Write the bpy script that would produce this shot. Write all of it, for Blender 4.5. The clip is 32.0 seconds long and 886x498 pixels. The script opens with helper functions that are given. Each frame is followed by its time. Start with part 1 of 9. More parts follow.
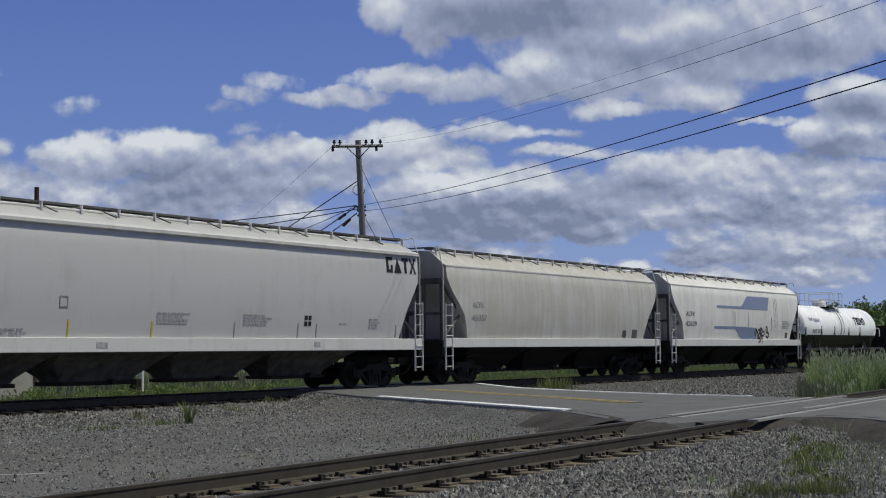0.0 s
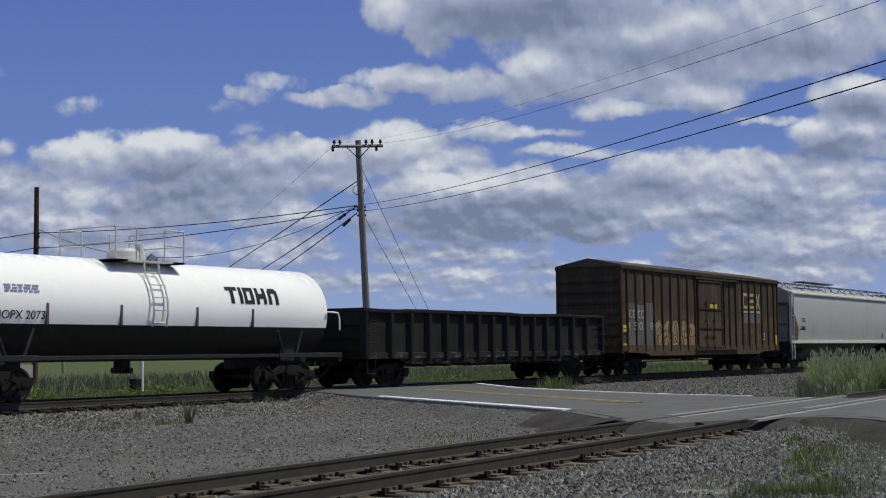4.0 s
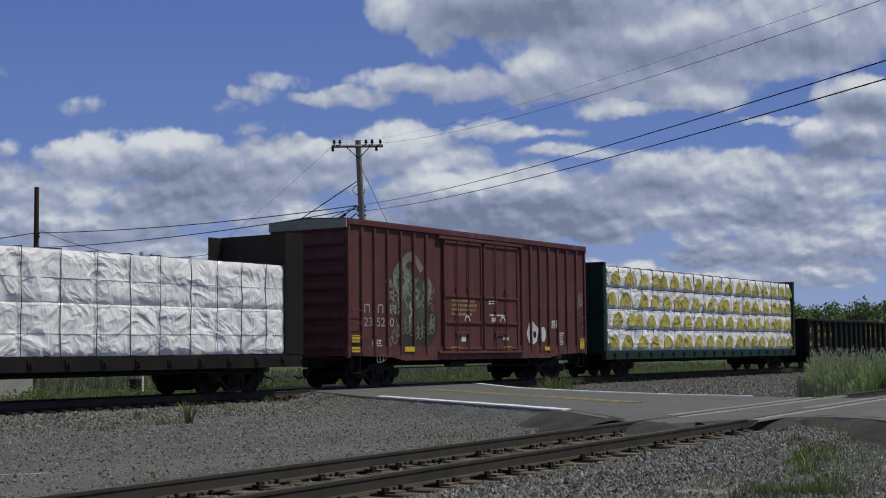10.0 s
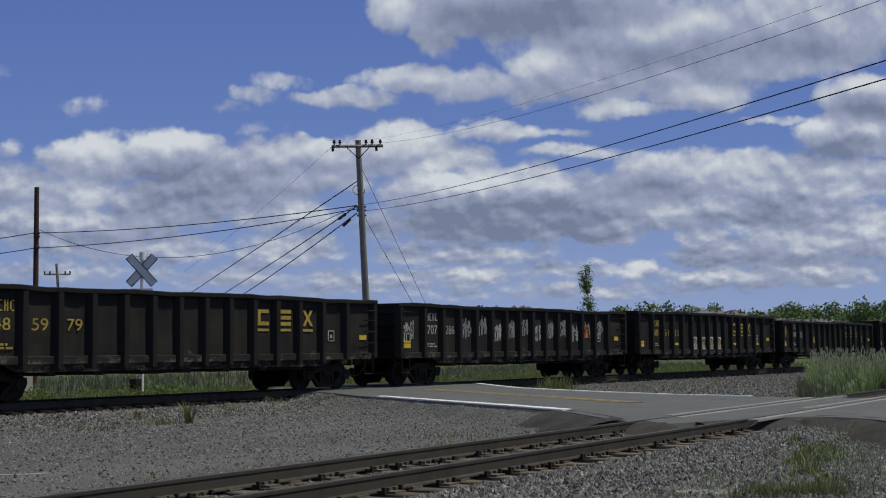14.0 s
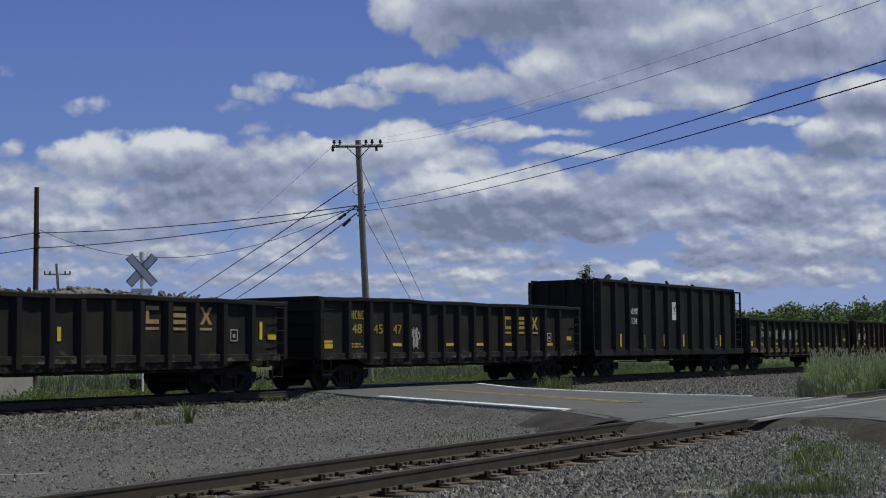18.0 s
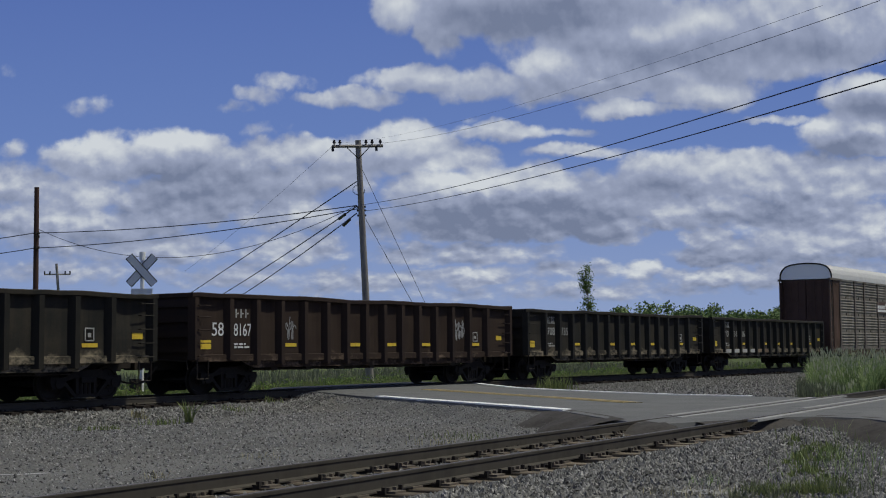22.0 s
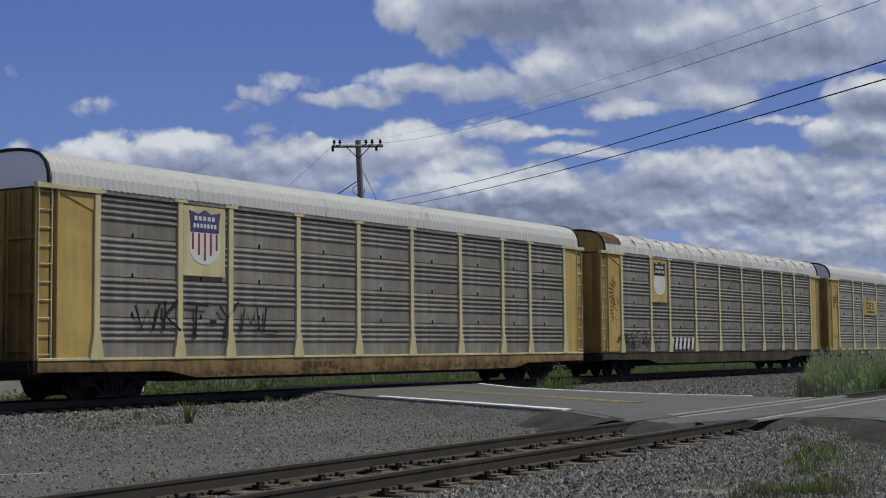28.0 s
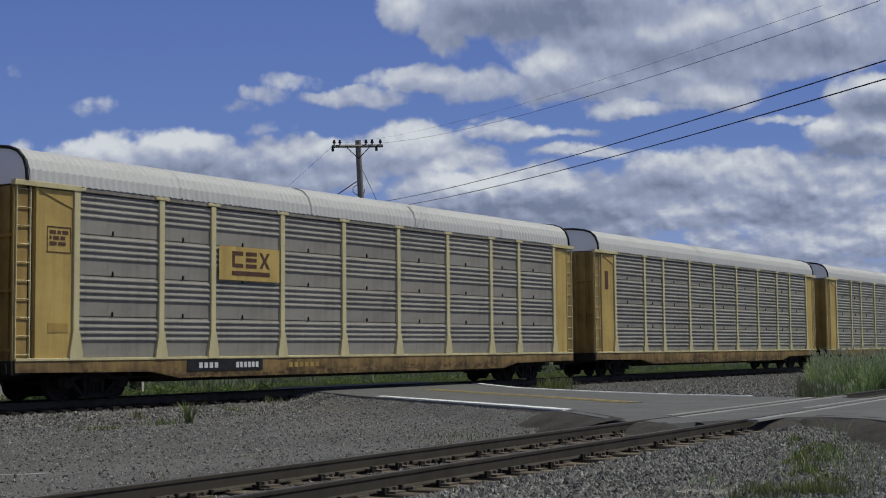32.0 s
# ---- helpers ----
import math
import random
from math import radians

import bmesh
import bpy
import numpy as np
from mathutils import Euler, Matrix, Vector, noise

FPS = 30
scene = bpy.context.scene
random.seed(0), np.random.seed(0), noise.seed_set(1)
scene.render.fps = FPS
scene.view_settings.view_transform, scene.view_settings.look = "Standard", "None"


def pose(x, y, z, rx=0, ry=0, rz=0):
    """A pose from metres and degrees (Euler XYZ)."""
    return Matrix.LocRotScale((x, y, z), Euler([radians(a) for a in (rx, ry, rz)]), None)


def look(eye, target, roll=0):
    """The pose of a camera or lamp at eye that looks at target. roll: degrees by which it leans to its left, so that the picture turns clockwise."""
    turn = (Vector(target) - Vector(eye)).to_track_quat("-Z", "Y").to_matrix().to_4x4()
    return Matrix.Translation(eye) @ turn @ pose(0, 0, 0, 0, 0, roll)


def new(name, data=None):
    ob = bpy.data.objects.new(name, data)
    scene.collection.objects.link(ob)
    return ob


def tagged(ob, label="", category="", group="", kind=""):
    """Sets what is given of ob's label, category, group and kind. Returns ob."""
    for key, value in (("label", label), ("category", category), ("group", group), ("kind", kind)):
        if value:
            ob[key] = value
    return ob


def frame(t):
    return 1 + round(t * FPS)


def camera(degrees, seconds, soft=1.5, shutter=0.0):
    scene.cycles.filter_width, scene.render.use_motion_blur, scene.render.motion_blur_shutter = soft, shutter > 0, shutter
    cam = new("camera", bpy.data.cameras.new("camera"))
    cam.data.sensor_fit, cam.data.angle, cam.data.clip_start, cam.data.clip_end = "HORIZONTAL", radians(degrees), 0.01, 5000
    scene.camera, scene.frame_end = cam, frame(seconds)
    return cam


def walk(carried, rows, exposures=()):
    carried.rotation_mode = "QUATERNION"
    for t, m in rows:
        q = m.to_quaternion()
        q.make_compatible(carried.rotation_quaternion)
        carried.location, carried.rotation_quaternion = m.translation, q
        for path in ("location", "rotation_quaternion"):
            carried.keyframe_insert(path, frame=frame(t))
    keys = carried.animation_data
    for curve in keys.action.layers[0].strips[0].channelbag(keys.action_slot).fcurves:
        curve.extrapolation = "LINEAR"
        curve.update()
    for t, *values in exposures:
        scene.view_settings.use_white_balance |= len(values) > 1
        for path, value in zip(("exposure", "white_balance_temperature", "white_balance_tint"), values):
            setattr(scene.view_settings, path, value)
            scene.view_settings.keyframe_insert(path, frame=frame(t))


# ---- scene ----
# A freight train passes a level crossing; the camera stands still beside the tracks.
# Plan: x runs along the main track, y away from the camera, z = 0 at the main rail's top.
cam = camera(35.50, 32.0, soft=1.1)
EYE = (0.0, -25.67, 1.148)
HEADING, PITCH, ROLL = radians(33.505), radians(4.196), -0.509
AIM = (EYE[0] + math.cos(HEADING), EYE[1] + math.sin(HEADING), EYE[2] + math.tan(PITCH))
VIEW = look(EYE, AIM, ROLL)
walk(cam, [(0.0, VIEW), (32.0, VIEW)], exposures=[(0.0, -0.44, 6350, 3.0), (3.5, -0.44, 6350, 3.0), (6.0, -0.52, 6350, 3.0), (32.0, -0.52, 6350, 3.0)])

TRACK_Y = 1.58          # centre line of the main track


def travelled(t):
    """Metres that the train has gone at t, counted from 16 s."""
    d = t - 16.0
    return 14.2752 * d + 0.0082946 * d * d + 0.00011005 * d ** 3


# ---- light ----
SUN_ELEV, SUN_AZ = radians(62), radians(-52)     # azimuth from +x towards +y
SUN_DIR = Vector((math.cos(SUN_ELEV) * math.cos(SUN_AZ), math.cos(SUN_ELEV) * math.sin(SUN_AZ), math.sin(SUN_ELEV)))
world = bpy.data.worlds.new("world")
scene.world = world
world.use_nodes = True
wn, wl = world.node_tree.nodes, world.node_tree.links
sky = wn.new("ShaderNodeTexSky")
sky.sky_type, sky.sun_disc = "NISHITA", False
sky.sun_elevation, sky.sun_rotation = SUN_ELEV, radians(90) - SUN_AZ
sky.altitude, sky.air_density, sky.dust_density, sky.ozone_density = 50, 1.0, 0.3, 2.0
# scattered white cloud overhead, the same as in the view
over = wn.new("ShaderNodeTexCoord")
puffs = wn.new("ShaderNodeTexNoise")
puffs.inputs["Scale"].default_value, puffs.inputs["Detail"].default_value = 2.6, 5.0
cover = wn.new("ShaderNodeMapRange")
cover.inputs[1].default_value, cover.inputs[2].default_value = 0.44, 0.58
blend = wn.new("ShaderNodeMix")
blend.data_type = "RGBA"
blend.inputs[7].default_value = (6.6, 6.2, 5.6, 1)
wl.new(over.outputs["Generated"], puffs.inputs["Vector"])
wl.new(puffs.outputs[0], cover.inputs[0])
wl.new(cover.outputs[0], blend.inputs[0])
wl.new(sky.outputs[0], blend.inputs[6])
wl.new(blend.outputs[2], wn["Background"].inputs[0])
wn["Background"].inputs[1].default_value = 0.06
sun_lamp = bpy.data.lights.new("sun", "SUN")
sun_lamp.energy, sun_lamp.angle, sun_lamp.color = 4.5, radians(1.0), (1.0, 0.93, 0.82)
sun = new("sun", sun_lamp)
sun.matrix_world = look(SUN_DIR * 50, (0, 0, 0))


# ---- materials ----
class Nodes:
    """A node material in the making."""

    def __init__(self, name):
        self.mat = bpy.data.materials.new(name)
        self.mat.use_nodes = True
        self.t = self.mat.node_tree
        self.bsdf = self.t.nodes["Principled BSDF"]
        self.out = self.t.nodes["Material Output"]
        self.coord = None

    def node(self, kind, **values):
        n = self.t.nodes.new(kind)
        for k, v in values.items():
            n.inputs[k].default_value = v
        return n

    def link(self, a, b):
        self.t.links.new(a, b)

    def pos(self, scale=(1, 1, 1), world_space=False, shift=(0, 0, 0)):
        if self.coord is None:
            self.coord = self.t.nodes.new("ShaderNodeTexCoord")
            self.geo = self.t.nodes.new("ShaderNodeNewGeometry")
        m = self.node("ShaderNodeMapping", Scale=scale, Location=shift)
        self.link(self.geo.outputs["Position"] if world_space else self.coord.outputs["Object"], m.inputs[0])
        return m.outputs[0]

    def noise(self, scale, detail=4.0, stretch=(1, 1, 1), rough=0.6, world_space=False, shift=(0, 0, 0)):
        n = self.node("ShaderNodeTexNoise", Scale=scale, Detail=detail, Roughness=rough)
        self.link(self.pos(stretch, world_space, shift), n.inputs["Vector"])
        return n.outputs[0]

    def ramp(self, fac, lo, hi):
        n = self.node("ShaderNodeMapRange")
        n.inputs[1].default_value, n.inputs[2].default_value = lo, hi
        self.link(fac, n.inputs[0])
        return n.outputs[0]

    def mix(self, fac, a, b):
        n = self.t.nodes.new("ShaderNodeMix")
        n.data_type = "RGBA"
        for sock, v in ((n.inputs[0], fac), (n.inputs[6], a), (n.inputs[7], b)):
            if isinstance(v, (int, float)):
                sock.default_value = v
            elif isinstance(v, tuple):
                sock.default_value = (*v, 1) if len(v) == 3 else v
            else:
                self.link(v, sock)
        return n.outputs[2]

    def math(self, op, a, b=0.0, clamp=False):
        n = self.t.nodes.new("ShaderNodeMath")
        n.operation, n.use_clamp = op, clamp
        for sock, v in zip(n.inputs, (a, b)):
            if isinstance(v, (int, float)):
                sock.default_value = v
            else:
                self.link(v, sock)
        return n.outputs[0]

    def bump(self, height, strength, distance=0.02):
        n = self.node("ShaderNodeBump", Strength=strength, Distance=distance)
        self.link(height, n.inputs["Height"])
        self.link(n.outputs[0], self.bsdf.inputs["Normal"])

    def done(self, color, rough=0.6, metal=0.0):
        if isinstance(color, tuple):
            self.bsdf.inputs["Base Color"].default_value = (*color, 1)
        else:
            self.link(color, self.bsdf.inputs["Base Color"])
        if isinstance(rough, (int, float)):
            self.bsdf.inputs["Roughness"].default_value = rough
        else:
            self.link(rough, self.bsdf.inputs["Roughness"])
        self.bsdf.inputs["Metallic"].default_value = metal
        self.bsdf.inputs["Specular IOR Level"].default_value = 0.14
        return self.mat


def paint(name, base, dirt, amount=0.5, rough=0.55, streak=1.0, metal=0.0, scale=1.0, shift=0.0, fine=0.25, vary=0.0, foot=None):
    """Weathered paint: stains in patches, streaks that run down, and a fine grain."""
    n = Nodes(name)
    sh = (shift, shift * 0.7, 0)
    patch = n.noise(0.55 * scale, 5, (1, 1, 1.3), 0.65, shift=sh)
    run = n.noise(2.2 * scale, 4, (1.6, 1.6, 0.12), 0.6, shift=sh)
    grain = n.noise(14 * scale, 3, rough=0.7, shift=sh)
    m = n.math("ADD", n.math("MULTIPLY", patch, 0.6), n.math("MULTIPLY", run, 0.4 * streak))
    mask = n.math("MULTIPLY", n.ramp(m, 0.62 - 0.3 * amount, 0.80 - 0.25 * amount), min(1.0, 0.4 + amount * 0.6))
    col = n.mix(mask, base, dirt)
    dark = tuple(c * 0.62 for c in base)
    col = n.mix(n.math("MULTIPLY", n.ramp(grain, 0.48, 0.75), fine), col, dark)
    if foot:
        # scraped and mud-splashed along the lower edge: colour, top of the band, how much of it
        tone, top, share = foot
        sep = n.t.nodes.new("ShaderNodeSeparateXYZ")
        n.link(n.coord.outputs["Object"], sep.inputs[0])
        edge = n.math("ADD", sep.outputs[2], n.math("MULTIPLY", n.math("SUBTRACT", n.noise(1.1, 5, (1, 1, 1), 0.65, shift=(shift + 3, 0, 0)), 0.5), 1.1))
        flake = n.ramp(n.noise(3.2, 6, (1, 1, 1.6), 0.7, shift=(shift + 9, 0, 0)), 0.56 - 0.2 * share, 0.72 - 0.2 * share)
        col = n.mix(n.math("MULTIPLY", n.math("MULTIPLY", n.ramp(edge, top, top - 0.22), flake), 0.85), col, tone)
    if vary:
        info = n.t.nodes.new("ShaderNodeObjectInfo")
        hsv = n.node("ShaderNodeHueSaturation")
        v = n.node("ShaderNodeMapRange")
        v.inputs[3].default_value, v.inputs[4].default_value = 1 - vary, 1 + vary
        n.link(info.outputs["Random"], v.inputs[0])
        n.link(v.outputs[0], hsv.inputs["Value"])
        n.link(col, hsv.inputs["Color"])
        col = hsv.outputs[0]
    n.bump(n.math("ADD", grain, n.math("MULTIPLY", patch, 2.0)), 0.12, 0.01)
    r = n.node("ShaderNodeMapRange")
    r.inputs[3].default_value, r.inputs[4].default_value = rough - 0.08, min(1, rough + 0.2)
    n.link(mask, r.inputs[0])
    return n.done(col, r.outputs[0], metal)


def plain(name, color, rough=0.6, metal=0.0, grain=0.25, scale=8.0):
    """A plain surface with a fine grain."""
    n = Nodes(name)
    g = n.noise(scale, 4)
    dark = tuple(c * (1 - 1.6 * grain) for c in color)
    n.bump(g, 0.15, 0.01)
    return n.done(n.mix(n.ramp(g, 0.35, 0.72), color, dark), rough, metal)


def islands(name, a, b, rough=0.9, grain=30.0, dark=None, thin=0.0):
    """Loose pieces (stones, leaves, blades), each with a tone of its own."""
    n = Nodes(name)
    n.pos()
    r = n.geo.outputs["Random Per Island"]
    col = n.mix(r, a, b)
    if dark:
        col = n.mix(n.ramp(n.noise(grain, 3), 0.4, 0.7), col, dark)
    n.done(col, rough)
    if thin:
        # leaves and blades let some light through
        glow = n.t.nodes.new("ShaderNodeBsdfTranslucent")
        both = n.node("ShaderNodeMixShader", Fac=thin)
        n.link(col, glow.inputs[0])
        n.link(n.bsdf.outputs[0], both.inputs[1])
        n.link(glow.outputs[0], both.inputs[2])
        n.link(both.outputs[0], n.out.inputs[0])
    return n.mat


RUST = (0.13, 0.055, 0.025)
M = dict(
    rail_side=paint("rail_side", (0.060, 0.053, 0.041), (0.031, 0.028, 0.023), 0.5, 0.75),
    rail_head=plain("rail_head", (0.105, 0.096, 0.083), 0.5, 0.4, 0.2, 3.0),
    tie=paint("tie", (0.150, 0.122, 0.086), (0.052, 0.043, 0.035), 0.72, 0.9, scale=3.0, vary=0.3),
    tie_dark=paint("tie_dark", (0.035, 0.028, 0.022), (0.018, 0.015, 0.013), 0.5, 0.95, scale=3.0),
    gravel=islands("gravel", (0.060, 0.058, 0.054), (0.32, 0.312, 0.29), 0.95),
    tie_plate=paint("tie_plate", (0.120, 0.100, 0.076), (0.060, 0.050, 0.040), 0.45, 0.8, scale=4.0),
    iron=paint("iron", (0.030, 0.025, 0.020), (0.06, 0.038, 0.025), 0.3, 0.75, scale=2.0),
    truck=paint("truck", (0.018, 0.016, 0.014), (0.045, 0.037, 0.029), 0.4, 0.8, scale=2.0),
    wheel=paint("wheel", (0.020, 0.017, 0.014), (0.032, 0.025, 0.020), 0.3, 0.6, scale=3.0),
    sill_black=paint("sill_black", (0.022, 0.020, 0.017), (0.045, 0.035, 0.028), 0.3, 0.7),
    white_car=paint("white_car", (0.60, 0.59, 0.55), (0.38, 0.365, 0.33), 0.40, 0.45, fine=0.12),
    pale_hull=paint("pale_hull", (0.49, 0.485, 0.465), (0.36, 0.352, 0.33), 0.35, 0.45, shift=1.0, fine=0.10),
    stained_car=paint("stained_car", (0.53, 0.52, 0.485), (0.40, 0.375, 0.31), 0.42, 0.5, streak=1.6, shift=3.0, fine=0.15),
    logo_car=paint("logo_car", (0.72, 0.705, 0.66), (0.56, 0.54, 0.49), 0.40, 0.5, streak=1.4, shift=8.0, fine=0.12),
    grey_car=paint("grey_car", (0.415, 0.410, 0.390), (0.315, 0.308, 0.288), 0.35, 0.45, shift=5.0, fine=0.12),
    car_roof=paint("car_roof", (0.58, 0.57, 0.53), (0.34, 0.33, 0.30), 0.45, 0.55, shift=2.0),
    tank_white=paint("tank_white", (0.93, 0.92, 0.89), (0.80, 0.78, 0.73), 0.30, 0.35, fine=0.08),
    tank_black=paint("tank_black", (0.030, 0.029, 0.027), (0.07, 0.06, 0.05), 0.4, 0.5),
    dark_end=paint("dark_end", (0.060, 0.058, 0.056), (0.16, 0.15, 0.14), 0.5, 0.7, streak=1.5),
    boxcar_brown=paint("boxcar_brown", (0.100, 0.075, 0.047), (0.046, 0.036, 0.026), 0.66, 0.75, streak=1.6, scale=1.4, foot=((0.118, 0.080, 0.044), 2.7, 0.75)),
    boxcar_rib=paint("boxcar_rib", (0.080, 0.056, 0.035), (0.034, 0.025, 0.018), 0.6, 0.75, streak=1.6),
    boxcar_roof=paint("boxcar_roof", (0.10, 0.085, 0.07), (0.05, 0.04, 0.03), 0.5, 0.8),
    boxcar_maroon=paint("boxcar_maroon", (0.138, 0.052, 0.049), (0.090, 0.041, 0.038), 0.5, 0.6, streak=1.6, shift=4.0, foot=((0.16, 0.105, 0.090), 1.35, 0.25)),
    maroon_roof=paint("maroon_roof", (0.11, 0.040, 0.040), (0.22, 0.19, 0.175), 0.30, 0.6),
    galvanised=paint("galvanised", (0.285, 0.268, 0.230), (0.180, 0.165, 0.135), 0.5, 0.6, metal=0.0, scale=1.6, vary=0.08),
    galvanised_dirty=paint("galvanised_dirty", (0.280, 0.262, 0.226), (0.160, 0.146, 0.120), 0.6, 0.65, streak=1.5, metal=0.0, scale=1.4, shift=6.0, vary=0.10),
    screen_brown=paint("screen_brown", (0.205, 0.188, 0.160), (0.115, 0.100, 0.080), 0.6, 0.7, streak=1.5, scale=1.4, shift=3.0, vary=0.10),
    rack_roof=paint("rack_roof", (0.50, 0.495, 0.475), (0.37, 0.365, 0.35), 0.35, 0.6, metal=0.0),
    rack_roof_worn=paint("rack_roof_worn", (0.64, 0.63, 0.62), (0.40, 0.36, 0.32), 0.30, 0.6, streak=1.8, scale=1.8),
    rack_yellow=paint("rack_yellow", (0.53, 0.385, 0.125), (0.33, 0.225, 0.085), 0.40, 0.55, streak=1.5),
    roof_tear=paint("roof_tear", (0.050, 0.040, 0.034), (0.11, 0.08, 0.06), 0.4, 0.8, scale=3.0),
    rack_rust=paint("rack_rust", (0.20, 0.125, 0.065), (0.075, 0.05, 0.034), 0.6, 0.85, streak=1.8, scale=2.5),
    rack_cream=paint("rack_cream", (0.62, 0.55, 0.31), (0.42, 0.35, 0.19), 0.40, 0.55, streak=1.5),
    rack_sill=paint("rack_sill", (0.275, 0.185, 0.078), (0.080, 0.056, 0.033), 0.55, 0.75, streak=1.2, scale=1.6, foot=((0.045, 0.033, 0.022), 0.85, 0.8)),
    sill_rusty=paint("sill_rusty", (0.085, 0.070, 0.045), (0.028, 0.023, 0.018), 0.55, 0.8, streak=1.2, scale=1.6),
    post_brown=paint("post_brown", (0.125, 0.105, 0.088), (0.075, 0.062, 0.052), 0.5, 0.7),
    rack_ochre=paint("rack_ochre", (0.42, 0.285, 0.090), (0.16, 0.105, 0.048), 0.5, 0.7, streak=1.4),
    rack_maroon=paint("rack_maroon", (0.110, 0.064, 0.044), (0.052, 0.034, 0.026), 0.55, 0.65, streak=1.8),
    rack_end=paint("rack_end", (0.090, 0.055, 0.042), (0.045, 0.030, 0.024), 0.5, 0.7),
    gon_black=paint("gon_black", (0.012, 0.0118, 0.0105), (0.026, 0.023, 0.018), 0.40, 0.65, streak=1.4),
    gon_sheet=paint("gon_sheet", (0.017, 0.0168, 0.015), (0.036, 0.033, 0.026), 0.5, 0.75, streak=1.3, shift=2.0, scale=1.3, foot=((0.20, 0.175, 0.135), 1.10, 0.35)),
    gon_sheet_mud=paint("gon_sheet_mud", (0.019, 0.0185, 0.015), (0.046, 0.039, 0.028), 0.55, 0.8, streak=1.2, shift=6.0, scale=1.3, foot=((0.235, 0.195, 0.13), 1.22, 0.75)),
    gon_sheet_maroon=paint("gon_sheet_maroon", (0.026, 0.017, 0.012), (0.046, 0.032, 0.022), 0.5, 0.75, streak=1.3, shift=4.0, scale=1.3, foot=((0.16, 0.115, 0.080), 1.10, 0.4)),
    gon_maroon=paint("gon_maroon", (0.024, 0.016, 0.012), (0.040, 0.027, 0.019), 0.5, 0.7, streak=1.4, shift=7.0),
    gon_green=paint("gon_green", (0.017, 0.016, 0.012), (0.042, 0.035, 0.025), 0.5, 0.7, streak=1.4, shift=5.0),
    hopper_black=paint("hopper_black", (0.014, 0.0145, 0.013), (0.045, 0.043, 0.036), 0.5, 0.75),
    beam_brown=paint("beam_brown", (0.015, 0.0135, 0.012), (0.034, 0.028, 0.022), 0.5, 0.7),
    beam_green=paint("beam_green", (0.016, 0.040, 0.032), (0.035, 0.038, 0.030), 0.5, 0.7),
    yellow=paint("yellow", (0.62, 0.44, 0.045), (0.32, 0.21, 0.05), 0.35, 0.6, scale=3.0),
    white_mark=paint("white_mark", (0.66, 0.66, 0.63), (0.38, 0.36, 0.33), 0.4, 0.6, scale=3.0),
    faded_mark=paint("faded_mark", (0.40, 0.395, 0.36), (0.16, 0.15, 0.135), 0.5, 0.7, scale=3.0),
    faded_yellow=paint("faded_yellow", (0.42, 0.31, 0.055), (0.16, 0.12, 0.05), 0.5, 0.7, scale=3.0),
    shoulder=paint("shoulder", (0.058, 0.052, 0.045), (0.028, 0.026, 0.023), 0.6, 0.95, scale=4.0),
    # grimy bay paint, darkened further to stand for shade below the side sill
    bay_shade_grime=paint("bay_shade_grime", (0.135, 0.130, 0.115), (0.045, 0.042, 0.036), 0.6, 0.8, streak=1.3),
    ghost_dark=paint("ghost_dark", (0.040, 0.042, 0.034), (0.075, 0.060, 0.048), 0.5, 0.7, scale=2.0),
    faint_mark=plain("faint_mark", (0.40, 0.40, 0.385), 0.6),
    grey_mark=plain("grey_mark", (0.30, 0.30, 0.29), 0.6),
    patch_grey=paint("patch_grey", (0.150, 0.147, 0.138), (0.085, 0.075, 0.060), 0.5, 0.75, streak=1.4, scale=1.6),
    black_mark=plain("black_mark", (0.03, 0.03, 0.033), 0.6),
    blue_mark=paint("blue_mark", (0.215, 0.250, 0.375), (0.33, 0.35, 0.42), 0.4, 0.55),
    navy_mark=plain("navy_mark", (0.10, 0.085, 0.19), 0.6),
    red_mark=plain("red_mark", (0.34, 0.07, 0.05), 0.6),
    orange_mark=plain("orange_mark", (0.55, 0.15, 0.04), 0.6),
    brown_mark=plain("brown_mark", (0.12, 0.065, 0.045), 0.6),
    pale_mark=plain("pale_mark", (0.60, 0.55, 0.42), 0.6),
    cream_mark=paint("cream_mark", (0.44, 0.37, 0.22), (0.22, 0.165, 0.09), 0.45, 0.7, scale=2.5),
    tan_mark=paint("tan_mark", (0.36, 0.25, 0.125), (0.17, 0.105, 0.055), 0.5, 0.7, scale=2.5),
    sage_mark=paint("sage_mark", (0.30, 0.36, 0.27), (0.15, 0.17, 0.13), 0.5, 0.6, scale=3.0),
    sage_dark=paint("sage_dark", (0.085, 0.095, 0.070), (0.035, 0.032, 0.028), 0.55, 0.7, scale=3.0),
    mud_mark=paint("mud_mark", (0.20, 0.15, 0.10), (0.07, 0.05, 0.04), 0.5, 0.9, scale=3.0),
    scrap=islands("scrap", (0.05, 0.045, 0.04), (0.24, 0.22, 0.20), 0.7),
    wood_pole=paint("wood_pole", (0.26, 0.24, 0.215), (0.14, 0.125, 0.11), 0.5, 0.9, scale=3.0),
    dark_pole=paint("dark_pole", (0.085, 0.048, 0.036), (0.035, 0.025, 0.022), 0.5, 0.8, scale=3.0),
    wire=plain("wire", (0.02, 0.02, 0.022), 0.6),
    insulator=plain("insulator", (0.03, 0.028, 0.03), 0.3),
    sign_back=paint("sign_back", (0.76, 0.76, 0.73), (0.50, 0.50, 0.47), 0.4, 0.6, metal=0.0, scale=3.0),
    concrete=paint("concrete", (0.36, 0.35, 0.33), (0.20, 0.19, 0.17), 0.5, 0.9, scale=2.0),
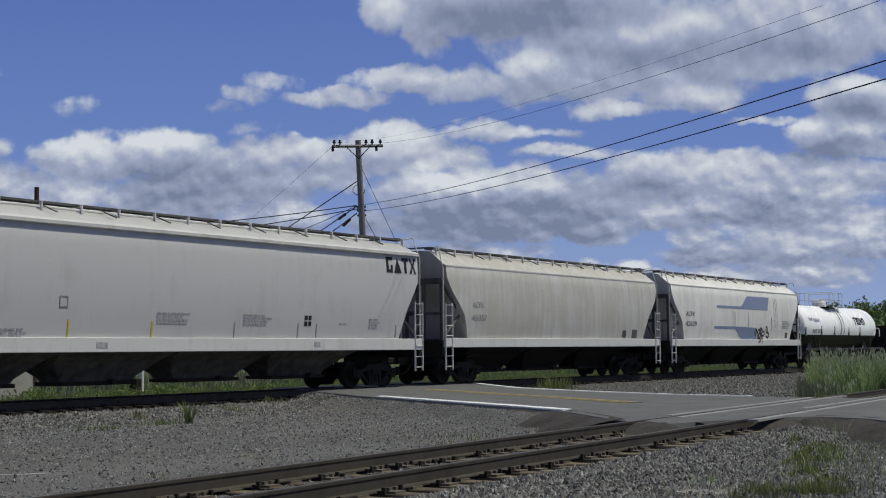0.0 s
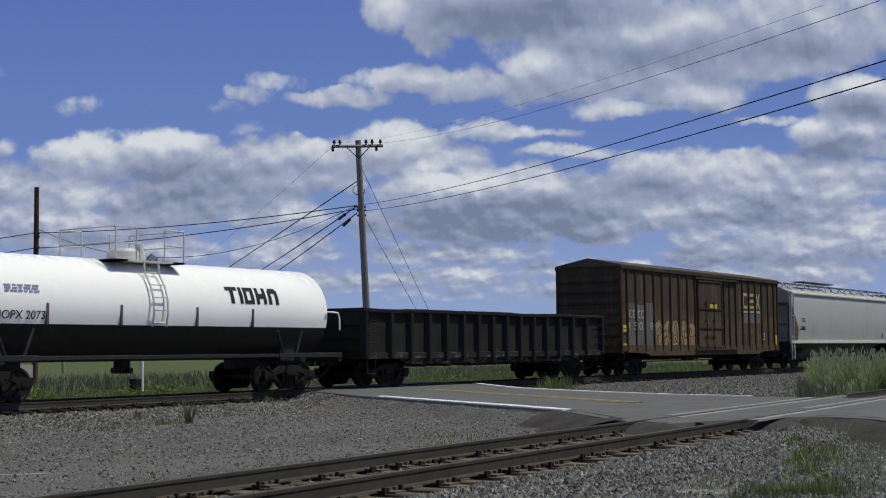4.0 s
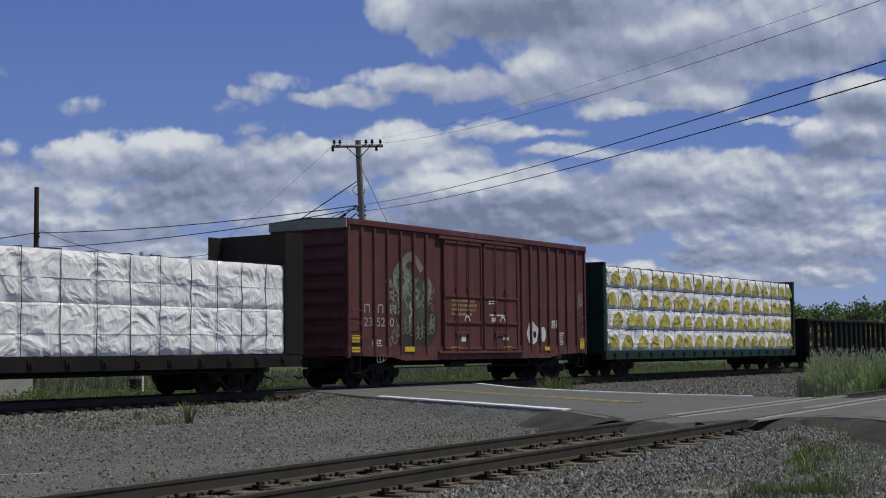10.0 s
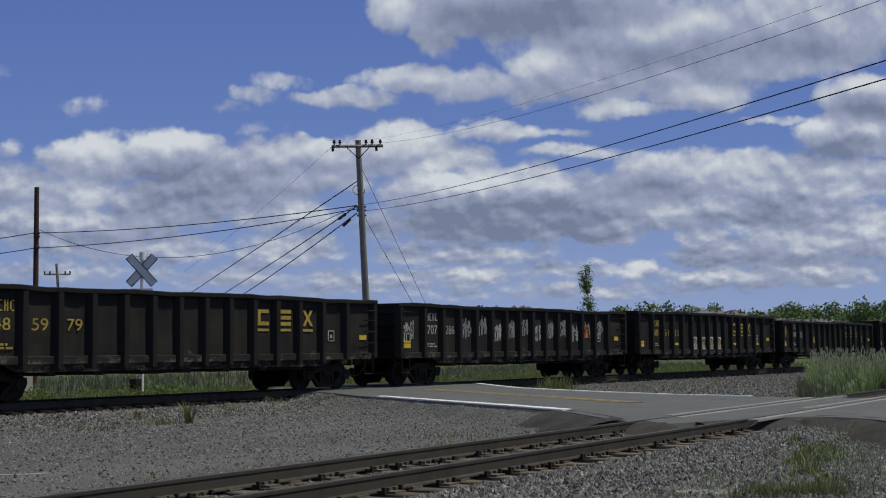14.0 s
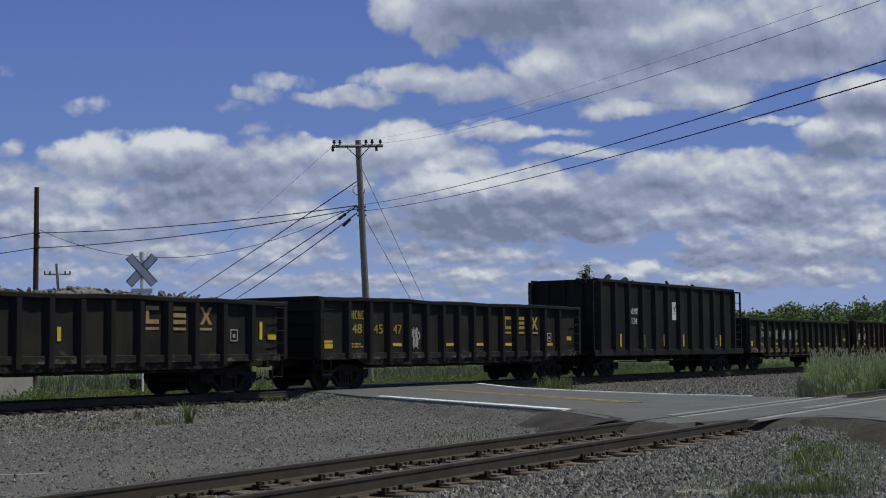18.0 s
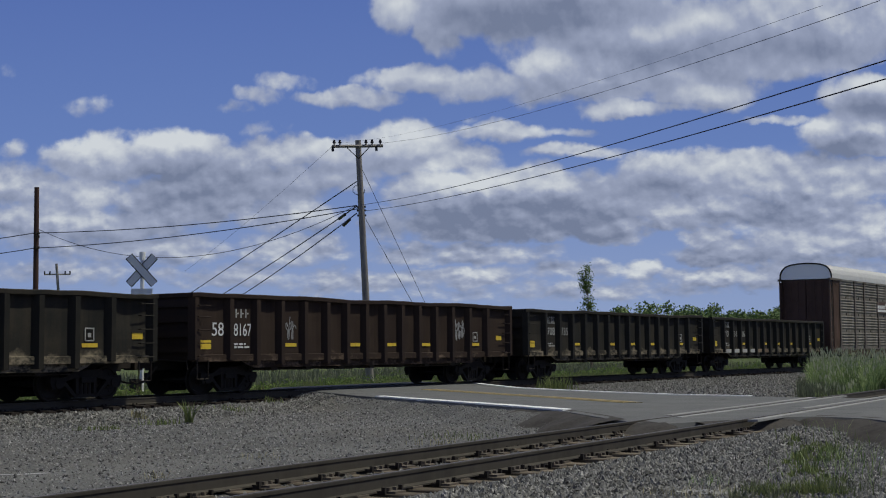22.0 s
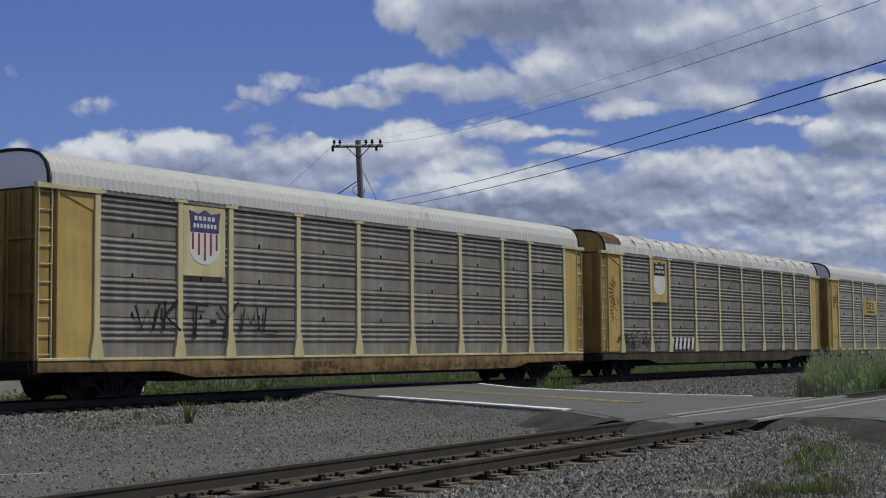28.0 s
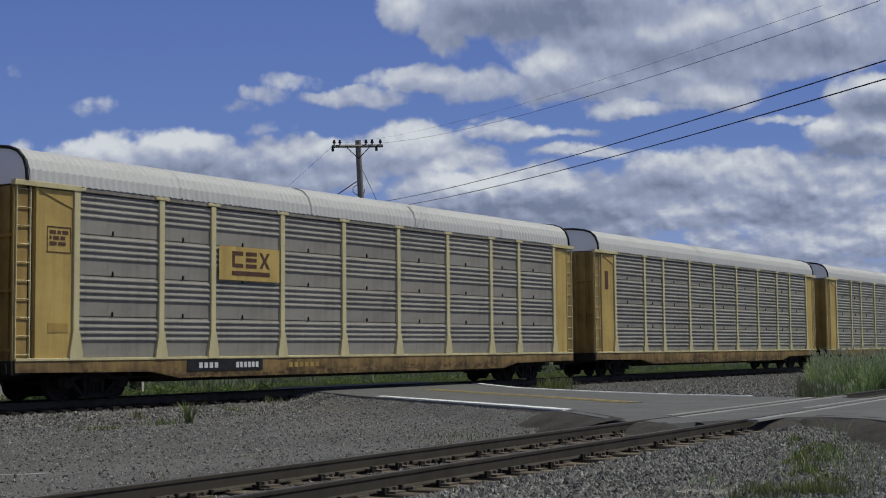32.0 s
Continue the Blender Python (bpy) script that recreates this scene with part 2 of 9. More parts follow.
    bark=paint("bark", (0.14, 0.11, 0.085), (0.06, 0.05, 0.04), 0.5, 0.95, scale=4.0),
    leaf=islands("leaf", (0.085, 0.135, 0.035), (0.18, 0.24, 0.070), 0.7, thin=0.35),
    far_leaf=islands("far_leaf", (0.095, 0.150, 0.055), (0.20, 0.255, 0.100), 0.8),
    grass=islands("grass", (0.085, 0.098, 0.060), (0.170, 0.182, 0.118), 0.75, thin=0.4),
    reed=islands("reed", (0.105, 0.165, 0.050), (0.30, 0.36, 0.17), 0.75, thin=0.32),
    reed_tip=islands("reed_tip", (0.25, 0.28, 0.17), (0.42, 0.43, 0.30), 0.8, thin=0.4),
    dry_grass=islands("dry_grass", (0.22, 0.20, 0.10), (0.36, 0.33, 0.20), 0.8),
    weed=islands("weed", (0.085, 0.115, 0.044), (0.19, 0.215, 0.085), 0.75, thin=0.4),
    stone=islands("stone", (0.052, 0.050, 0.044), (0.35, 0.34, 0.305), 0.9, 40.0, (0.105, 0.101, 0.091)),
    road_line=paint("road_line", (0.72, 0.72, 0.70), (0.40, 0.40, 0.39), 0.35, 0.7, scale=3.0),
    road_yellow=paint("road_yellow", (0.34, 0.26, 0.11), (0.20, 0.175, 0.12), 0.5, 0.8, scale=3.0),
    slab_dust=paint("slab_dust", (0.235, 0.230, 0.212), (0.110, 0.106, 0.096), 0.6, 0.95, scale=6.0),
    panel=paint("panel", (0.29, 0.285, 0.265), (0.15, 0.148, 0.14), 0.60, 0.85, scale=2.0),
)


def cloth(name, a, b):
    """Plastic wrapping pulled tight by straps: sharp creases that run every way, soft sheen."""
    n = Nodes(name)
    folds = []
    for scale, stretch, off, twist in ((0.75, (1.0, 1, 1.3), 0.0, 1.2), (1.7, (1.2, 1, 1.0), 7.0, 0.8)):
        f = n.node("ShaderNodeTexNoise", Scale=scale, Detail=2.0, Roughness=0.5, Distortion=twist)
        n.link(n.pos(stretch, False, (off, 0, off)), f.inputs["Vector"])
        crease = n.math("ABSOLUTE", n.math("SUBTRACT", f.outputs[0], 0.5))
        folds.append(n.math("SUBTRACT", 1.0, n.math("MULTIPLY", crease, 6.0), True))
    soft = n.noise(1.0, 2, (1.5, 1, 1.2), 0.45)
    h = n.math("ADD", n.math("MULTIPLY", folds[0], 0.55), n.math("ADD", n.math("MULTIPLY", folds[1], 0.28), soft))
    n.bump(h, 0.55, 0.13)
    return n.done(n.mix(n.ramp(soft, 0.40, 0.70), a, b), 0.28)


M["wrap"] = cloth("wrap", (0.90, 0.885, 0.87), (0.82, 0.805, 0.79))
M["wrap_yellow"] = cloth("wrap_yellow", (0.50, 0.42, 0.095), (0.40, 0.33, 0.08))
M["strap"] = plain("strap", (0.02, 0.02, 0.022), 0.6)


def ground_material():
    n = Nodes("ground")
    big = n.noise(0.12, 4, world_space=True)
    mid = n.noise(1.3, 6, world_space=True, rough=0.7)
    fine = n.noise(14.0, 5, world_space=True, rough=0.75)
    vor = n.node("ShaderNodeTexVoronoi", Scale=17.0)
    n.link(n.pos((1, 1, 1), True), vor.inputs["Vector"])
    speck = n.ramp(vor.outputs["Distance"], 0.1, 0.65)
    col = n.mix(n.ramp(mid, 0.3, 0.72), (0.086, 0.085, 0.080), (0.124, 0.121, 0.114))
    col = n.mix(n.math("MULTIPLY", n.ramp(fine, 0.45, 0.72), 0.8), col, (0.225, 0.22, 0.207))
    col = n.mix(n.math("MULTIPLY", speck, 0.45), col, (0.07, 0.067, 0.060))
    col = n.mix(n.math("MULTIPLY", n.ramp(big, 0.5, 0.7), 0.45), col, (0.17, 0.155, 0.135))
    # wheel ruts of vehicles that turn on the yard: fines pressed smooth and paler
    rut = n.noise(0.9, 4, (0.10, 1.3, 1), 0.5, world_space=True, shift=(0, 3.0, 0))
    col = n.mix(n.math("MULTIPLY", n.ramp(rut, 0.50, 0.66), 0.42), col, (0.165, 0.162, 0.156))
    col = n.mix(n.math("MULTIPLY", n.ramp(rut, 0.46, 0.34), 0.35), col, (0.070, 0.069, 0.066))
    # turf beyond the main track and far off on this side
    sep = n.t.nodes.new("ShaderNodeSeparateXYZ")
    n.link(n.geo.outputs["Position"], sep.inputs[0])
    edge = n.math("ADD", sep.outputs[1], n.math("MULTIPLY", n.math("SUBTRACT", mid, 0.5), 2.5))
    far = n.ramp(edge, 4.6, 5.6)
    slant = n.math("SUBTRACT", n.math("MULTIPLY", sep.outputs[0], 0.34), 25.3)
    right = n.math("MULTIPLY", n.ramp(n.math("SUBTRACT", slant, edge), -0.3, 0.5), n.ramp(edge, -14.2, -13.2))
    right = n.math("MULTIPLY", right, n.ramp(sep.outputs[0], 37.0, 39.0))
    turf = n.math("MAXIMUM", far, right, True)
    green = n.mix(n.ramp(mid, 0.3, 0.7), (0.060, 0.088, 0.028), (0.105, 0.120, 0.050))
    n.bump(n.math("ADD", n.math("MULTIPLY", fine, 0.6), n.math("MULTIPLY", speck, -0.5)), 0.8, 0.05)
    return n.done(n.mix(turf, col, green), 0.95)


def asphalt_material():
    n = Nodes("asphalt")
    mid = n.noise(0.9, 5, world_space=True)
    fine = n.noise(40.0, 3, world_space=True, rough=0.8)
    crack = n.noise(0.35, 6, (1, 3, 1), 0.75, world_space=True)
    col = n.mix(n.ramp(mid, 0.3, 0.75), (0.096, 0.096, 0.092), (0.134, 0.134, 0.128))
    col = n.mix(n.math("MULTIPLY", n.ramp(fine, 0.45, 0.75), 0.4), col, (0.185, 0.184, 0.175))
    col = n.mix(n.math("MULTIPLY", n.ramp(crack, 0.60, 0.66), 0.6), col, (0.055, 0.055, 0.058))
    n.bump(fine, 0.4, 0.01)
    return n.done(col, 0.85)


M["ground"], M["asphalt"] = ground_material(), asphalt_material()


# ---- sky with its clouds ----
def cloud_group():
    """Cover and tone of cloud at (U, V): U to the right and V up, thousandths of the distance, seen towards the aim."""
    g = bpy.data.node_groups.new("cloud_cover", "ShaderNodeTree")
    for name in ("U", "V"):
        g.interface.new_socket(name, in_out="INPUT", socket_type="NodeSocketFloat")
    for name in ("Cover", "Tone"):
        g.interface.new_socket(name, in_out="OUTPUT", socket_type="NodeSocketFloat")
    gi, go = g.nodes.new("NodeGroupInput"), g.nodes.new("NodeGroupOutput")

    def m(op, a, b=0.0, c=None, clamp=False):
        n = g.nodes.new("ShaderNodeMath")
        n.operation, n.use_clamp = op, clamp
        for sock, v in zip(n.inputs, (a, b) if c is None else (a, b, c)):
            if isinstance(v, (int, float)):
                sock.default_value = v
            else:
                g.links.new(v, sock)
        return n.outputs[0]

    def vec(a, b, c=0.0):
        n = g.nodes.new("ShaderNodeCombineXYZ")
        for sock, v in zip(n.inputs, (a, b, c)):
            if isinstance(v, (int, float)):
                sock.default_value = v
            else:
                g.links.new(v, sock)
        return n.outputs[0]

    # clouds near the horizon are farther off and so look smaller
    pu = m("MULTIPLY", gi.outputs[0], 1.1)
    pv = m("MULTIPLY", m("LOGARITHM", m("ADD", m("MAXIMUM", gi.outputs[1], 0.0), 90.0), math.e), 230.0)

    def fbm(scale, detail, rough, off, du=0.0, dv=0.0, flat=1.3):
        n = g.nodes.new("ShaderNodeTexNoise")
        n.inputs["Scale"].default_value, n.inputs["Detail"].default_value, n.inputs["Roughness"].default_value = 1.0, detail, rough
        g.links.new(vec(m("MULTIPLY_ADD", pu, scale, du * scale), m("MULTIPLY_ADD", pv, scale * flat, dv * scale * flat), off), n.inputs["Vector"])
        return m("SUBTRACT", n.outputs[0], 0.5)

    # outlines are shaken at two sizes
    wu = m("ADD", m("MULTIPLY", fbm(0.028, 3, 0.55, 3.3), 30.0), m("MULTIPLY", fbm(0.11, 3, 0.6, 4.4), 6.0))
    wv = m("ADD", m("MULTIPLY", fbm(0.028, 3, 0.55, 8.1), 18.0), m("MULTIPLY", fbm(0.11, 3, 0.6, 9.2), 5.0))
    at = vec(m("ADD", gi.outputs[0], wu), m("ADD", gi.outputs[1], wv))

    def heap(rows, floor, adding):
        """The sum or the uppermost of many soft lens shapes: place, half width, half height, weight."""
        total = None
        for u0, v0, ru, rv, w in rows:
            n = g.nodes.new("ShaderNodeVectorMath")
            n.operation = "MULTIPLY_ADD"
            n.inputs[1].default_value, n.inputs[2].default_value = (1 / ru, 1 / rv, 0), (-u0 / ru, -v0 / rv, 0)
            g.links.new(at, n.inputs[0])
            d = g.nodes.new("ShaderNodeVectorMath")
            d.operation = "DOT_PRODUCT"
            g.links.new(n.outputs[0], d.inputs[0])
            g.links.new(n.outputs[0], d.inputs[1])
            one = m("MULTIPLY_ADD", d.outputs["Value"], -w, w)
            if adding:
                # soft all round: fades out well past the rim
                one = m("MULTIPLY", w, m("EXPONENT", m("MULTIPLY", d.outputs["Value"], -1.1)))
                total = one if total is None else m("ADD", total, one)
            else:
                total = one if total is None else m("SMOOTH_MAX", total, one, 0.25)
        return total if adding else m("MAXIMUM", total, floor)

    # the banks of cloud, their grey undersides and their sunlit heads
    banks = []
    banks += [(50, 252, 106, 29, 1.50), (-33, 251, 25, 21, 1.20), (-5, 232, 19, 20, 1.00), (141, 230, 106, 33, 1.40), (257, 233, 106, 33, 1.40), (95, 206, 53, 29, 1.30), (173, 201, 61, 22, 1.20), (231, 209, 82, 18, 1.10), (298, 225, 49, 20, 1.20)]
    banks += [(-67, 185, 41, 8, 0.85), (-17, 197, 47, 11, 1.00), (28, 194, 45, 14, 1.00), (-151, 179, 16, 5, 0.42), (-137, 188, 18, 7, 0.50), (-120, 197, 20, 7, 0.50), (-131, 161, 15, 6, 0.28), (-264, 180, 9, 3, 0.05), (-322, 211, 5, 3, 0.05), (131, 176, 39, 9, 1.05), (70, 187, 33, 12, 0.90), (189, 186, 49, 13, 1.20), (115, 189, 37, 10, 1.00), (164, 174, 37, 5, 0.50), (246, 166, 29, 4, 0.40), (293, 205, 16, 5, 0.50)]
    banks += [(309, 185, 37, 18, 1.30), (312, 164, 35, 16, 1.20), (283, 156, 28, 16, 1.20), (312, 147, 45, 10, 1.10), (40, 159, 39, 8, 0.90), (90, 158, 20, 4, 0.40), (94, 143, 37, 7, 0.85), (20, 167, 9, 4, 0.35)]
    banks += [(-252, 140, 49, 21, 1.30), (-194, 144, 47, 20, 1.30), (-314, 147, 14, 8, 0.60), (-313, 122, 37, 20, 1.00), (-157, 133, 49, 18, 1.20), (-108, 146, 45, 13, 1.05), (-26, 146, 47, 24, 1.40), (-63, 142, 39, 16, 1.10), (15, 138, 33, 13, 0.85), (-260, 115, 33, 20, 1.10), (-186, 112, 61, 24, 1.30), (-120, 120, 49, 22, 1.15), (-75, 128, 37, 16, 0.95), (-284, 97, 57, 22, 1.00), (-227, 92, 49, 16, 0.90), (-116, 99, 45, 15, 0.80), (-9, 115, 45, 20, 1.30)]
    banks += [(48, 117, 65, 20, 1.40), (48, 93, 86, 18, 1.50), (122, 110, 73, 22, 1.30), (192, 126, 82, 21, 1.30), (113, 88, 41, 12, 1.25), (160, 90, 29, 6, 0.70), (274, 121, 73, 24, 1.30), (191, 100, 73, 13, 1.20), (273, 92, 73, 16, 1.20)]
    banks += [(-219, 76, 78, 13, 0.75), (-116, 75, 45, 15, 0.75), (-42, 91, 24, 11, 0.55), (-26, 70, 37, 9, 0.65), (27, 69, 57, 9, 0.75), (-67, 50, 82, 9, 0.55), (19, 53, 41, 9, 0.85), (88, 57, 57, 8, 0.50), (141, 56, 20, 10, 1.00), (191, 80, 25, 10, 1.10), (211, 68, 53, 10, 1.10), (260, 76, 53, 16, 1.10), (310, 79, 29, 20, 1.10), (190, 51, 37, 9, 0.85), (231, 51, 49, 10, 0.75), (272, 55, 61, 13, 0.95), (88, 42, 122, 7, 0.50), (-280, 60, 61, 11, 0.55)]
    banks += [(-157, 55, 61, 9, 0.55)]
    bases = []
    bases += [(50, 246, 82, 18, 0.95), (116, 249, 61, 16, 0.65), (140, 209, 43, 13, 0.55), (194, 221, 61, 13, 0.50), (277, 216, 61, 11, 0.45), (313, 172, 29, 11, 0.80), (295, 145, 35, 7, 0.95), (315, 248, 24, 10, 0.40), (4, 225, 16, 10, 0.30), (48, 88, 86, 15, 1.00), (31, 102, 53, 11, 0.60), (89, 101, 49, 11, 0.60), (138, 114, 45, 12, 0.40)]
    bases += [(232, 94, 61, 7, 0.80), (253, 106, 49, 7, 0.50), (186, 63, 32, 5, 0.90), (199, 77, 24, 4, 0.60), (244, 63, 41, 6, 0.50), (-186, 115, 43, 16, 0.85), (-149, 133, 33, 10, 0.45), (-120, 114, 37, 11, 0.45), (-219, 117, 24, 11, 0.35), (-264, 82, 61, 9, 0.55), (-305, 132, 20, 7, 0.40), (-10, 92, 33, 9, 0.55), (202, 46, 49, 4, 0.50), (163, 122, 24, 7, 0.35), (-219, 133, 24, 7, 0.30), (-108, 89, 41, 6, 0.40), (309, 63, 29, 6, 0.40)]
    heads = []
    heads += [(-37, 247, 20, 16, 0.60), (-34, 153, 33, 12, 0.60), (-199, 156, 29, 8, 0.75), (-260, 151, 33, 10, 0.75), (69, 213, 18, 12, 0.65), (153, 228, 33, 9, 0.60), (186, 240, 24, 9, 0.50), (297, 195, 24, 9, 0.75), (267, 164, 15, 7, 0.75), (312, 157, 16, 5, 0.65), (19, 124, 39, 11, 0.95), (-5, 129, 16, 7, 0.80), (69, 118, 15, 9, 0.50), (90, 145, 29, 5, 0.50), (131, 177, 24, 7, 0.40), (-252, 115, 18, 11, 0.65), (-280, 93, 24, 9, 0.45)]
    heads += [(-112, 99, 16, 11, 0.65), (-116, 71, 20, 9, 0.35), (141, 57, 14, 7, 1.00), (190, 52, 20, 5, 0.65), (216, 83, 16, 5, 0.65), (170, 78, 8, 5, 0.65), (208, 111, 24, 7, 0.50), (171, 99, 33, 6, 0.55), (192, 131, 49, 9, 0.45), (286, 112, 41, 7, 0.45), (310, 87, 16, 7, 0.55), (273, 76, 33, 7, 0.40), (19, 57, 20, 5, 0.45), (52, 71, 16, 4, 0.55), (282, 99, 16, 5, 0.40), (193, 186, 24, 7, 0.45), (-100, 145, 24, 7, 0.40), (115, 197, 16, 3, 0.40)]
    body = heap(banks, -1.2, False)
    shade = m("MINIMUM", heap(bases, 0.0, True), 1.1)
    light = m("MINIMUM", heap(heads, 0.0, True), 1.1)
    # elsewhere in the sky scattered cloud of the same kind
    outside = m("MULTIPLY", m("SUBTRACT", m("ABSOLUTE", gi.outputs[0]), 370.0), 0.02, clamp=True)
    above = m("MULTIPLY", m("SUBTRACT", gi.outputs[1], 300.0), 0.02, clamp=True)
    pick = m("MAXIMUM", outside, above)
    loose = m("MULTIPLY_ADD", fbm(0.0065, 3, 0.5, 21.0), 4.5, 0.1)
    stay = m("SUBTRACT", 1.0, pick)
    body = m("ADD", m("MULTIPLY", body, stay), m("MULTIPLY", loose, pick))

    def lumps(scale, off, du=0.0, dv=0.0):
        """Rounded heads of cumulus, bulging out of one another."""
        n = g.nodes.new("ShaderNodeTexVoronoi")
        n.feature = "SMOOTH_F1"
        n.inputs["Scale"].default_value, n.inputs["Smoothness"].default_value = 1.0, 0.5
        ju, jv = fbm(scale * 1.7, 3, 0.55, off, du, dv), fbm(scale * 1.7, 3, 0.55, off + 4.0, du, dv)
        g.links.new(vec(m("ADD", m("MULTIPLY_ADD", pu, scale, du * scale), m("MULTIPLY", ju, 1.1)),
                        m("ADD", m("MULTIPLY_ADD", pv, scale * 1.35, dv * scale * 1.35), m("MULTIPLY", jv, 1.1)), off), n.inputs["Vector"])
        return m("SUBTRACT", 0.5, n.outputs["Distance"])

    def relief(du, dv):
        big = m("MULTIPLY", lumps(0.034, 2.3, du, dv), 1.0)
        return m("ADD", big, m("ADD", m("MULTIPLY", lumps(0.085, 6.1, du, dv), 0.30), m("MULTIPLY", fbm(0.12, 3, 0.5, 5.2, du, dv), 0.22)))

    here, sunward = relief(0.0, 0.0), relief(2.4, 5.0)
    dens = m("ADD", m("MULTIPLY", body, 0.95), m("ADD", m("MULTIPLY", fbm(0.045, 6, 0.55, 1.7), 1.35), m("MULTIPLY", here, 0.40)))
    g.links.new(dens, go.inputs[0])
    slope = m("SUBTRACT", here, sunward)
    near_horizon = m("MULTIPLY", m("SUBTRACT", 175.0, gi.outputs[1]), 0.009, clamp=True)
    slope = m("MULTIPLY", slope, m("MULTIPLY_ADD", near_horizon, 0.45, 0.38))
    tone = m("ADD", m("ADD", slope, 0.48), m("MULTIPLY", fbm(0.03, 4, 0.5, 12.0), 0.30))
    tone = m("ADD", tone, m("MULTIPLY", m("SUBTRACT", m("MULTIPLY", light, 0.54), m("MULTIPLY", shade, 0.42)), stay))
    g.links.new(tone, go.inputs[1])
    return g


def cloud_material():
    n = Nodes("cloud")
    t = n.t
    t.nodes.remove(n.bsdf)
    n.pos()
    sep = t.nodes.new("ShaderNodeSeparateXYZ")
    n.link(n.coord.outputs["Object"], sep.inputs[0])
    ahead = n.math("MAXIMUM", n.math("ABSOLUTE", sep.outputs[1]), 250.0)
    u = n.math("MULTIPLY", n.math("DIVIDE", sep.outputs[0], ahead), 1000.0)
    v = n.math("MULTIPLY", n.math("DIVIDE", sep.outputs[2], ahead), 1000.0)
    group = cloud_group()
    reach = n.math("MULTIPLY", n.math("ADD", n.math("MAXIMUM", v, 0.0), 90.0), 1 / 230.0)

    def clouds(du, dv):
        k = t.nodes.new("ShaderNodeGroup")
        k.node_tree = group
        n.link(n.math("ADD", u, n.math("MULTIPLY", reach, du)), k.inputs[0])
        n.link(n.math("ADD", v, n.math("MULTIPLY", reach, dv)), k.inputs[1])
        return k

    # the sun stands high to the right: what has cloud above it lies in shade
    k, sunward = clouds(0.0, 0.0), clouds(4.0, 10.0)
    step = n.math("SUBTRACT", k.outputs["Cover"], sunward.outputs["Cover"])
    step = n.math("MINIMUM", n.math("MAXIMUM", step, -1.1), 1.3)
    tone = n.math("ADD", k.outputs["Tone"], n.math("MULTIPLY", step, 0.21))
    smooth = t.nodes.new("ShaderNodeMapRange")
    smooth.interpolation_type = "SMOOTHSTEP"
    smooth.inputs[1].default_value, smooth.inputs[2].default_value = -0.14, 0.58
    n.link(k.outputs["Cover"], smooth.inputs[0])
    col = n.mix(n.ramp(tone, 0.0, 0.5), (0.255, 0.29, 0.44), (0.475, 0.51, 0.70))
    col = n.mix(n.ramp(tone, 0.5, 1.0), col, (0.94, 0.94, 1.0))
    clear = n.mix(n.ramp(v, 0.0, 150.0), (0.42, 0.51, 0.80), (0.205, 0.310, 0.70))
    clear = n.mix(n.ramp(v, 130.0, 330.0), clear, (0.112, 0.184, 0.56))
    low = n.math("MULTIPLY", n.ramp(v, -12.0, 20.0), 0.97)
    col = n.mix(n.math("MULTIPLY", smooth.outputs[0], low), clear, col)
    em = n.node("ShaderNodeEmission", Strength=1.0)
    n.link(col, em.inputs[0])
    n.link(em.outputs[0], n.out.inputs[0])
    return n.mat


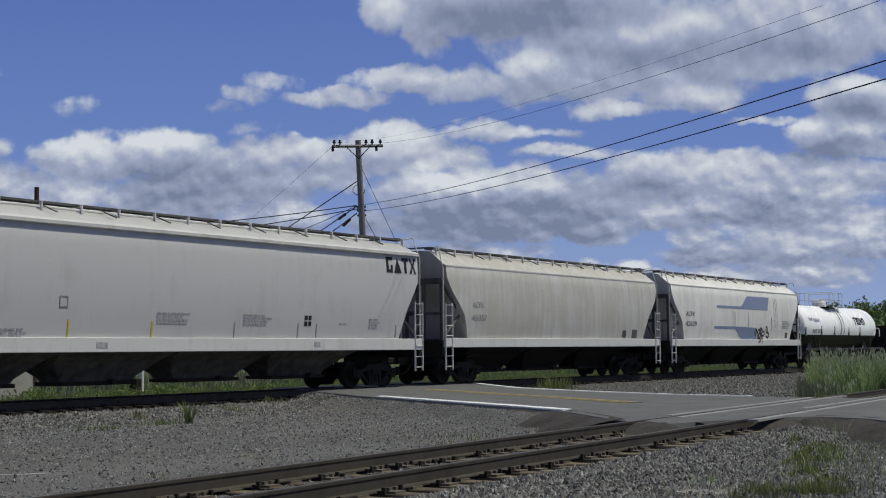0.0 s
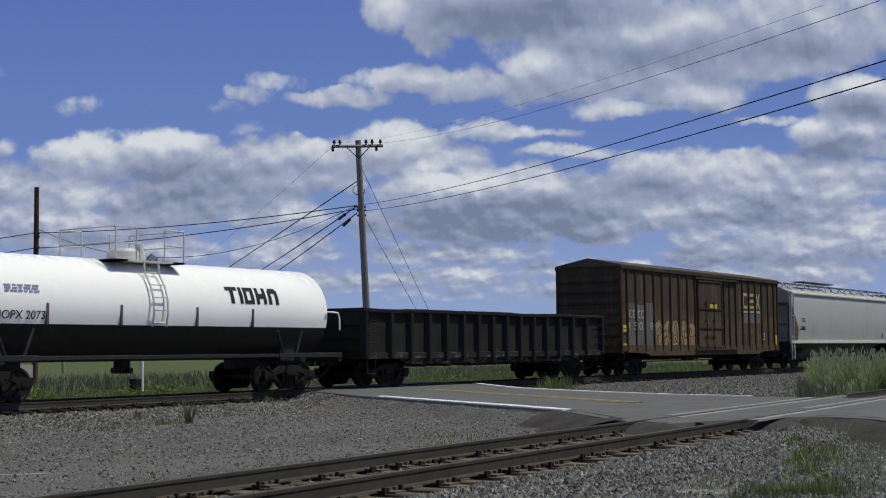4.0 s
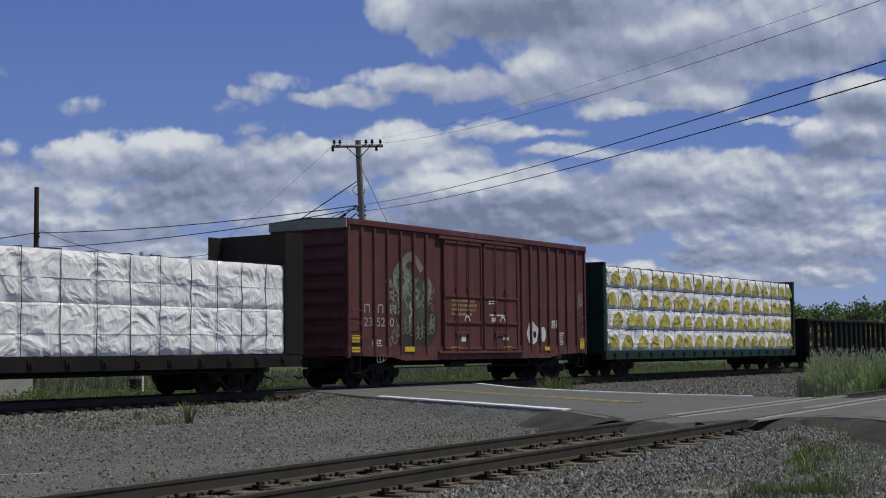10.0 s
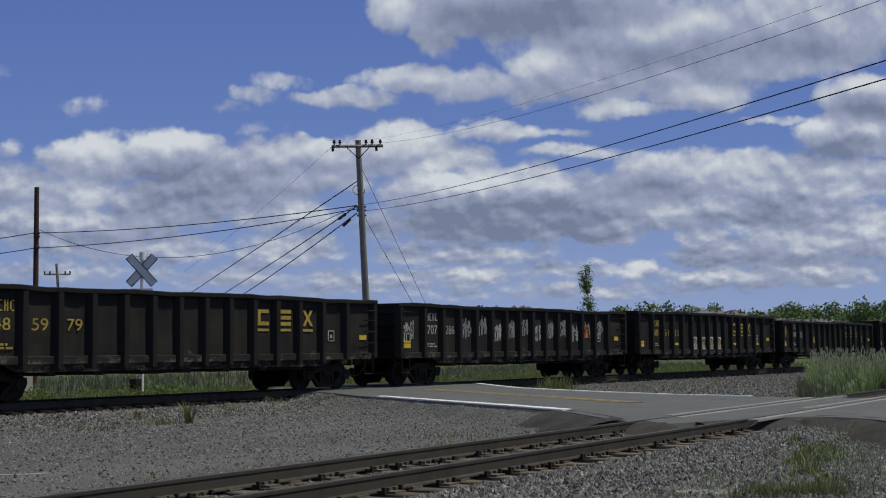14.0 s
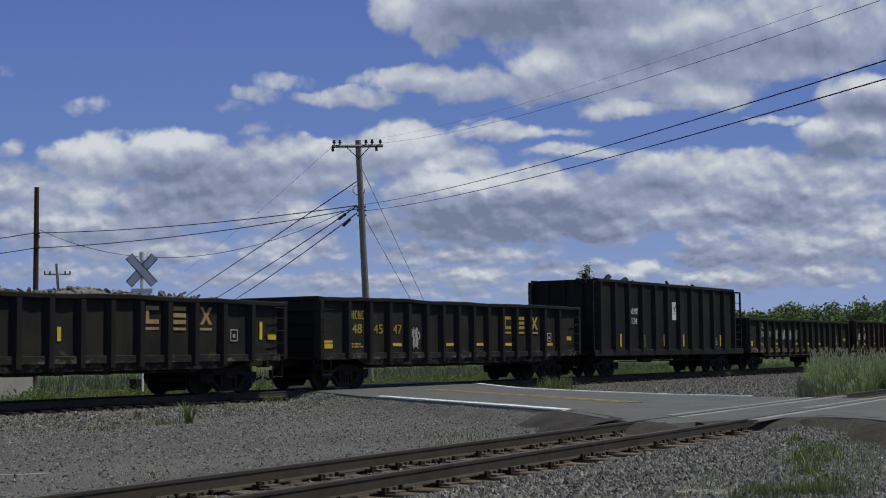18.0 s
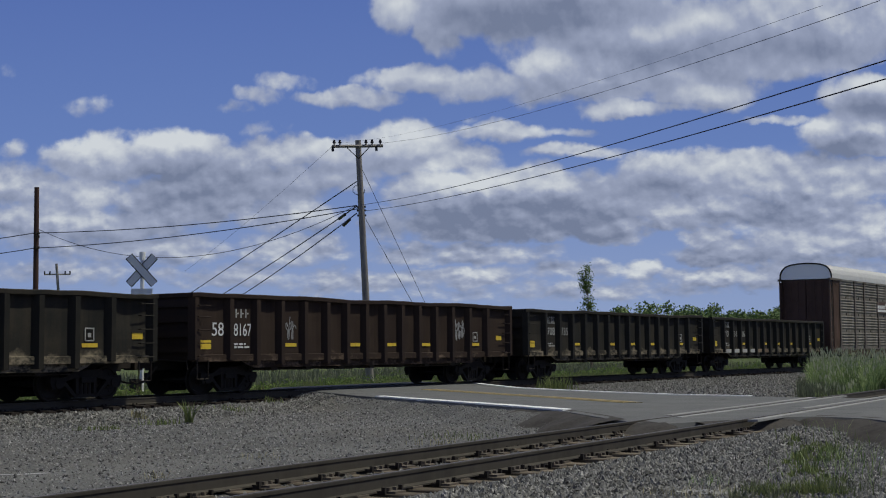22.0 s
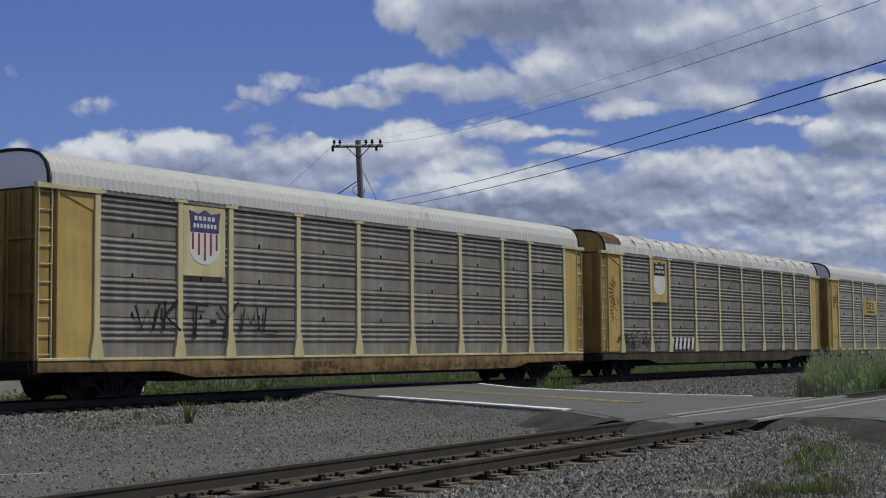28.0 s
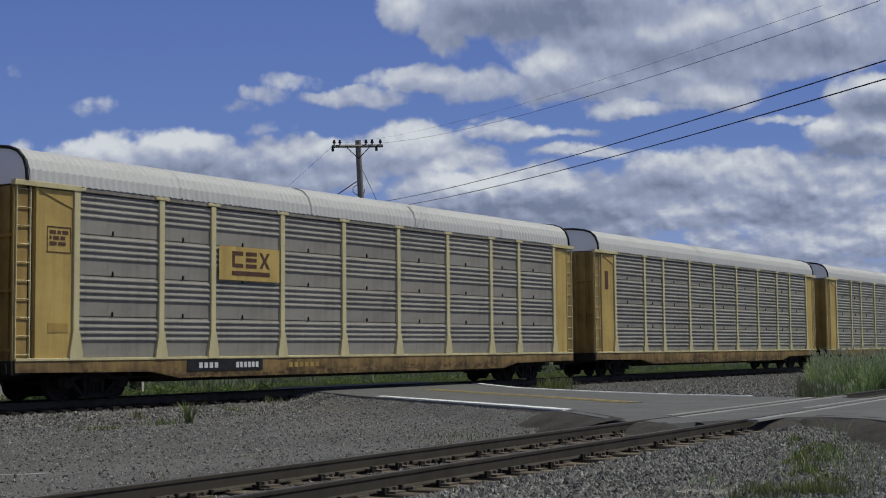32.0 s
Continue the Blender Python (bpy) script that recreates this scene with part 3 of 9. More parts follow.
# ---- mesh code ----
class Mesh:
    """Collects faces of one part."""

    def __init__(self):
        self.v, self.f = [], []

    def add(self, verts, faces):
        k = len(self.v)
        self.v += [tuple(p) for p in verts]
        self.f += [tuple(i + k for i in q) for q in faces]
        return self

    def box(self, x0, x1, y0, y1, z0, z1):
        return self.add([(x0, y0, z0), (x1, y0, z0), (x1, y1, z0), (x0, y1, z0), (x0, y0, z1), (x1, y0, z1), (x1, y1, z1), (x0, y1, z1)],
                        [(3, 2, 1, 0), (4, 5, 6, 7), (0, 1, 5, 4), (1, 2, 6, 5), (2, 3, 7, 6), (3, 0, 4, 7)])

    def bar(self, x0, x1, y0, y1, z0, z1, c=0.01):
        """A box with its long edges chamfered (along the longest side)."""
        d = (x1 - x0, y1 - y0, z1 - z0)
        k = d.index(max(d))
        lo, hi = ((x0, x1), (y0, y1), (z0, z1))[k]
        a0, a1 = ((y0, y1), (z0, z1), (x0, x1))[k]
        b0, b1 = ((z0, z1), (x0, x1), (y0, y1))[k]
        c = min(c, 0.3 * (a1 - a0), 0.3 * (b1 - b0))
        poly = [(a0 + c, b0), (a1 - c, b0), (a1, b0 + c), (a1, b1 - c), (a1 - c, b1), (a0 + c, b1), (a0, b1 - c), (a0, b0 + c)]
        return self.prism(poly, "xyz"[k], lo, hi)

    def prism(self, poly, axis, lo, hi):
        """A polygon drawn in the two axes that follow `axis` (x: y,z; y: z,x; z: x,y), drawn out along it."""
        k = "xyz".index(axis)
        area = sum(p[0] * q[1] - q[0] * p[1] for p, q in zip(poly, poly[1:] + poly[:1]))
        if area < 0:
            poly = poly[::-1]

        def at(a, b, h):
            p = [0, 0, 0]
            p[k], p[(k + 1) % 3], p[(k + 2) % 3] = h, a, b
            return p
        n = len(poly)
        return self.add([at(a, b, lo) for a, b in poly] + [at(a, b, hi) for a, b in poly],
                        [tuple(range(n - 1, -1, -1)), tuple(range(n, 2 * n))] + [(i, (i + 1) % n, n + (i + 1) % n, n + i) for i in range(n)])

    def tube(self, p, q, r, n=6, r2=None):
        p, q = Vector(p), Vector(q)
        d = (q - p).normalized()
        a = d.cross(Vector((0, 0, 1)) if abs(d.z) < 0.9 else Vector((1, 0, 0))).normalized()
        b = d.cross(a)
        r2 = r if r2 is None else r2
        ring = [(math.cos(2 * math.pi * i / n), math.sin(2 * math.pi * i / n)) for i in range(n)]
        return self.add([p + r * (c * a + s * b) for c, s in ring] + [q + r2 * (c * a + s * b) for c, s in ring],
                        [tuple(range(n - 1, -1, -1)), tuple(range(n, 2 * n))] + [(i, (i + 1) % n, n + (i + 1) % n, n + i) for i in range(n)])

    def path(self, points, r, n=5):
        """One continuous tube bent along the points."""
        ps = [Vector(p) for p in points]
        k0 = len(self.v)
        side = None
        for i, p in enumerate(ps):
            d = (ps[min(i + 1, len(ps) - 1)] - ps[max(i - 1, 0)]).normalized()
            if side is None:
                side = d.cross(Vector((0, 0, 1)) if abs(d.z) < 0.9 else Vector((1, 0, 0)))
            side = (side - d * side.dot(d)).normalized()
            b = d.cross(side)
            self.v += [tuple(p + r * (math.cos(2 * math.pi * j / n) * side + math.sin(2 * math.pi * j / n) * b)) for j in range(n)]
        for i in range(len(ps) - 1):
            a = k0 + i * n
            self.f += [(a + j, a + (j + 1) % n, a + n + (j + 1) % n, a + n + j) for j in range(n)]
        self.f += [tuple(k0 + j for j in range(n - 1, -1, -1)), tuple(k0 + (len(ps) - 1) * n + j for j in range(n))]
        return self

    def lathe(self, rings, c, axis="y", n=20):
        """Rings of (height along the axis, radius) round c."""
        k = "xyz".index(axis)
        vs = []
        for h, r in rings:
            for i in range(n):
                p = [0, 0, 0]
                p[k], p[(k + 1) % 3], p[(k + 2) % 3] = h, r * math.cos(2 * math.pi * i / n), r * math.sin(2 * math.pi * i / n)
                vs.append((p[0] + c[0], p[1] + c[1], p[2] + c[2]))
        fs = [tuple(range(n - 1, -1, -1)), tuple(range((len(rings) - 1) * n, len(rings) * n))]
        for j in range(len(rings) - 1):
            fs += [(j * n + i, j * n + (i + 1) % n, (j + 1) * n + (i + 1) % n, (j + 1) * n + i) for i in range(n)]
        return self.add(vs, fs)

    def mesh(self, name, fix=True, smooth=None):
        me = bpy.data.meshes.new(name)
        me.from_pydata(self.v, [], self.f)
        if fix:
            bm = bmesh.new()
            bm.from_mesh(me)
            bmesh.ops.recalc_face_normals(bm, faces=bm.faces)
            bm.to_mesh(me)
            bm.free()
        if smooth is not None:
            me.shade_smooth()
            me.set_sharp_from_angle(angle=radians(smooth))
        return me


def part(name, m, material, parent=None, label="", smooth=None, at=None):
    """Links a Mesh, or mesh data, as one object under a thing or a part."""
    me = m.mesh(name, smooth=smooth) if isinstance(m, Mesh) else m
    if not me.materials:
        me.materials.append(M[material])
    ob = new(name, me)
    ob.parent = parent
    if at is not None:
        ob.matrix_basis = at
    if label:
        ob["label"] = label
    return ob


def thing(name, label, category, at=(0, 0, 0), group="", kind=""):
    e = new(name)
    e.empty_display_size = 0.3
    e.location = at
    return tagged(e, label, category, group, kind)


TEXTS = {}
SKIN = {}               # for cars with curved sides: how far out the side is at a height


def cling(me, parent, y):
    """Lays flat marks made at y against the curved side of their car."""
    skin = SKIN.get(parent.name) if parent else None
    if skin:
        for p in me.vertices:
            p.co.y = -skin(p.co.z) - 0.006 + max(-0.004, min(0.004, p.co.y - y))
    return me


def lettering(parent, text, x, z, height, material, y=-1.60, width=None, name="lettering", spread=1.0):
    """Painted characters on the near side, upright, starting at x with their foot at z."""
    key = (text, spread)
    if key not in TEXTS:
        cu = bpy.data.curves.new("text", "FONT")
        cu.body, cu.size, cu.space_character, cu.extrude = text, 1.0, spread, 0.002
        ob = new("text", cu)
        me = bpy.data.meshes.new_from_object(ob.evaluated_get(bpy.context.evaluated_depsgraph_get()))
        bpy.data.objects.remove(ob)
        xs, ys = [v.co.x for v in me.vertices], [v.co.y for v in me.vertices]
        TEXTS[key] = (me, min(xs), max(xs), min(ys), max(ys))
    me, x0, x1, y0, y1 = TEXTS[key]
    sz = height / (y1 - y0)
    sx = sz if width is None else width / (x1 - x0)
    m2 = me.copy()
    m2.transform(Matrix(((sx, 0, 0, x - x0 * sx), (0, 0, 1, y), (0, sz, 0, z - y0 * sz), (0, 0, 0, 1))))
    m2.flip_normals()
    m2.update()
    return part(name, cling(m2, parent, y), material, parent)


def bars(parent, rows, material, y=-1.603, name="marking"):
    """Flat painted marks: each (x, z, width, height)."""
    if name in ("reflector", "graffiti", "paint_patch", "placard", "paint_splash", "mud_line") and len(rows) > 1:
        return [bars(parent, [r], material, y, name) for r in rows]
    if name not in ("small_print", "board_marks", "placard_print") and len(rows) > 1:
        # strokes that touch make one mark, the others are marks of their own
        groups = []
        for r in rows:
            near = [g for g in groups if any(r[0] < q[0] + q[2] + 0.02 and q[0] < r[0] + r[2] + 0.02 and r[1] < q[1] + q[3] + 0.02 and q[1] < r[1] + r[3] + 0.02 for q in g)]
            groups = [g for g in groups if g not in near] + [sum(near, []) + [r]]
        if len(groups) > 1:
            return [bars(parent, g, material, y, name) for g in groups]
    m = Mesh()
    for x, z, w, h in rows:
        n = max(1, int(h / 0.08)) if parent and parent.name in SKIN else 1
        for k in range(n):
            m.box(x, x + w, y - 0.003, y + 0.004, z + h * k / n, z + h * (k + 1) / n)
    me = m.mesh(name)
    if len(m.f) > 6:
        bm = bmesh.new()
        bm.from_mesh(me)
        bmesh.ops.remove_doubles(bm, verts=bm.verts, dist=0.0005)
        bm.to_mesh(me)
        bm.free()
    return part(name, cling(me, parent, y), material, parent)


def company_shapes(parent, xs, w, z, h, material, y):
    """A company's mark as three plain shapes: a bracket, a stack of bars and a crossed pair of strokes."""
    t = 0.24 * w
    (xa, xb, xc) = xs
    bars(parent, [(xa, z, t, h), (xa + t, z + h - t, w - t, t), (xa + t, z, w - t, t)], material, y, "company_mark")
    for k in range(3):
        bars(parent, [(xb, z + (h - t) * k / 2, w, t)], material, y, "company_mark")
    crossed(parent, xc, z, w, h, material, y)


def crossed(parent, x, z, w, h, material, y):
    """Two strokes that cross, cut as one outline."""
    t, c, m = 0.26 * w, x + w / 2, z + h / 2
    k = t * 0.55
    pts = [(x, z), (x + t, z), (c, m - k), (x + w - t, z), (x + w, z), (c + k, m), (x + w, z + h), (x + w - t, z + h), (c, m + k), (x + t, z + h), (x, z + h), (c - k, m)]
    mesh = Mesh().prism([(pz, px) for px, pz in pts], "y", y - 0.003, y + 0.004).mesh("company_mark")
    return part("company_mark", cling(mesh, parent, y), material, parent)


def small_print(parent, x, z, w, rows, material, y=-1.603, seed=1, size=0.05):
    """Lines of writing too small to read, as broken bars."""
    rnd = random.Random(seed)
    out = []
    for k in range(rows):
        cx = x
        while cx < x + w * rnd.uniform(0.75, 1.0):
            ww = rnd.uniform(0.05, 0.22)
            out.append((cx, z - k * size * 1.7, ww, size))
            cx += ww + 0.05
    return bars(parent, out, material, y, "small_print")


# ---- backdrop ----
def sky_dome():
    m = Mesh()
    R, na = 2600.0, 96
    rows = [-2, 0, 3, 6, 10, 14, 19, 25, 32, 40, 49]
    for e in rows:
        for i in range(na):
            a = 2 * math.pi * i / na
            m.v.append((R * math.cos(radians(e)) * math.cos(a), R * math.cos(radians(e)) * math.sin(a), R * math.sin(radians(e))))
    for j in range(len(rows) - 1):
        for i in range(na):
            m.f.append((j * na + i, (j + 1) * na + i, (j + 1) * na + (i + 1) % na, j * na + (i + 1) % na))
    me = m.mesh("backdrop", fix=False, smooth=60)
    me.materials.append(cloud_material())
    ob = new("backdrop", me)
    return tagged(ob, "blue summer sky with drifting white and grey cumulus clouds", "sky", kind="structure")


backdrop = sky_dome()

# ---- ground ----
FG_A = Vector((9.65, -16.13))            # a point on the far rail of the side track
FG_DIR = Vector((math.cos(radians(3.55)), math.sin(radians(3.55))))
FG_NORMAL = Vector((-FG_DIR.y, FG_DIR.x))
FG_Z = -0.06
FG_GAUGE = 1.505
FG_MID = FG_A - FG_NORMAL * (FG_GAUGE / 2)


def fg_offset(x, y):
    """Distance from the side track's centre line, positive towards the main track."""
    return (Vector((x, y)) - FG_MID).dot(FG_NORMAL)


ROAD_LEFT = [(52.0, 34.0), (38.0, 9.0), (33.6, 2.0), (29.3, -4.1), (24.1, -12.5), (22.4, -14.2), (20.9, -15.9), (22.5, -16.4), (24.4, -17.2), (24.0, -18.7), (21.6, -20.6), (17.0, -26.0), (-4.0, -52.0)]
ROAD_RIGHT = [(60.0, 30.0), (46.5, 8.0), (42.3, 1.4), (37.6, -3.6), (34.9, -7.8), (33.3, -11.0), (33.2, -13.2), (33.4, -14.6), (33.8, -16.2), (32.0, -22.0), (16.0, -52.0)]


def smoothstep(a, b, x):
    t = min(1.0, max(0.0, (x - a) / (b - a)))
    return t * t * (3 - 2 * t)


def edge_x(line, y):
    for (xa, ya), (xb, yb) in zip(line, line[1:]):
        if yb <= y <= ya:
            return xa + (xb - xa) * (y - ya) / (yb - ya)
    return line[0][0] if y > line[0][1] else line[-1][0]


def road_z(x, y):
    z = -0.035 + 0.02 * math.exp(-((y - TRACK_Y) / 3.0) ** 2)
    d = fg_offset(x, y)
    z = z * (1 - math.exp(-(d / 2.5) ** 2)) + (FG_Z - 0.012) * math.exp(-(d / 2.5) ** 2)
    if d < -1.0:
        z -= 0.10 * smoothstep(-1.0, -6.0, d)
    if y > 6:
        z -= 0.25 * smoothstep(6, 16, y)
    return z


def ground_z(x, y):
    base = -0.42 + 0.03 * noise.noise((x * 0.21, y * 0.21, 0.3)) + 0.015 * noise.noise((x * 0.9, y * 0.9, 2.0))
    dm = abs(y - TRACK_Y)
    main = -0.19 - 0.10 * smoothstep(0.75, 1.05, dm) - 0.15 * smoothstep(1.7, 3.8, dm)
    d = fg_offset(x, y)
    side = FG_Z - 0.185 - 0.24 * smoothstep(1.5, 3.2, abs(d))
    side -= 0.030 * (1 - smoothstep(0.66, 0.78, abs(d)))
    side -= 0.10 * smoothstep(-0.70, -0.85, d) * (1 - smoothstep(-1.15, -1.36, d))
    # the yard between the tracks lies nearly as high as the sleepers
    yard = base + 0.12 * smoothstep(-16, -9, y) * (1 - smoothstep(-7, -3, y))
    z = max(base, main, side if abs(d) < 3.2 else -9, yard)
    if y > 4.5:
        z -= 0.25 * smoothstep(4.5, 14, y)
    # earth banked up to the road
    if -45 < y < 4.6:
        xl, xr = edge_x(ROAD_LEFT, y), edge_x(ROAD_RIGHT, y)
        gap = max(xl - x, x - xr, 0.0)
        rz = road_z(min(max(x, xl), xr), y) - 0.06
        if gap == 0:
            z = min(rz, max(z, rz - 0.05)) if not (abs(d) < 1.2 or dm < 1.2) else min(z, rz)
        elif y < -13 and gap < 1.2 and rz - 0.10 > z:
            z += (rz - 0.10 - z) * (1 - smoothstep(0.0, 1.1, gap))
        elif y >= -13 and gap < 1.6 and rz > z:
            z += (rz - z) * (1 - smoothstep(0.0, 1.4, gap))
    return z


def steps(lo, hi, fine, coarse, far):
    """Grid lines: fine inside [lo, hi], then ever wider out to far."""
    out = list(np.arange(lo, hi + 1e-6, fine))
    s = coarse
    while out[-1] < far:
        out.append(out[-1] + s)
        s *= 1.35
    s = coarse
    while out[0] > -far:
        out.insert(0, out[0] - s)
        s *= 1.35
    return out


def ground_sheet():
    xs, ys = steps(4, 46, 0.3, 0.5, 2500), steps(-24, 8, 0.2, 0.4, 2500)
    m = Mesh()
    for y in ys:
        for x in xs:
            m.v.append((x, y, ground_z(x, y)))
    w = len(xs)
    m.f = [(j * w + i, j * w + i + 1, (j + 1) * w + i + 1, (j + 1) * w + i) for j in range(len(ys) - 1) for i in range(w - 1)]
    me = m.mesh("ground", fix=False, smooth=180)
    return tagged(part("ground", me, "ground"), "grey gravel yard turning to turf beyond the tracks", "ground", kind="structure")


ground_sheet()


def road_sheet():
    """The road as a slab with thickness, its surface bent over both tracks."""
    ys = list(np.arange(4.5, -20, -0.5)) + [-20, -21.5, -23.5, -26, -30, -36, -44, -52]
    m, n = Mesh(), 25
    for z_off in (0.0, -0.16):
        for y in ys:
            xl, xr = edge_x(ROAD_LEFT, y), edge_x(ROAD_RIGHT, y)
            wob = 0.10 * noise.noise((y * 0.7, 4.0, 0.0))
            for i in range(n):
                x = xl + (xr - xl) * i / (n - 1) + (wob if i == 0 else 0)
                lap = 0.10 * (-1 if i == 0 else 1) if z_off and i in (0, n - 1) else 0.0
                m.v.append((x + lap, y, road_z(x, y) + z_off - (0.02 if i in (0, n - 1) else 0)))
    k, r = len(ys) * n, len(ys)
    for j in range(r - 1):
        for i in range(n - 1):
            a = j * n + i
            m.f += [(a, a + n, a + n + 1, a + 1), (k + a, k + a + 1, k + a + n + 1, k + a + n)]
        for i in (0, n - 1):
            a = j * n + i
            m.f.append((a, k + a, k + a + n, a + n))
    for j in (0, r - 1):
        for i in range(n - 1):
            a = j * n + i
            m.f.append((a, a + 1, k + a + 1, k + a))
    return tagged(part("road", m, "asphalt", smooth=30), "worn grey asphalt road over the level crossing", "road", kind="structure")


road_sheet()


def shoulder(path, closed_z):
    """The crumbling edge of the old asphalt, a low rounded bank running out into the ballast."""
    m = Mesh()
    ps = [Vector(p) for p in path]
    fine = []
    for p, q in zip(ps, ps[1:]):
        k = max(2, int((q - p).length / 0.16))
        fine += [p + (q - p) * i / k for i in range(k)]
    fine.append(ps[-1])
    cols = 7
    for i, p in enumerate(fine):
        d = (fine[min(i + 2, len(fine) - 1)] - fine[max(i - 2, 0)]).normalized()
        out = Vector((d.y, -d.x))
        w = 1.25 + 0.35 * noise.noise((p.x * 0.9, p.y * 0.9, 5.0)) + 0.15 * noise.noise((p.x * 4, p.y * 4, 2.0))
        for c in range(cols):
            f = c / (cols - 1)
            q = p + out * (w * f - 0.25)
            top = road_z(p.x, p.y) - 0.004
            z = top + (closed_z - top) * (f ** 1.6) + 0.025 * noise.noise((q.x * 5, q.y * 5, 1.0)) * math.sin(math.pi * f)
            m.v.append((q.x, q.y, z))
    for i in range(len(fine) - 1):
        for c in range(cols - 1):
            a = i * cols + c
            m.f.append((a, a + cols, a + cols + 1, a + 1))
    me = m.mesh("road_shoulder", fix=False, smooth=60)
    return tagged(part("road_shoulder", me, "shoulder"), "dark crumbling asphalt bank at the road's edge", "road shoulder", "road shoulders", "structure")


def stripe(name, pts, width, material, label, group=""):
    """A painted line on the road, in short pieces that follow its surface."""
    m = Mesh()
    ps = [Vector(p) for p in pts]
    fine = []
    for p, q in zip(ps, ps[1:]):
        k = max(2, int((q - p).length / 0.4))
        fine += [p + (q - p) * i / k for i in range(k)]
    fine.append(ps[-1])
    for i, p in enumerate(fine):
        d = (fine[min(i + 1, len(fine) - 1)] - fine[max(i - 1, 0)]).normalized()
        s = Vector((-d.y, d.x)) * width / 2 * (1 + 0.25 * noise.noise((p.x * 2, p.y * 2, 1)))
        for q in (p - s, p + s):
            m.v += [(q.x, q.y, road_z(q.x, q.y) + 0.012), (q.x, q.y, road_z(q.x, q.y) - 0.02)]
    for i in range(len(fine) - 1):
        a = 4 * i
        m.f += [(a, a + 4, a + 6, a + 2), (a, a + 1, a + 5, a + 4), (a + 2, a + 6, a + 7, a + 3)]
    return tagged(part(name, m, material), label, "road marking", group, "structure")


def edge_strip():
    """The white painted lip along the road's left edge, proud of the gravel."""
    m = Mesh()
    n = 24
    for i in range(n + 1):
        f = i / n
        x, y = 29.42 + (24.15 - 29.42) * f, -4.05 + (-12.5 + 4.05) * f
        w = 0.30 + 0.06 * noise.noise((f * 22, 1, 2))
        z = road_z(x + 0.2, y)
        for dx, dz in ((-0.05, -0.10), (-0.05, 0.012 + 0.008 * noise.noise((f * 30, 3, 1))), (w, 0.014), (w, -0.05)):
            m.v.append((x + dx, y, z + dz))
    for i in range(n):
        a = 4 * i
        m.f += [(a, a + 1, a + 5, a + 4), (a + 1, a + 2, a + 6, a + 5), (a + 2, a + 3, a + 7, a + 6)]
    m.f += [(0, 1, 2, 3), (4 * n + 3, 4 * n + 2, 4 * n + 1, 4 * n)]
    return tagged(part("road_marking", m, "road_line"), "chipped white edge line on the asphalt", "road marking", kind="structure")


edge_strip()
shoulder([(25.2, -10.9), (24.1, -12.45), (22.6, -14.0), (21.75, -14.75)], -0.42)
shoulder([(21.35, -15.32), (20.95, -15.9), (21.2, -16.12)], -0.38)
shoulder([(21.9, -16.30), (22.6, -16.45), (24.3, -17.15), (24.3, -18.0), (23.9, -18.8), (21.6, -20.6), (17.0, -26.0)], -0.44)
for off in (-0.15, 0.15):
    stripe("road_marking", [(35.0 + off * 0.82, -1.9 - off * 0.57), (27.9 + off * 0.82, -12.2 - off * 0.57)], 0.17, "road_yellow", "faded double yellow centre line on the asphalt", "centre line")
stripe("road_marking", [(41.8, 0.7), (37.4, -3.7), (34.75, -7.8), (33.15, -11.0), (33.0, -13.0)], 0.22, "road_line", "thin white edge line on the asphalt")

# ---- the two tracks ----
RAIL = [(-0.07, -0.17), (0.07, -0.17), (0.07, -0.155), (0.026, -0.135), (0.026, -0.045), (0.036, -0.032), (0.037, -0.004), (0.030, 0.0),
        (-0.030, 0.0), (-0.037, -0.004), (-0.036, -0.032), (-0.026, -0.045), (-0.026, -0.135), (-0.07, -0.155)]


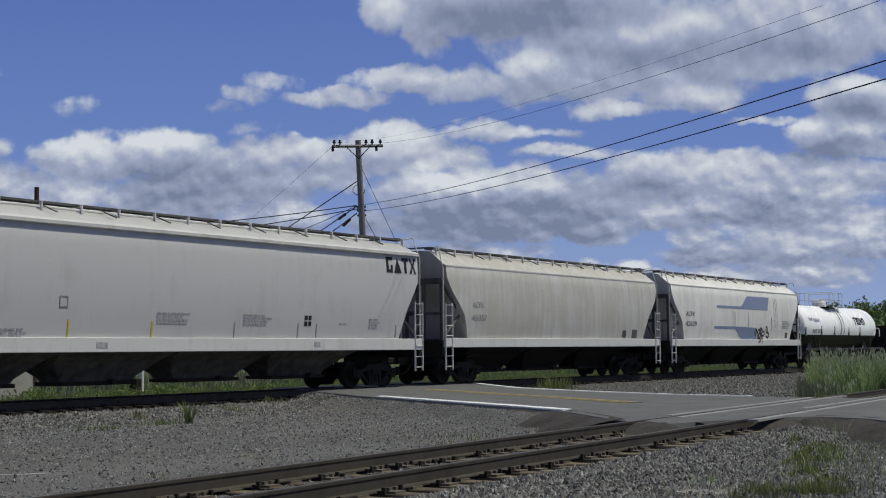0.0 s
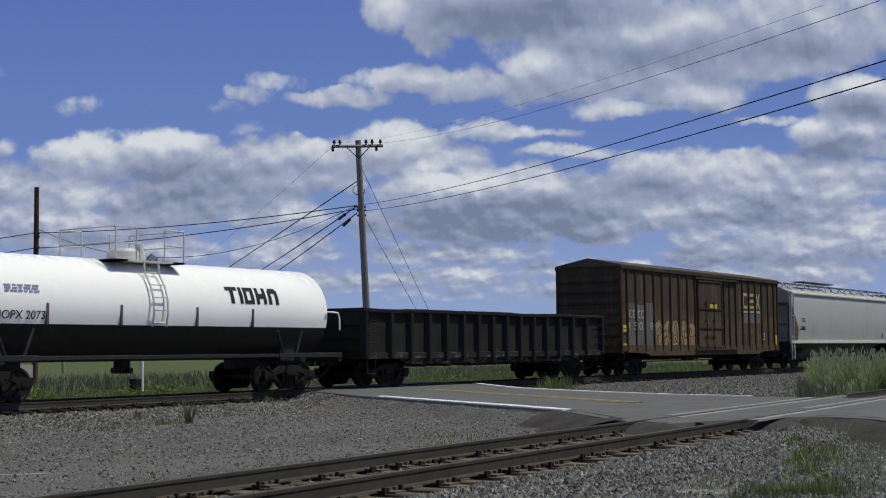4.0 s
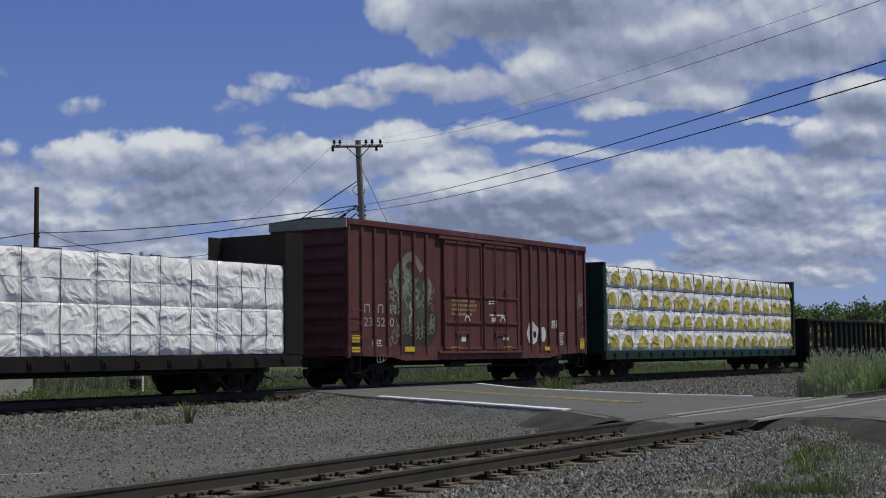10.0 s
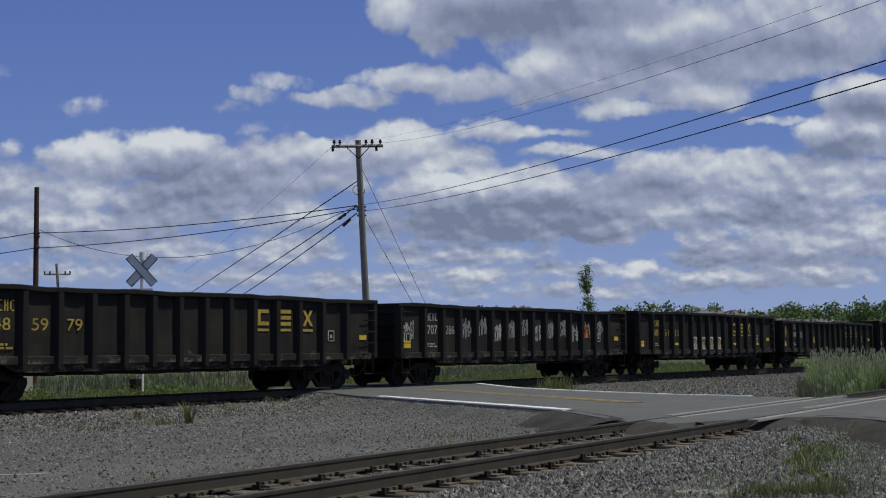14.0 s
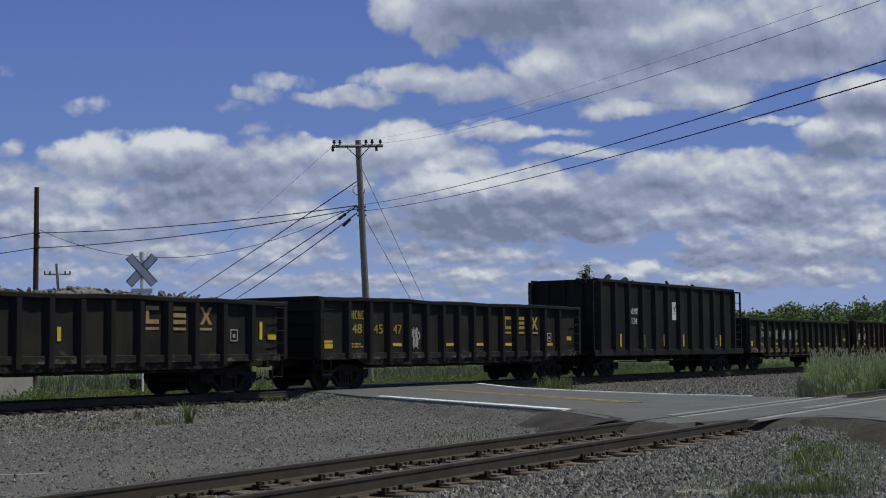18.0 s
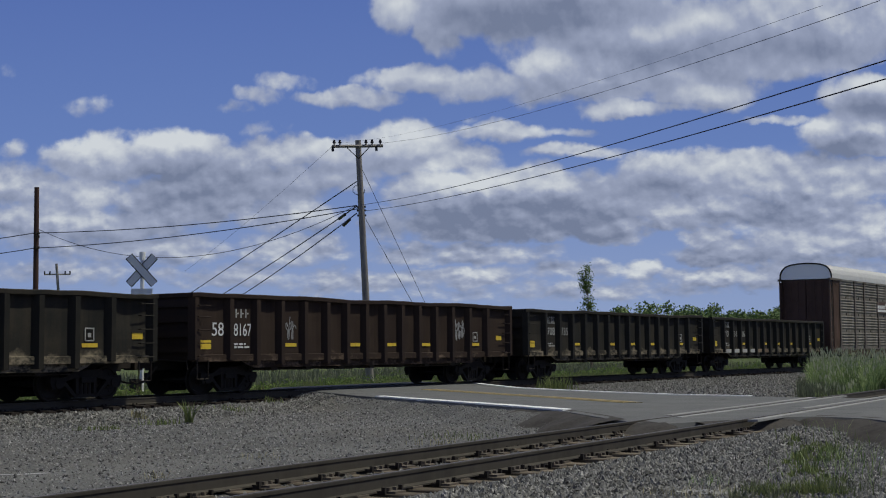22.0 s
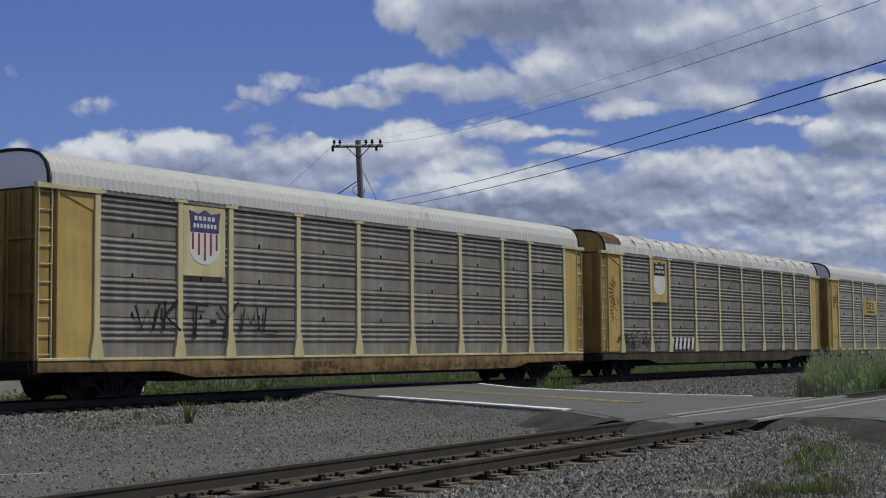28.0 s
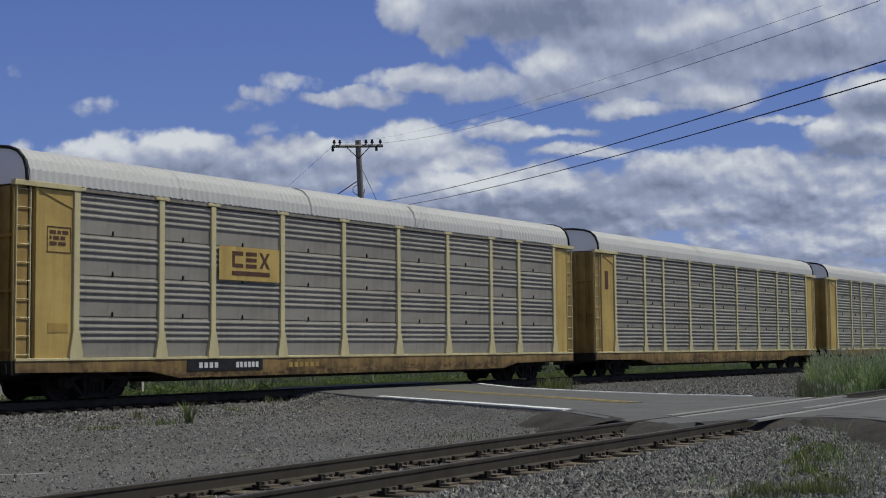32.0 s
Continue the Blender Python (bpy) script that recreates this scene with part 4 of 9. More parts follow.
def track(name, origin, direction, z, lo, hi, tie_lo, tie_hi, label, ties_seen=True, wood="tie"):
    """Rails along x of the thing, sleepers across it."""
    e = thing(name, label, "railway track", kind="structure")
    e.location = (origin.x, origin.y, z)
    e.rotation_euler = (0, 0, math.atan2(direction.y, direction.x))
    for s in (-0.7525, 0.7525):
        m = Mesh().prism([(a + s, b) for a, b in RAIL], "x", lo, hi)
        rail = part("rail", m, "rail_side", e)
        # the running surface, worn bright
        part("rail_head", Mesh().box(lo, hi, s - 0.026, s + 0.026, 0.0005, 0.003), "rail_head", rail, "bright worn running surface")
    rnd = random.Random(4)
    tie = None
    x = tie_lo
    while x < tie_hi:
        if tie is None:
            c = 0.012
            tie = Mesh().bar(-0.115, 0.115, -1.28, 1.28, -0.37, -0.178, c).mesh("sleeper")
            plate = Mesh()
            for s in (-0.7525, 0.7525):
                plate.box(-0.10, 0.10, s - 0.19, s + 0.19, -0.178, -0.158)
                for dy in (-0.085, 0.085):
                    for dx in (-0.06, 0.06):
                        plate.box(dx - 0.014, dx + 0.014, s + dy - 0.02, s + dy + 0.02, -0.158, -0.125)
            plate = plate.mesh("tie_plate", fix=False)
            anchor = Mesh()
            for s in (-0.7525, 0.7525):
                for dx in (-0.17, 0.15):
                    anchor.box(dx, dx + 0.03, s - 0.10, s + 0.10, -0.19, -0.15)
                    anchor.box(dx, dx + 0.03, s + 0.07, s + 0.11, -0.19, -0.115)
                    anchor.box(dx, dx + 0.03, s - 0.11, s - 0.07, -0.19, -0.115)
            anchor = anchor.mesh("rail_anchor", fix=False)
        j = Matrix.Translation((x + rnd.uniform(-0.03, 0.03), rnd.uniform(-0.10, 0.10), rnd.uniform(-0.02, 0.004))) @ Matrix.Rotation(rnd.uniform(-0.025, 0.025), 4, "Z")
        t = part("sleeper", tie, wood, e, at=j)
        part("tie_plate", plate, "tie_plate" if ties_seen else "iron", t)
        if ties_seen:
            part("rail_anchor", anchor, "iron", t)
        x += 0.52
    return e


def crossing_panel(d, w, x0, x1):
    """A pale strip laid along a rail in the roadway."""
    m = Mesh()
    n = 16
    for i in range(n + 1):
        x = x0 + (x1 - x0) * i / n
        for dd, dz in ((d - w / 2, -0.03), (d - w / 2, 0.010), (d + w / 2, 0.010), (d + w / 2, -0.03)):
            p = FG_MID + FG_DIR * (x - FG_MID.x) + FG_NORMAL * dd
            m.v.append((p.x, p.y, road_z(p.x, p.y) + dz))
    for i in range(n):
        a = 4 * i
        m.f += [(a + k, a + k + 1, a + k + 5, a + k + 4) for k in range(3)]
    m.f += [(0, 1, 2, 3), (4 * n + 3, 4 * n + 2, 4 * n + 1, 4 * n)]
    return tagged(part("crossing_panel", m, "panel"), "pale worn strip beside the rail in the roadway", "crossing panel", "crossing panels", "structure")


crossing_panel(0.7525 - 0.22, 0.15, 22.8, 34.6)
crossing_panel(0.7525 + 0.18, 0.15, 23.4, 33.2)
crossing_panel(-0.7525 - 0.20, 0.18, 22.4, 34.0)
crossing_panel(-0.7525 + 0.24, 0.14, 27.0, 35.5)
track("side_track", FG_MID, FG_DIR, FG_Z, -140, 520, -9.0, 13.6, "rusty side track on weathered wooden sleepers in ballast")
track("main_track", Vector((0.0, TRACK_Y)), Vector((1, 0)), 0.0, -480, 620, 14.0, 74.0, "main track on a bed of grey ballast", False, "tie_dark")


# ---- the train ----
MOVERS, WHEELS = [], []


def car(name, label, category, s0, group=""):
    """A car whose left end stands at s0 at 16 s; its parts are drawn from that end, y = 0 on the track's centre."""
    e = thing(name, label, category, (s0 - travelled(0), TRACK_Y, 0), group)
    MOVERS.append((e, s0))
    return e


SHARED = {}


def shared(key, make):
    if key not in SHARED:
        SHARED[key] = make()
    return SHARED[key]


def wheelset_mesh():
    m = Mesh()
    for s in (-1, 1):
        m.lathe([(s * 0.685, 0.445), (s * 0.705, 0.450), (s * 0.715, 0.425), (s * 0.80, 0.418), (s * 0.805, 0.36), (s * 0.775, 0.335), (s * 0.765, 0.16), (s * 0.80, 0.11), (s * 0.82, 0.105)][::s], (0, 0, 0), "y", 28)
    m.tube((0, -0.98, 0), (0, 0.98, 0), 0.075, 10)
    # lugs that show the wheel turning
    for s in (-1, 1):
        for k in range(3):
            a = 2 * math.pi * k / 3
            m.tube((0.25 * math.cos(a), s * 0.77, 0.25 * math.sin(a)), (0.25 * math.cos(a), s * 0.79, 0.25 * math.sin(a)), 0.035, 6)
    return m.mesh("wheelset", smooth=35)


def side_frame_mesh():
    """A cast side frame: top chord, bottom chord, two pedestals and the spring opening."""
    m = Mesh()
    outer = [(0.60, -1.12), (0.58, -0.70), (0.74, -0.38), (0.76, 0.38), (0.58, 0.70), (0.60, 1.12), (0.46, 1.14), (0.30, 1.06), (0.33, 0.74), (0.50, 0.62),
             (0.56, 0.34), (0.56, -0.34), (0.50, -0.62), (0.33, -0.74), (0.30, -1.06), (0.46, -1.14)]
    m.prism(outer, "y", -0.08, 0.08)
    m.prism([(0.52, -0.70), (0.17, -0.34), (0.17, 0.34), (0.52, 0.70), (0.42, 0.74), (0.08, 0.36), (0.08, -0.36), (0.42, -0.74)], "y", -0.07, 0.07)
    for x in (-0.28, 0.28):
        m.box(x - 0.05, x + 0.05, -0.07, 0.07, 0.14, 0.60)
    for x in (-0.13, 0.0, 0.13):
        m.tube((x, 0, 0.16), (x, 0, 0.44), 0.058, 8)
    m.box(-0.22, 0.22, -0.14, 0.10, 0.44, 0.57)
    for x in (-0.889, 0.889):
        m.tube((x, -0.11, 0.42), (x, 0.06, 0.42), 0.115, 12)
        m.box(x - 0.13, x + 0.13, -0.07, 0.07, 0.40, 0.56)
    return m.mesh("side_frame")


def trucks(e, xs):
    """A two-axle truck under the car at each x."""
    wheel, frame_m = shared("wheelset", wheelset_mesh), shared("side_frame", side_frame_mesh)

    def bolster_mesh():
        m = Mesh().bar(-0.22, 0.22, -1.05, 1.05, 0.44, 0.68, 0.03).box(-0.30, 0.30, -0.35, 0.35, 0.60, 0.80)
        for s in (-1, 1):
            m.box(s * 0.46 - 0.05, s * 0.46 + 0.05, -0.70, 0.70, 0.28, 0.40)
            for y in (-0.74, 0.74):
                m.box(s * 0.46 - 0.04, s * 0.46 + 0.01, y - 0.06, y + 0.06, 0.25, 0.58)
        return m.mesh("truck")
    bolster = shared("truck", bolster_mesh)
    for x in xs:
        t = part("truck", bolster, "truck", e, at=pose(x, 0, 0))
        for y in (-1.0, 1.0):
            part("side_frame", frame_m, "truck", t, at=pose(0, y, 0) if y < 0 else pose(0, y, 0, 0, 0, 180))
        for dx in (-0.889, 0.889):
            w = part("wheelset", wheel, "wheel", t, at=pose(dx, 0, 0.42))
            WHEELS.append((w, e, dx))


def coupler_mesh():
    m = Mesh().bar(-0.62, 0.0, -0.09, 0.09, 0.74, 0.92, 0.02)
    m.prism([(-0.62, -0.17), (-0.76, -0.20), (-0.80, -0.05), (-0.73, 0.02), (-0.82, 0.10), (-0.78, 0.19), (-0.62, 0.17)], "z", 0.70, 0.97)
    # air hose
    pts = [(-0.10, -0.35, 0.78), (-0.30, -0.35, 0.60), (-0.50, -0.30, 0.40), (-0.72, -0.22, 0.34), (-0.88, -0.20, 0.42)]
    m.path(pts, 0.028, 6)
    # cut lever
    m.path([(-0.05, -1.42, 0.70), (-0.06, -1.40, 0.92), (-0.08, -0.60, 0.96), (-0.5, -0.20, 0.98)], 0.016, 5)
    return m.mesh("coupler")


def couplers(e, L):
    me = shared("coupler", coupler_mesh)
    part("coupler", me, "iron", e)
    part("coupler", me, "iron", e, at=pose(L, 0, 0, 0, 0, 180))


def ladder_mesh(w, z0, z1, n):
    """A ladder in the plane of the car's side: two stiles and rungs."""
    m = Mesh()
    for x in (0, w):
        m.bar(x - 0.017, x + 0.017, -0.03, 0.03, z0, z1, 0.006)
    for k in range(n):
        z = z0 + 0.12 + (z1 - z0 - 0.2) * k / (n - 1)
        m.tube((0, -0.02, z), (w, -0.02, z), 0.013, 5)
    return m.mesh("ladder")


def ladder(e, x, y, w, z0, z1, n, material, label=""):
    me = ladder_mesh(w, z0, z1, n)
    return part("ladder", me, material, e, label, at=pose(x, y, 0))


def grab_irons(e, xs, zs, y, w, material):
    me = shared(("grab_iron", w, y, material), lambda: Mesh().path([(0, y + 0.05, 0), (0, y - 0.06, 0), (w, y - 0.06, 0), (w, y + 0.05, 0)], 0.014, 5).mesh("grab_iron"))
    for x in xs:
        for z in zs:
            part("grab_iron", me, material, e, at=pose(x, 0, z))


def shell(profile, inset, L, columns, bulge=None):
    """A hull drawn along x: profile of (y, z) from the near foot over the roof to the far foot; inset(z) is how far its ends draw in."""
    m = Mesh()
    n = len(profile)
    for c in range(columns + 1):
        f = c / columns
        for y, z in profile:
            i = inset(z)
            x = i + (L - 2 * i) * f
            m.v.append((x, y, z))
    for c in range(columns):
        for k in range(n - 1):
            a = c * n + k
            m.f.append((a, a + 1, a + n + 1, a + n))
        m.f.append((c * n + n - 1, c * n, c * n + n, c * n + 2 * n - 1))
    m.f.append(tuple(range(n)))
    m.f.append(tuple(range(columns * n + n - 1, columns * n - 1, -1)))
    return m


def rounded_profile(hw, z0, z1, z_eave, top, n=6):
    """Foot at z0, slightly barrelled side to the eave, rounded shoulder, crowned roof."""
    near = []
    for k in range(n + 1):
        f = k / n
        z = z0 + (z_eave - z0) * f
        near.append((-(hw - 0.10 * (2 * f - 1) ** 2), z))
    near += [(-1.47, z_eave + 0.035), (-1.41, z_eave + 0.07), (-0.90, top - 0.08), (-0.48, top - 0.02), (0.0, top)]
    return near + [(-y, z) for y, z in near[-2::-1]]


def covered_hopper(s0, L, label, material, bays, z_sill, z_eave, z_top, dress, cutaway=1.0, sill_h=0.17, sill_mat="white_car", group="covered hoppers"):
    """A covered hopper: barrelled hull with end slopes, side sills, discharge bays, running board, ladders, end platforms."""
    e = car("covered_hopper", label, "hopper car", s0, group)
    hw = 1.60
    slope0 = z_sill

    def inset(z):
        if z > 3.45:
            return 0.22
        if z > 2.35:
            return 0.22 + (3.45 - z) / 1.1 * 0.95 * cutaway
        return 0.22 + 0.95 * cutaway + (2.35 - z) / (2.35 - slope0 + 0.01) * 0.30
    SKIN[e.name] = lambda z: hw - 0.10 * (2 * (z - z_sill) / (z_eave - z_sill) - 1) ** 2 if z >= z_sill else 1.60
    hull = part("hull", shell(rounded_profile(hw, z_sill, z_eave + 0.28, z_eave, z_top), inset, L, 16), material, e, smooth=40)
    # side sills
    for s in (-1, 1):
        m = Mesh().bar(0.05, L - 0.05, min(s * 1.46, s * 1.60), max(s * 1.46, s * 1.60), z_sill - sill_h, z_sill + 0.02, 0.012)
        part("side_sill", m, sill_mat, e)
    for x, d in ((0.0, 1), (L, -1)):
        part("draft_sill", Mesh().bar(*sorted((x - d * 0.02, x + d * 1.9)), -0.22, 0.22, 0.66, 1.05, 0.02), "sill_black", e)
        m = Mesh().box(*sorted((x, x + d * 0.12)), -1.5, 1.5, 0.95, z_sill - 0.05).box(*sorted((x + d * 0.12, x + d * 1.6)), -1.45, 1.45, z_sill - 0.12, z_sill - 0.05)
        part("end_platform", m, "sill_black", e)
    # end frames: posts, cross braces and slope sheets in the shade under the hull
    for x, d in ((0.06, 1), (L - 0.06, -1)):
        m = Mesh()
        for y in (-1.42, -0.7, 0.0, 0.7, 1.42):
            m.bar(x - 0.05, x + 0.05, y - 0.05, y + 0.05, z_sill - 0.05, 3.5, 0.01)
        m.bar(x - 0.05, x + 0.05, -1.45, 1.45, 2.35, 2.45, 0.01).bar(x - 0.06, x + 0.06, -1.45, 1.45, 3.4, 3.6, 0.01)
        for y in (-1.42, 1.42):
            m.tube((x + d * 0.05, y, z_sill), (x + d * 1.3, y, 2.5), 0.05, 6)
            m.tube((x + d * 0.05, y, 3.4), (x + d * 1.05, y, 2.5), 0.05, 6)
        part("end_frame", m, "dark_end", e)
    # discharge bays
    lo = dress.get("bay_from", 2.25)
    hi = L - lo
    w = (hi - lo) / bays
    for k in range(bays):
        a, b = lo + w * k, lo + w * (k + 1)
        c = (a + b) / 2
        m = Mesh()
        top, bot = z_sill - sill_h + 0.01, 0.40
        wt, wb = w / 2 - 0.03, 0.30 * w
        rows = [(wt, 1.28, top), (wt * 0.90, 0.78, top - 0.26), (wb * 1.10, 0.40, bot + 0.16), (wb, 0.34, bot)]
        m.v += [(c + sx * hw, sy * hd, z) for hw, hd, z in rows for sx, sy in ((-1, -1), (1, -1), (1, 1), (-1, 1))]
        m.f += [(4 * r + i, 4 * r + (i + 1) % 4, 4 * r + 4 + (i + 1) % 4, 4 * r + 4 + i) for r in range(3) for i in range(4)] + [(3, 2, 1, 0), (12, 13, 14, 15)]
        # dress["bay"] is a darker tone with the underside shade put into the colour
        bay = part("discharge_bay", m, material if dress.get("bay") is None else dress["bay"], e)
        part("outlet_gate", Mesh().bar(c - 0.30 * w - 0.06, c + 0.30 * w + 0.06, -0.52, 0.52, bot - 0.05, bot + 0.05, 0.02).tube((c, -1.0, bot + 0.05), (c, -0.8, bot + 0.05), 0.07, 8), "iron", bay)
    # running board on brackets
    zr = z_top + dress.get("board", 0.02)
    for i in range(int(L / 1.9)):
        x = 0.9 + 1.9 * i
        part("roof_strap", Mesh().path([(x, -0.92, zr - 0.01), (x + 0.10, -1.06, z_top - 0.07), (x + 0.30, -1.26, z_top - 0.20)], 0.020, 5), "dark_end", e)
    for y in (-0.88, -0.70, 0.70, 0.88):
        part("running_board", Mesh().bar(0.25, L - 0.25, y - 0.085, y + 0.085, zr, zr + 0.06, 0.005), "dark_end", e)
    for x in (0.25, L - 0.55):
        part("cross_walk", Mesh().bar(x, x + 0.3, -0.88, 0.88, zr + 0.061, zr + 0.09, 0.005), "dark_end", e)
    k = int(L / 1.22)
    for i in range(k + 1):
        x = 0.35 + (L - 0.7) * i / k
        for s in (-1, 1):
            br = Mesh().bar(x - 0.025, x + 0.025, min(s * 1.06, s * 0.99), max(s * 1.06, s * 0.99), z_top - 0.22, zr + 0.05, 0.005).tube((x, s * 1.02, zr), (x, s * 0.62, zr), 0.018, 4)
            part("bracket", br, "car_roof", e)
    # hatches along the roof
    m = Mesh()
    m.bar(1.2, L - 1.2, -0.30, 0.30, z_top - 0.02, z_top + 0.07, 0.03)
    part("roof_hatch", m, "car_roof", e)
    # roof seam strip at the eave
    for s in (-1, 1):
        y = s * (hw - 0.10)
        if dress.get("ledge"):
            part("eave_ledge", Mesh().prism([(s * (hw - 0.11), z_eave - 0.10), (s * (hw + 0.005), z_eave - 0.05), (s * (hw + 0.005), z_eave + 0.03), (s * (hw - 0.14), z_eave + 0.10)], "x", 0.22, L - 0.22), "car_roof", e)
            continue
        part("eave_strip", Mesh().bar(0.22, L - 0.22, min(y - 0.012, y + 0.012) - 0.006, max(y - 0.012, y + 0.012) + 0.006, z_eave - 0.03, z_eave + 0.03, 0.004), dress.get("strip", "car_roof"), e)
    # ladders at both ends of both sides
    for x in (0.03, L - 0.47):
        for y, r in ((-1.60, 0), (1.60, 180)):
            ladder(e, x, y, 0.42, 0.50, z_eave - 0.05 if dress.get("tall_ladder", True) else 2.75, 7, "car_roof")
    for x in (0.05, L - 0.05):
        d = 1 if x < 1 else -1
        for y in (-1.5, 1.5):
            part("handrail", Mesh().path([(x, y, z_sill), (x, y, z_eave - 0.1), (x + d * 0.05, y * 0.85, z_top + 0.1), (x + d * 0.3, y * 0.55, zr + 0.02)], 0.022, 5), "car_roof", e)
    trucks(e, (1.95, L - 1.95))
    couplers(e, L)
    # brake gear
    m = Mesh().tube((L * 0.15, -0.7, 1.0), (L * 0.15 + 0.9, -0.7, 1.0), 0.16, 8).tube((0.5, -0.45, 0.95), (L - 0.5, -0.45, 0.95), 0.025, 5)
    part("brake_gear", m, "iron", e)
    return e


SHEET_OF = {"gon_black": "gon_sheet", "gon_green": "gon_sheet_mud", "gon_maroon": "gon_sheet_maroon"}
GON_RIBS = [0.14, 1.5, 2.6, 3.65, 4.7, 5.75, 6.72, 7.68, 8.64, 9.6, 10.58, 11.56, 12.56, 13.65, 14.8]


def bent_chord(L, y0, y1, z, seed):
    """A top chord knocked out of line here and there by the loading bucket."""
    m, n, c = Mesh(), 60, 0.02
    for i in range(n + 1):
        x = L * i / n
        up = 0.05 * noise.noise((x * 0.35, seed, 1.0)) + 0.02 * noise.noise((x * 1.4, seed, 4.0)) if 0 < i < n else 0.0
        for y, h in ((y0 + c, -0.13), (y1 - c, -0.13), (y1, -0.13 + c), (y1, -c), (y1 - c, 0.0), (y0 + c, 0.0), (y0, -c), (y0, -0.13 + c)):
            m.v.append((x, y, z + h + up))
    for i in range(n):
        a = 8 * i
        m.f += [(a + j, a + (j + 1) % 8, a + 8 + (j + 1) % 8, a + 8 + j) for j in range(8)]
    m.f += [tuple(range(7, -1, -1)), tuple(range(8 * n, 8 * n + 8))]
    return m


def gondola(s0, L, z_top, material, label, z_bot=0.72, load=0.0, load_seed=1):
    """An open gondola: sheet sides, ribs, top chord, ribbed ends, floor, scrap."""
    e = car("gondola", label, "gondola car", s0, "gondolas")
    hw = 1.56
    for s in (-1, 1):
        y0, y1 = sorted((s * (hw - 0.16), s * (hw - 0.13)))
        # the sheet dips between the trucks and is dented inward between its ribs
        m, nx, nz = Mesh(), 96, 9
        for back in (0.0, 0.03):
            for i in range(nx + 1):
                x = 0.03 + (L - 0.06) * i / nx
                foot = 0.95 + (z_bot - 0.95) * min(smoothstep(1.9, 2.6, x), 1 - smoothstep(L - 2.6, L - 1.9, x))
                for j in range(nz + 1):
                    z = foot + (z_top - 0.06 - foot) * j / nz
                    rib = min(abs(x - r) for r in GON_RIBS + [L - 0.14])
                    dent = 0.045 * smoothstep(0.1, 0.45, rib) * max(0.0, 0.35 + noise.noise((x * 0.8 + s0, z * 1.3, s * 2.0)))
                    m.v.append((x, s * (hw - 0.13 - dent - back), z))
        w, k = nz + 1, (nx + 1) * (nz + 1)
        for i in range(nx):
            for j in range(nz):
                a = i * w + j
                m.f += [(a, a + 1, a + w + 1, a + w), (k + a, k + a + w, k + a + w + 1, k + a + 1)]
            for a in (i * w, i * w + nz):
                m.f.append((a, a + w, k + a + w, k + a))
        for a in (0, nx * w):
            m.f += [(a + j, a + j + 1, k + a + j + 1, k + a + j) for j in range(nz)]
        part("side_sheet", m, SHEET_OF[material], e)
        a, b = sorted((s * (hw + 0.0), s * (hw - 0.16)))
        part("top_chord", bent_chord(L, a, b, z_top, s0 + s), material, e)
        part("bottom_chord", Mesh().bar(0.04, L - 0.04, *sorted((s * (hw - 0.06), s * (hw - 0.12))), 0.90, 1.10, 0.015), SHEET_OF[material], e)

        def rib_mesh():
            r = Mesh()
            r.prism([(-0.19, 0.0), (-0.075, -0.165), (0.075, -0.165), (0.19, 0.0)], "z", 0.0, 1.0)
            return r.mesh("rib")
        rib = shared("rib", rib_mesh)
        for x in GON_RIBS + [L - 0.14]:
            zb = 0.80 if 2.4 < x < L - 2.4 else 0.95
            zt = z_top - 0.13
            mt = Matrix.Translation((x, s * (hw - 0.14), zb)) @ Matrix.Rotation(0 if s < 0 else math.pi, 4, "Z") @ Matrix.Diagonal((1, 1, zt - zb, 1))
            key = ("rib", material)
            me = shared(key, lambda: rib.copy())
            part("rib", me, material, e, at=mt)
    for x0, x1, d in ((0.03, 0.07, -1), (L - 0.07, L - 0.03, 1)):
        m = Mesh().box(x0, x1, -hw + 0.12, hw - 0.12, 0.95, z_top - 0.02)
        for z in (1.25, 1.65, 2.05, 2.45):
            if z < z_top - 0.2:
                m.prism([(-hw + 0.15, z - 0.09), (hw - 0.15, z - 0.09), (hw - 0.15, z + 0.09), (-hw + 0.15, z + 0.09)], "x", min(x0, x0 + d * 0.07), max(x1, x1 + d * 0.07))
        m.bar(x0 - 0.05, x1 + 0.05, -hw + 0.1, hw - 0.1, z_top - 0.13, z_top, 0.02)
        part("end_wall", m, material, e)
    part("floor", Mesh().box(0.07, L - 0.07, -hw + 0.12, hw - 0.12, 1.03, 1.08), "sill_black", e)
    part("centre_sill", Mesh().bar(-0.02, L + 0.02, -0.18, 0.18, 0.68, 1.03, 0.02), "sill_black", e)
    m = Mesh()
    for k in range(7):
        x = 3.6 + (L - 7.2) * k / 6
        m.prism([(1.03, x - 0.30), (0.66, x - 0.14), (0.62, x + 0.10), (1.03, x + 0.26)], "y", -hw + 0.25, hw - 0.25)
    m.tube((L * 0.42, -0.85, 0.78), (L * 0.42 + 0.95, -0.85, 0.78), 0.17, 8).tube((L * 0.36, -0.6, 0.72), (L * 0.62, -0.6, 0.72), 0.022, 5)
    m.tube((2.6, -1.2, 0.66), (L - 2.6, -1.2, 0.66), 0.02, 5)
    for x in (2.7, L * 0.3, L * 0.5, L * 0.7, L - 2.7):
        m.box(x - 0.02, x + 0.02, -1.22, -1.18, 0.64, 0.95)
    part("brake_gear", m, "iron", e)
    grab_irons(e, (0.16, L - 0.66), (1.05, 1.4, 1.75, 2.1, 2.4), -hw, 0.45, material)
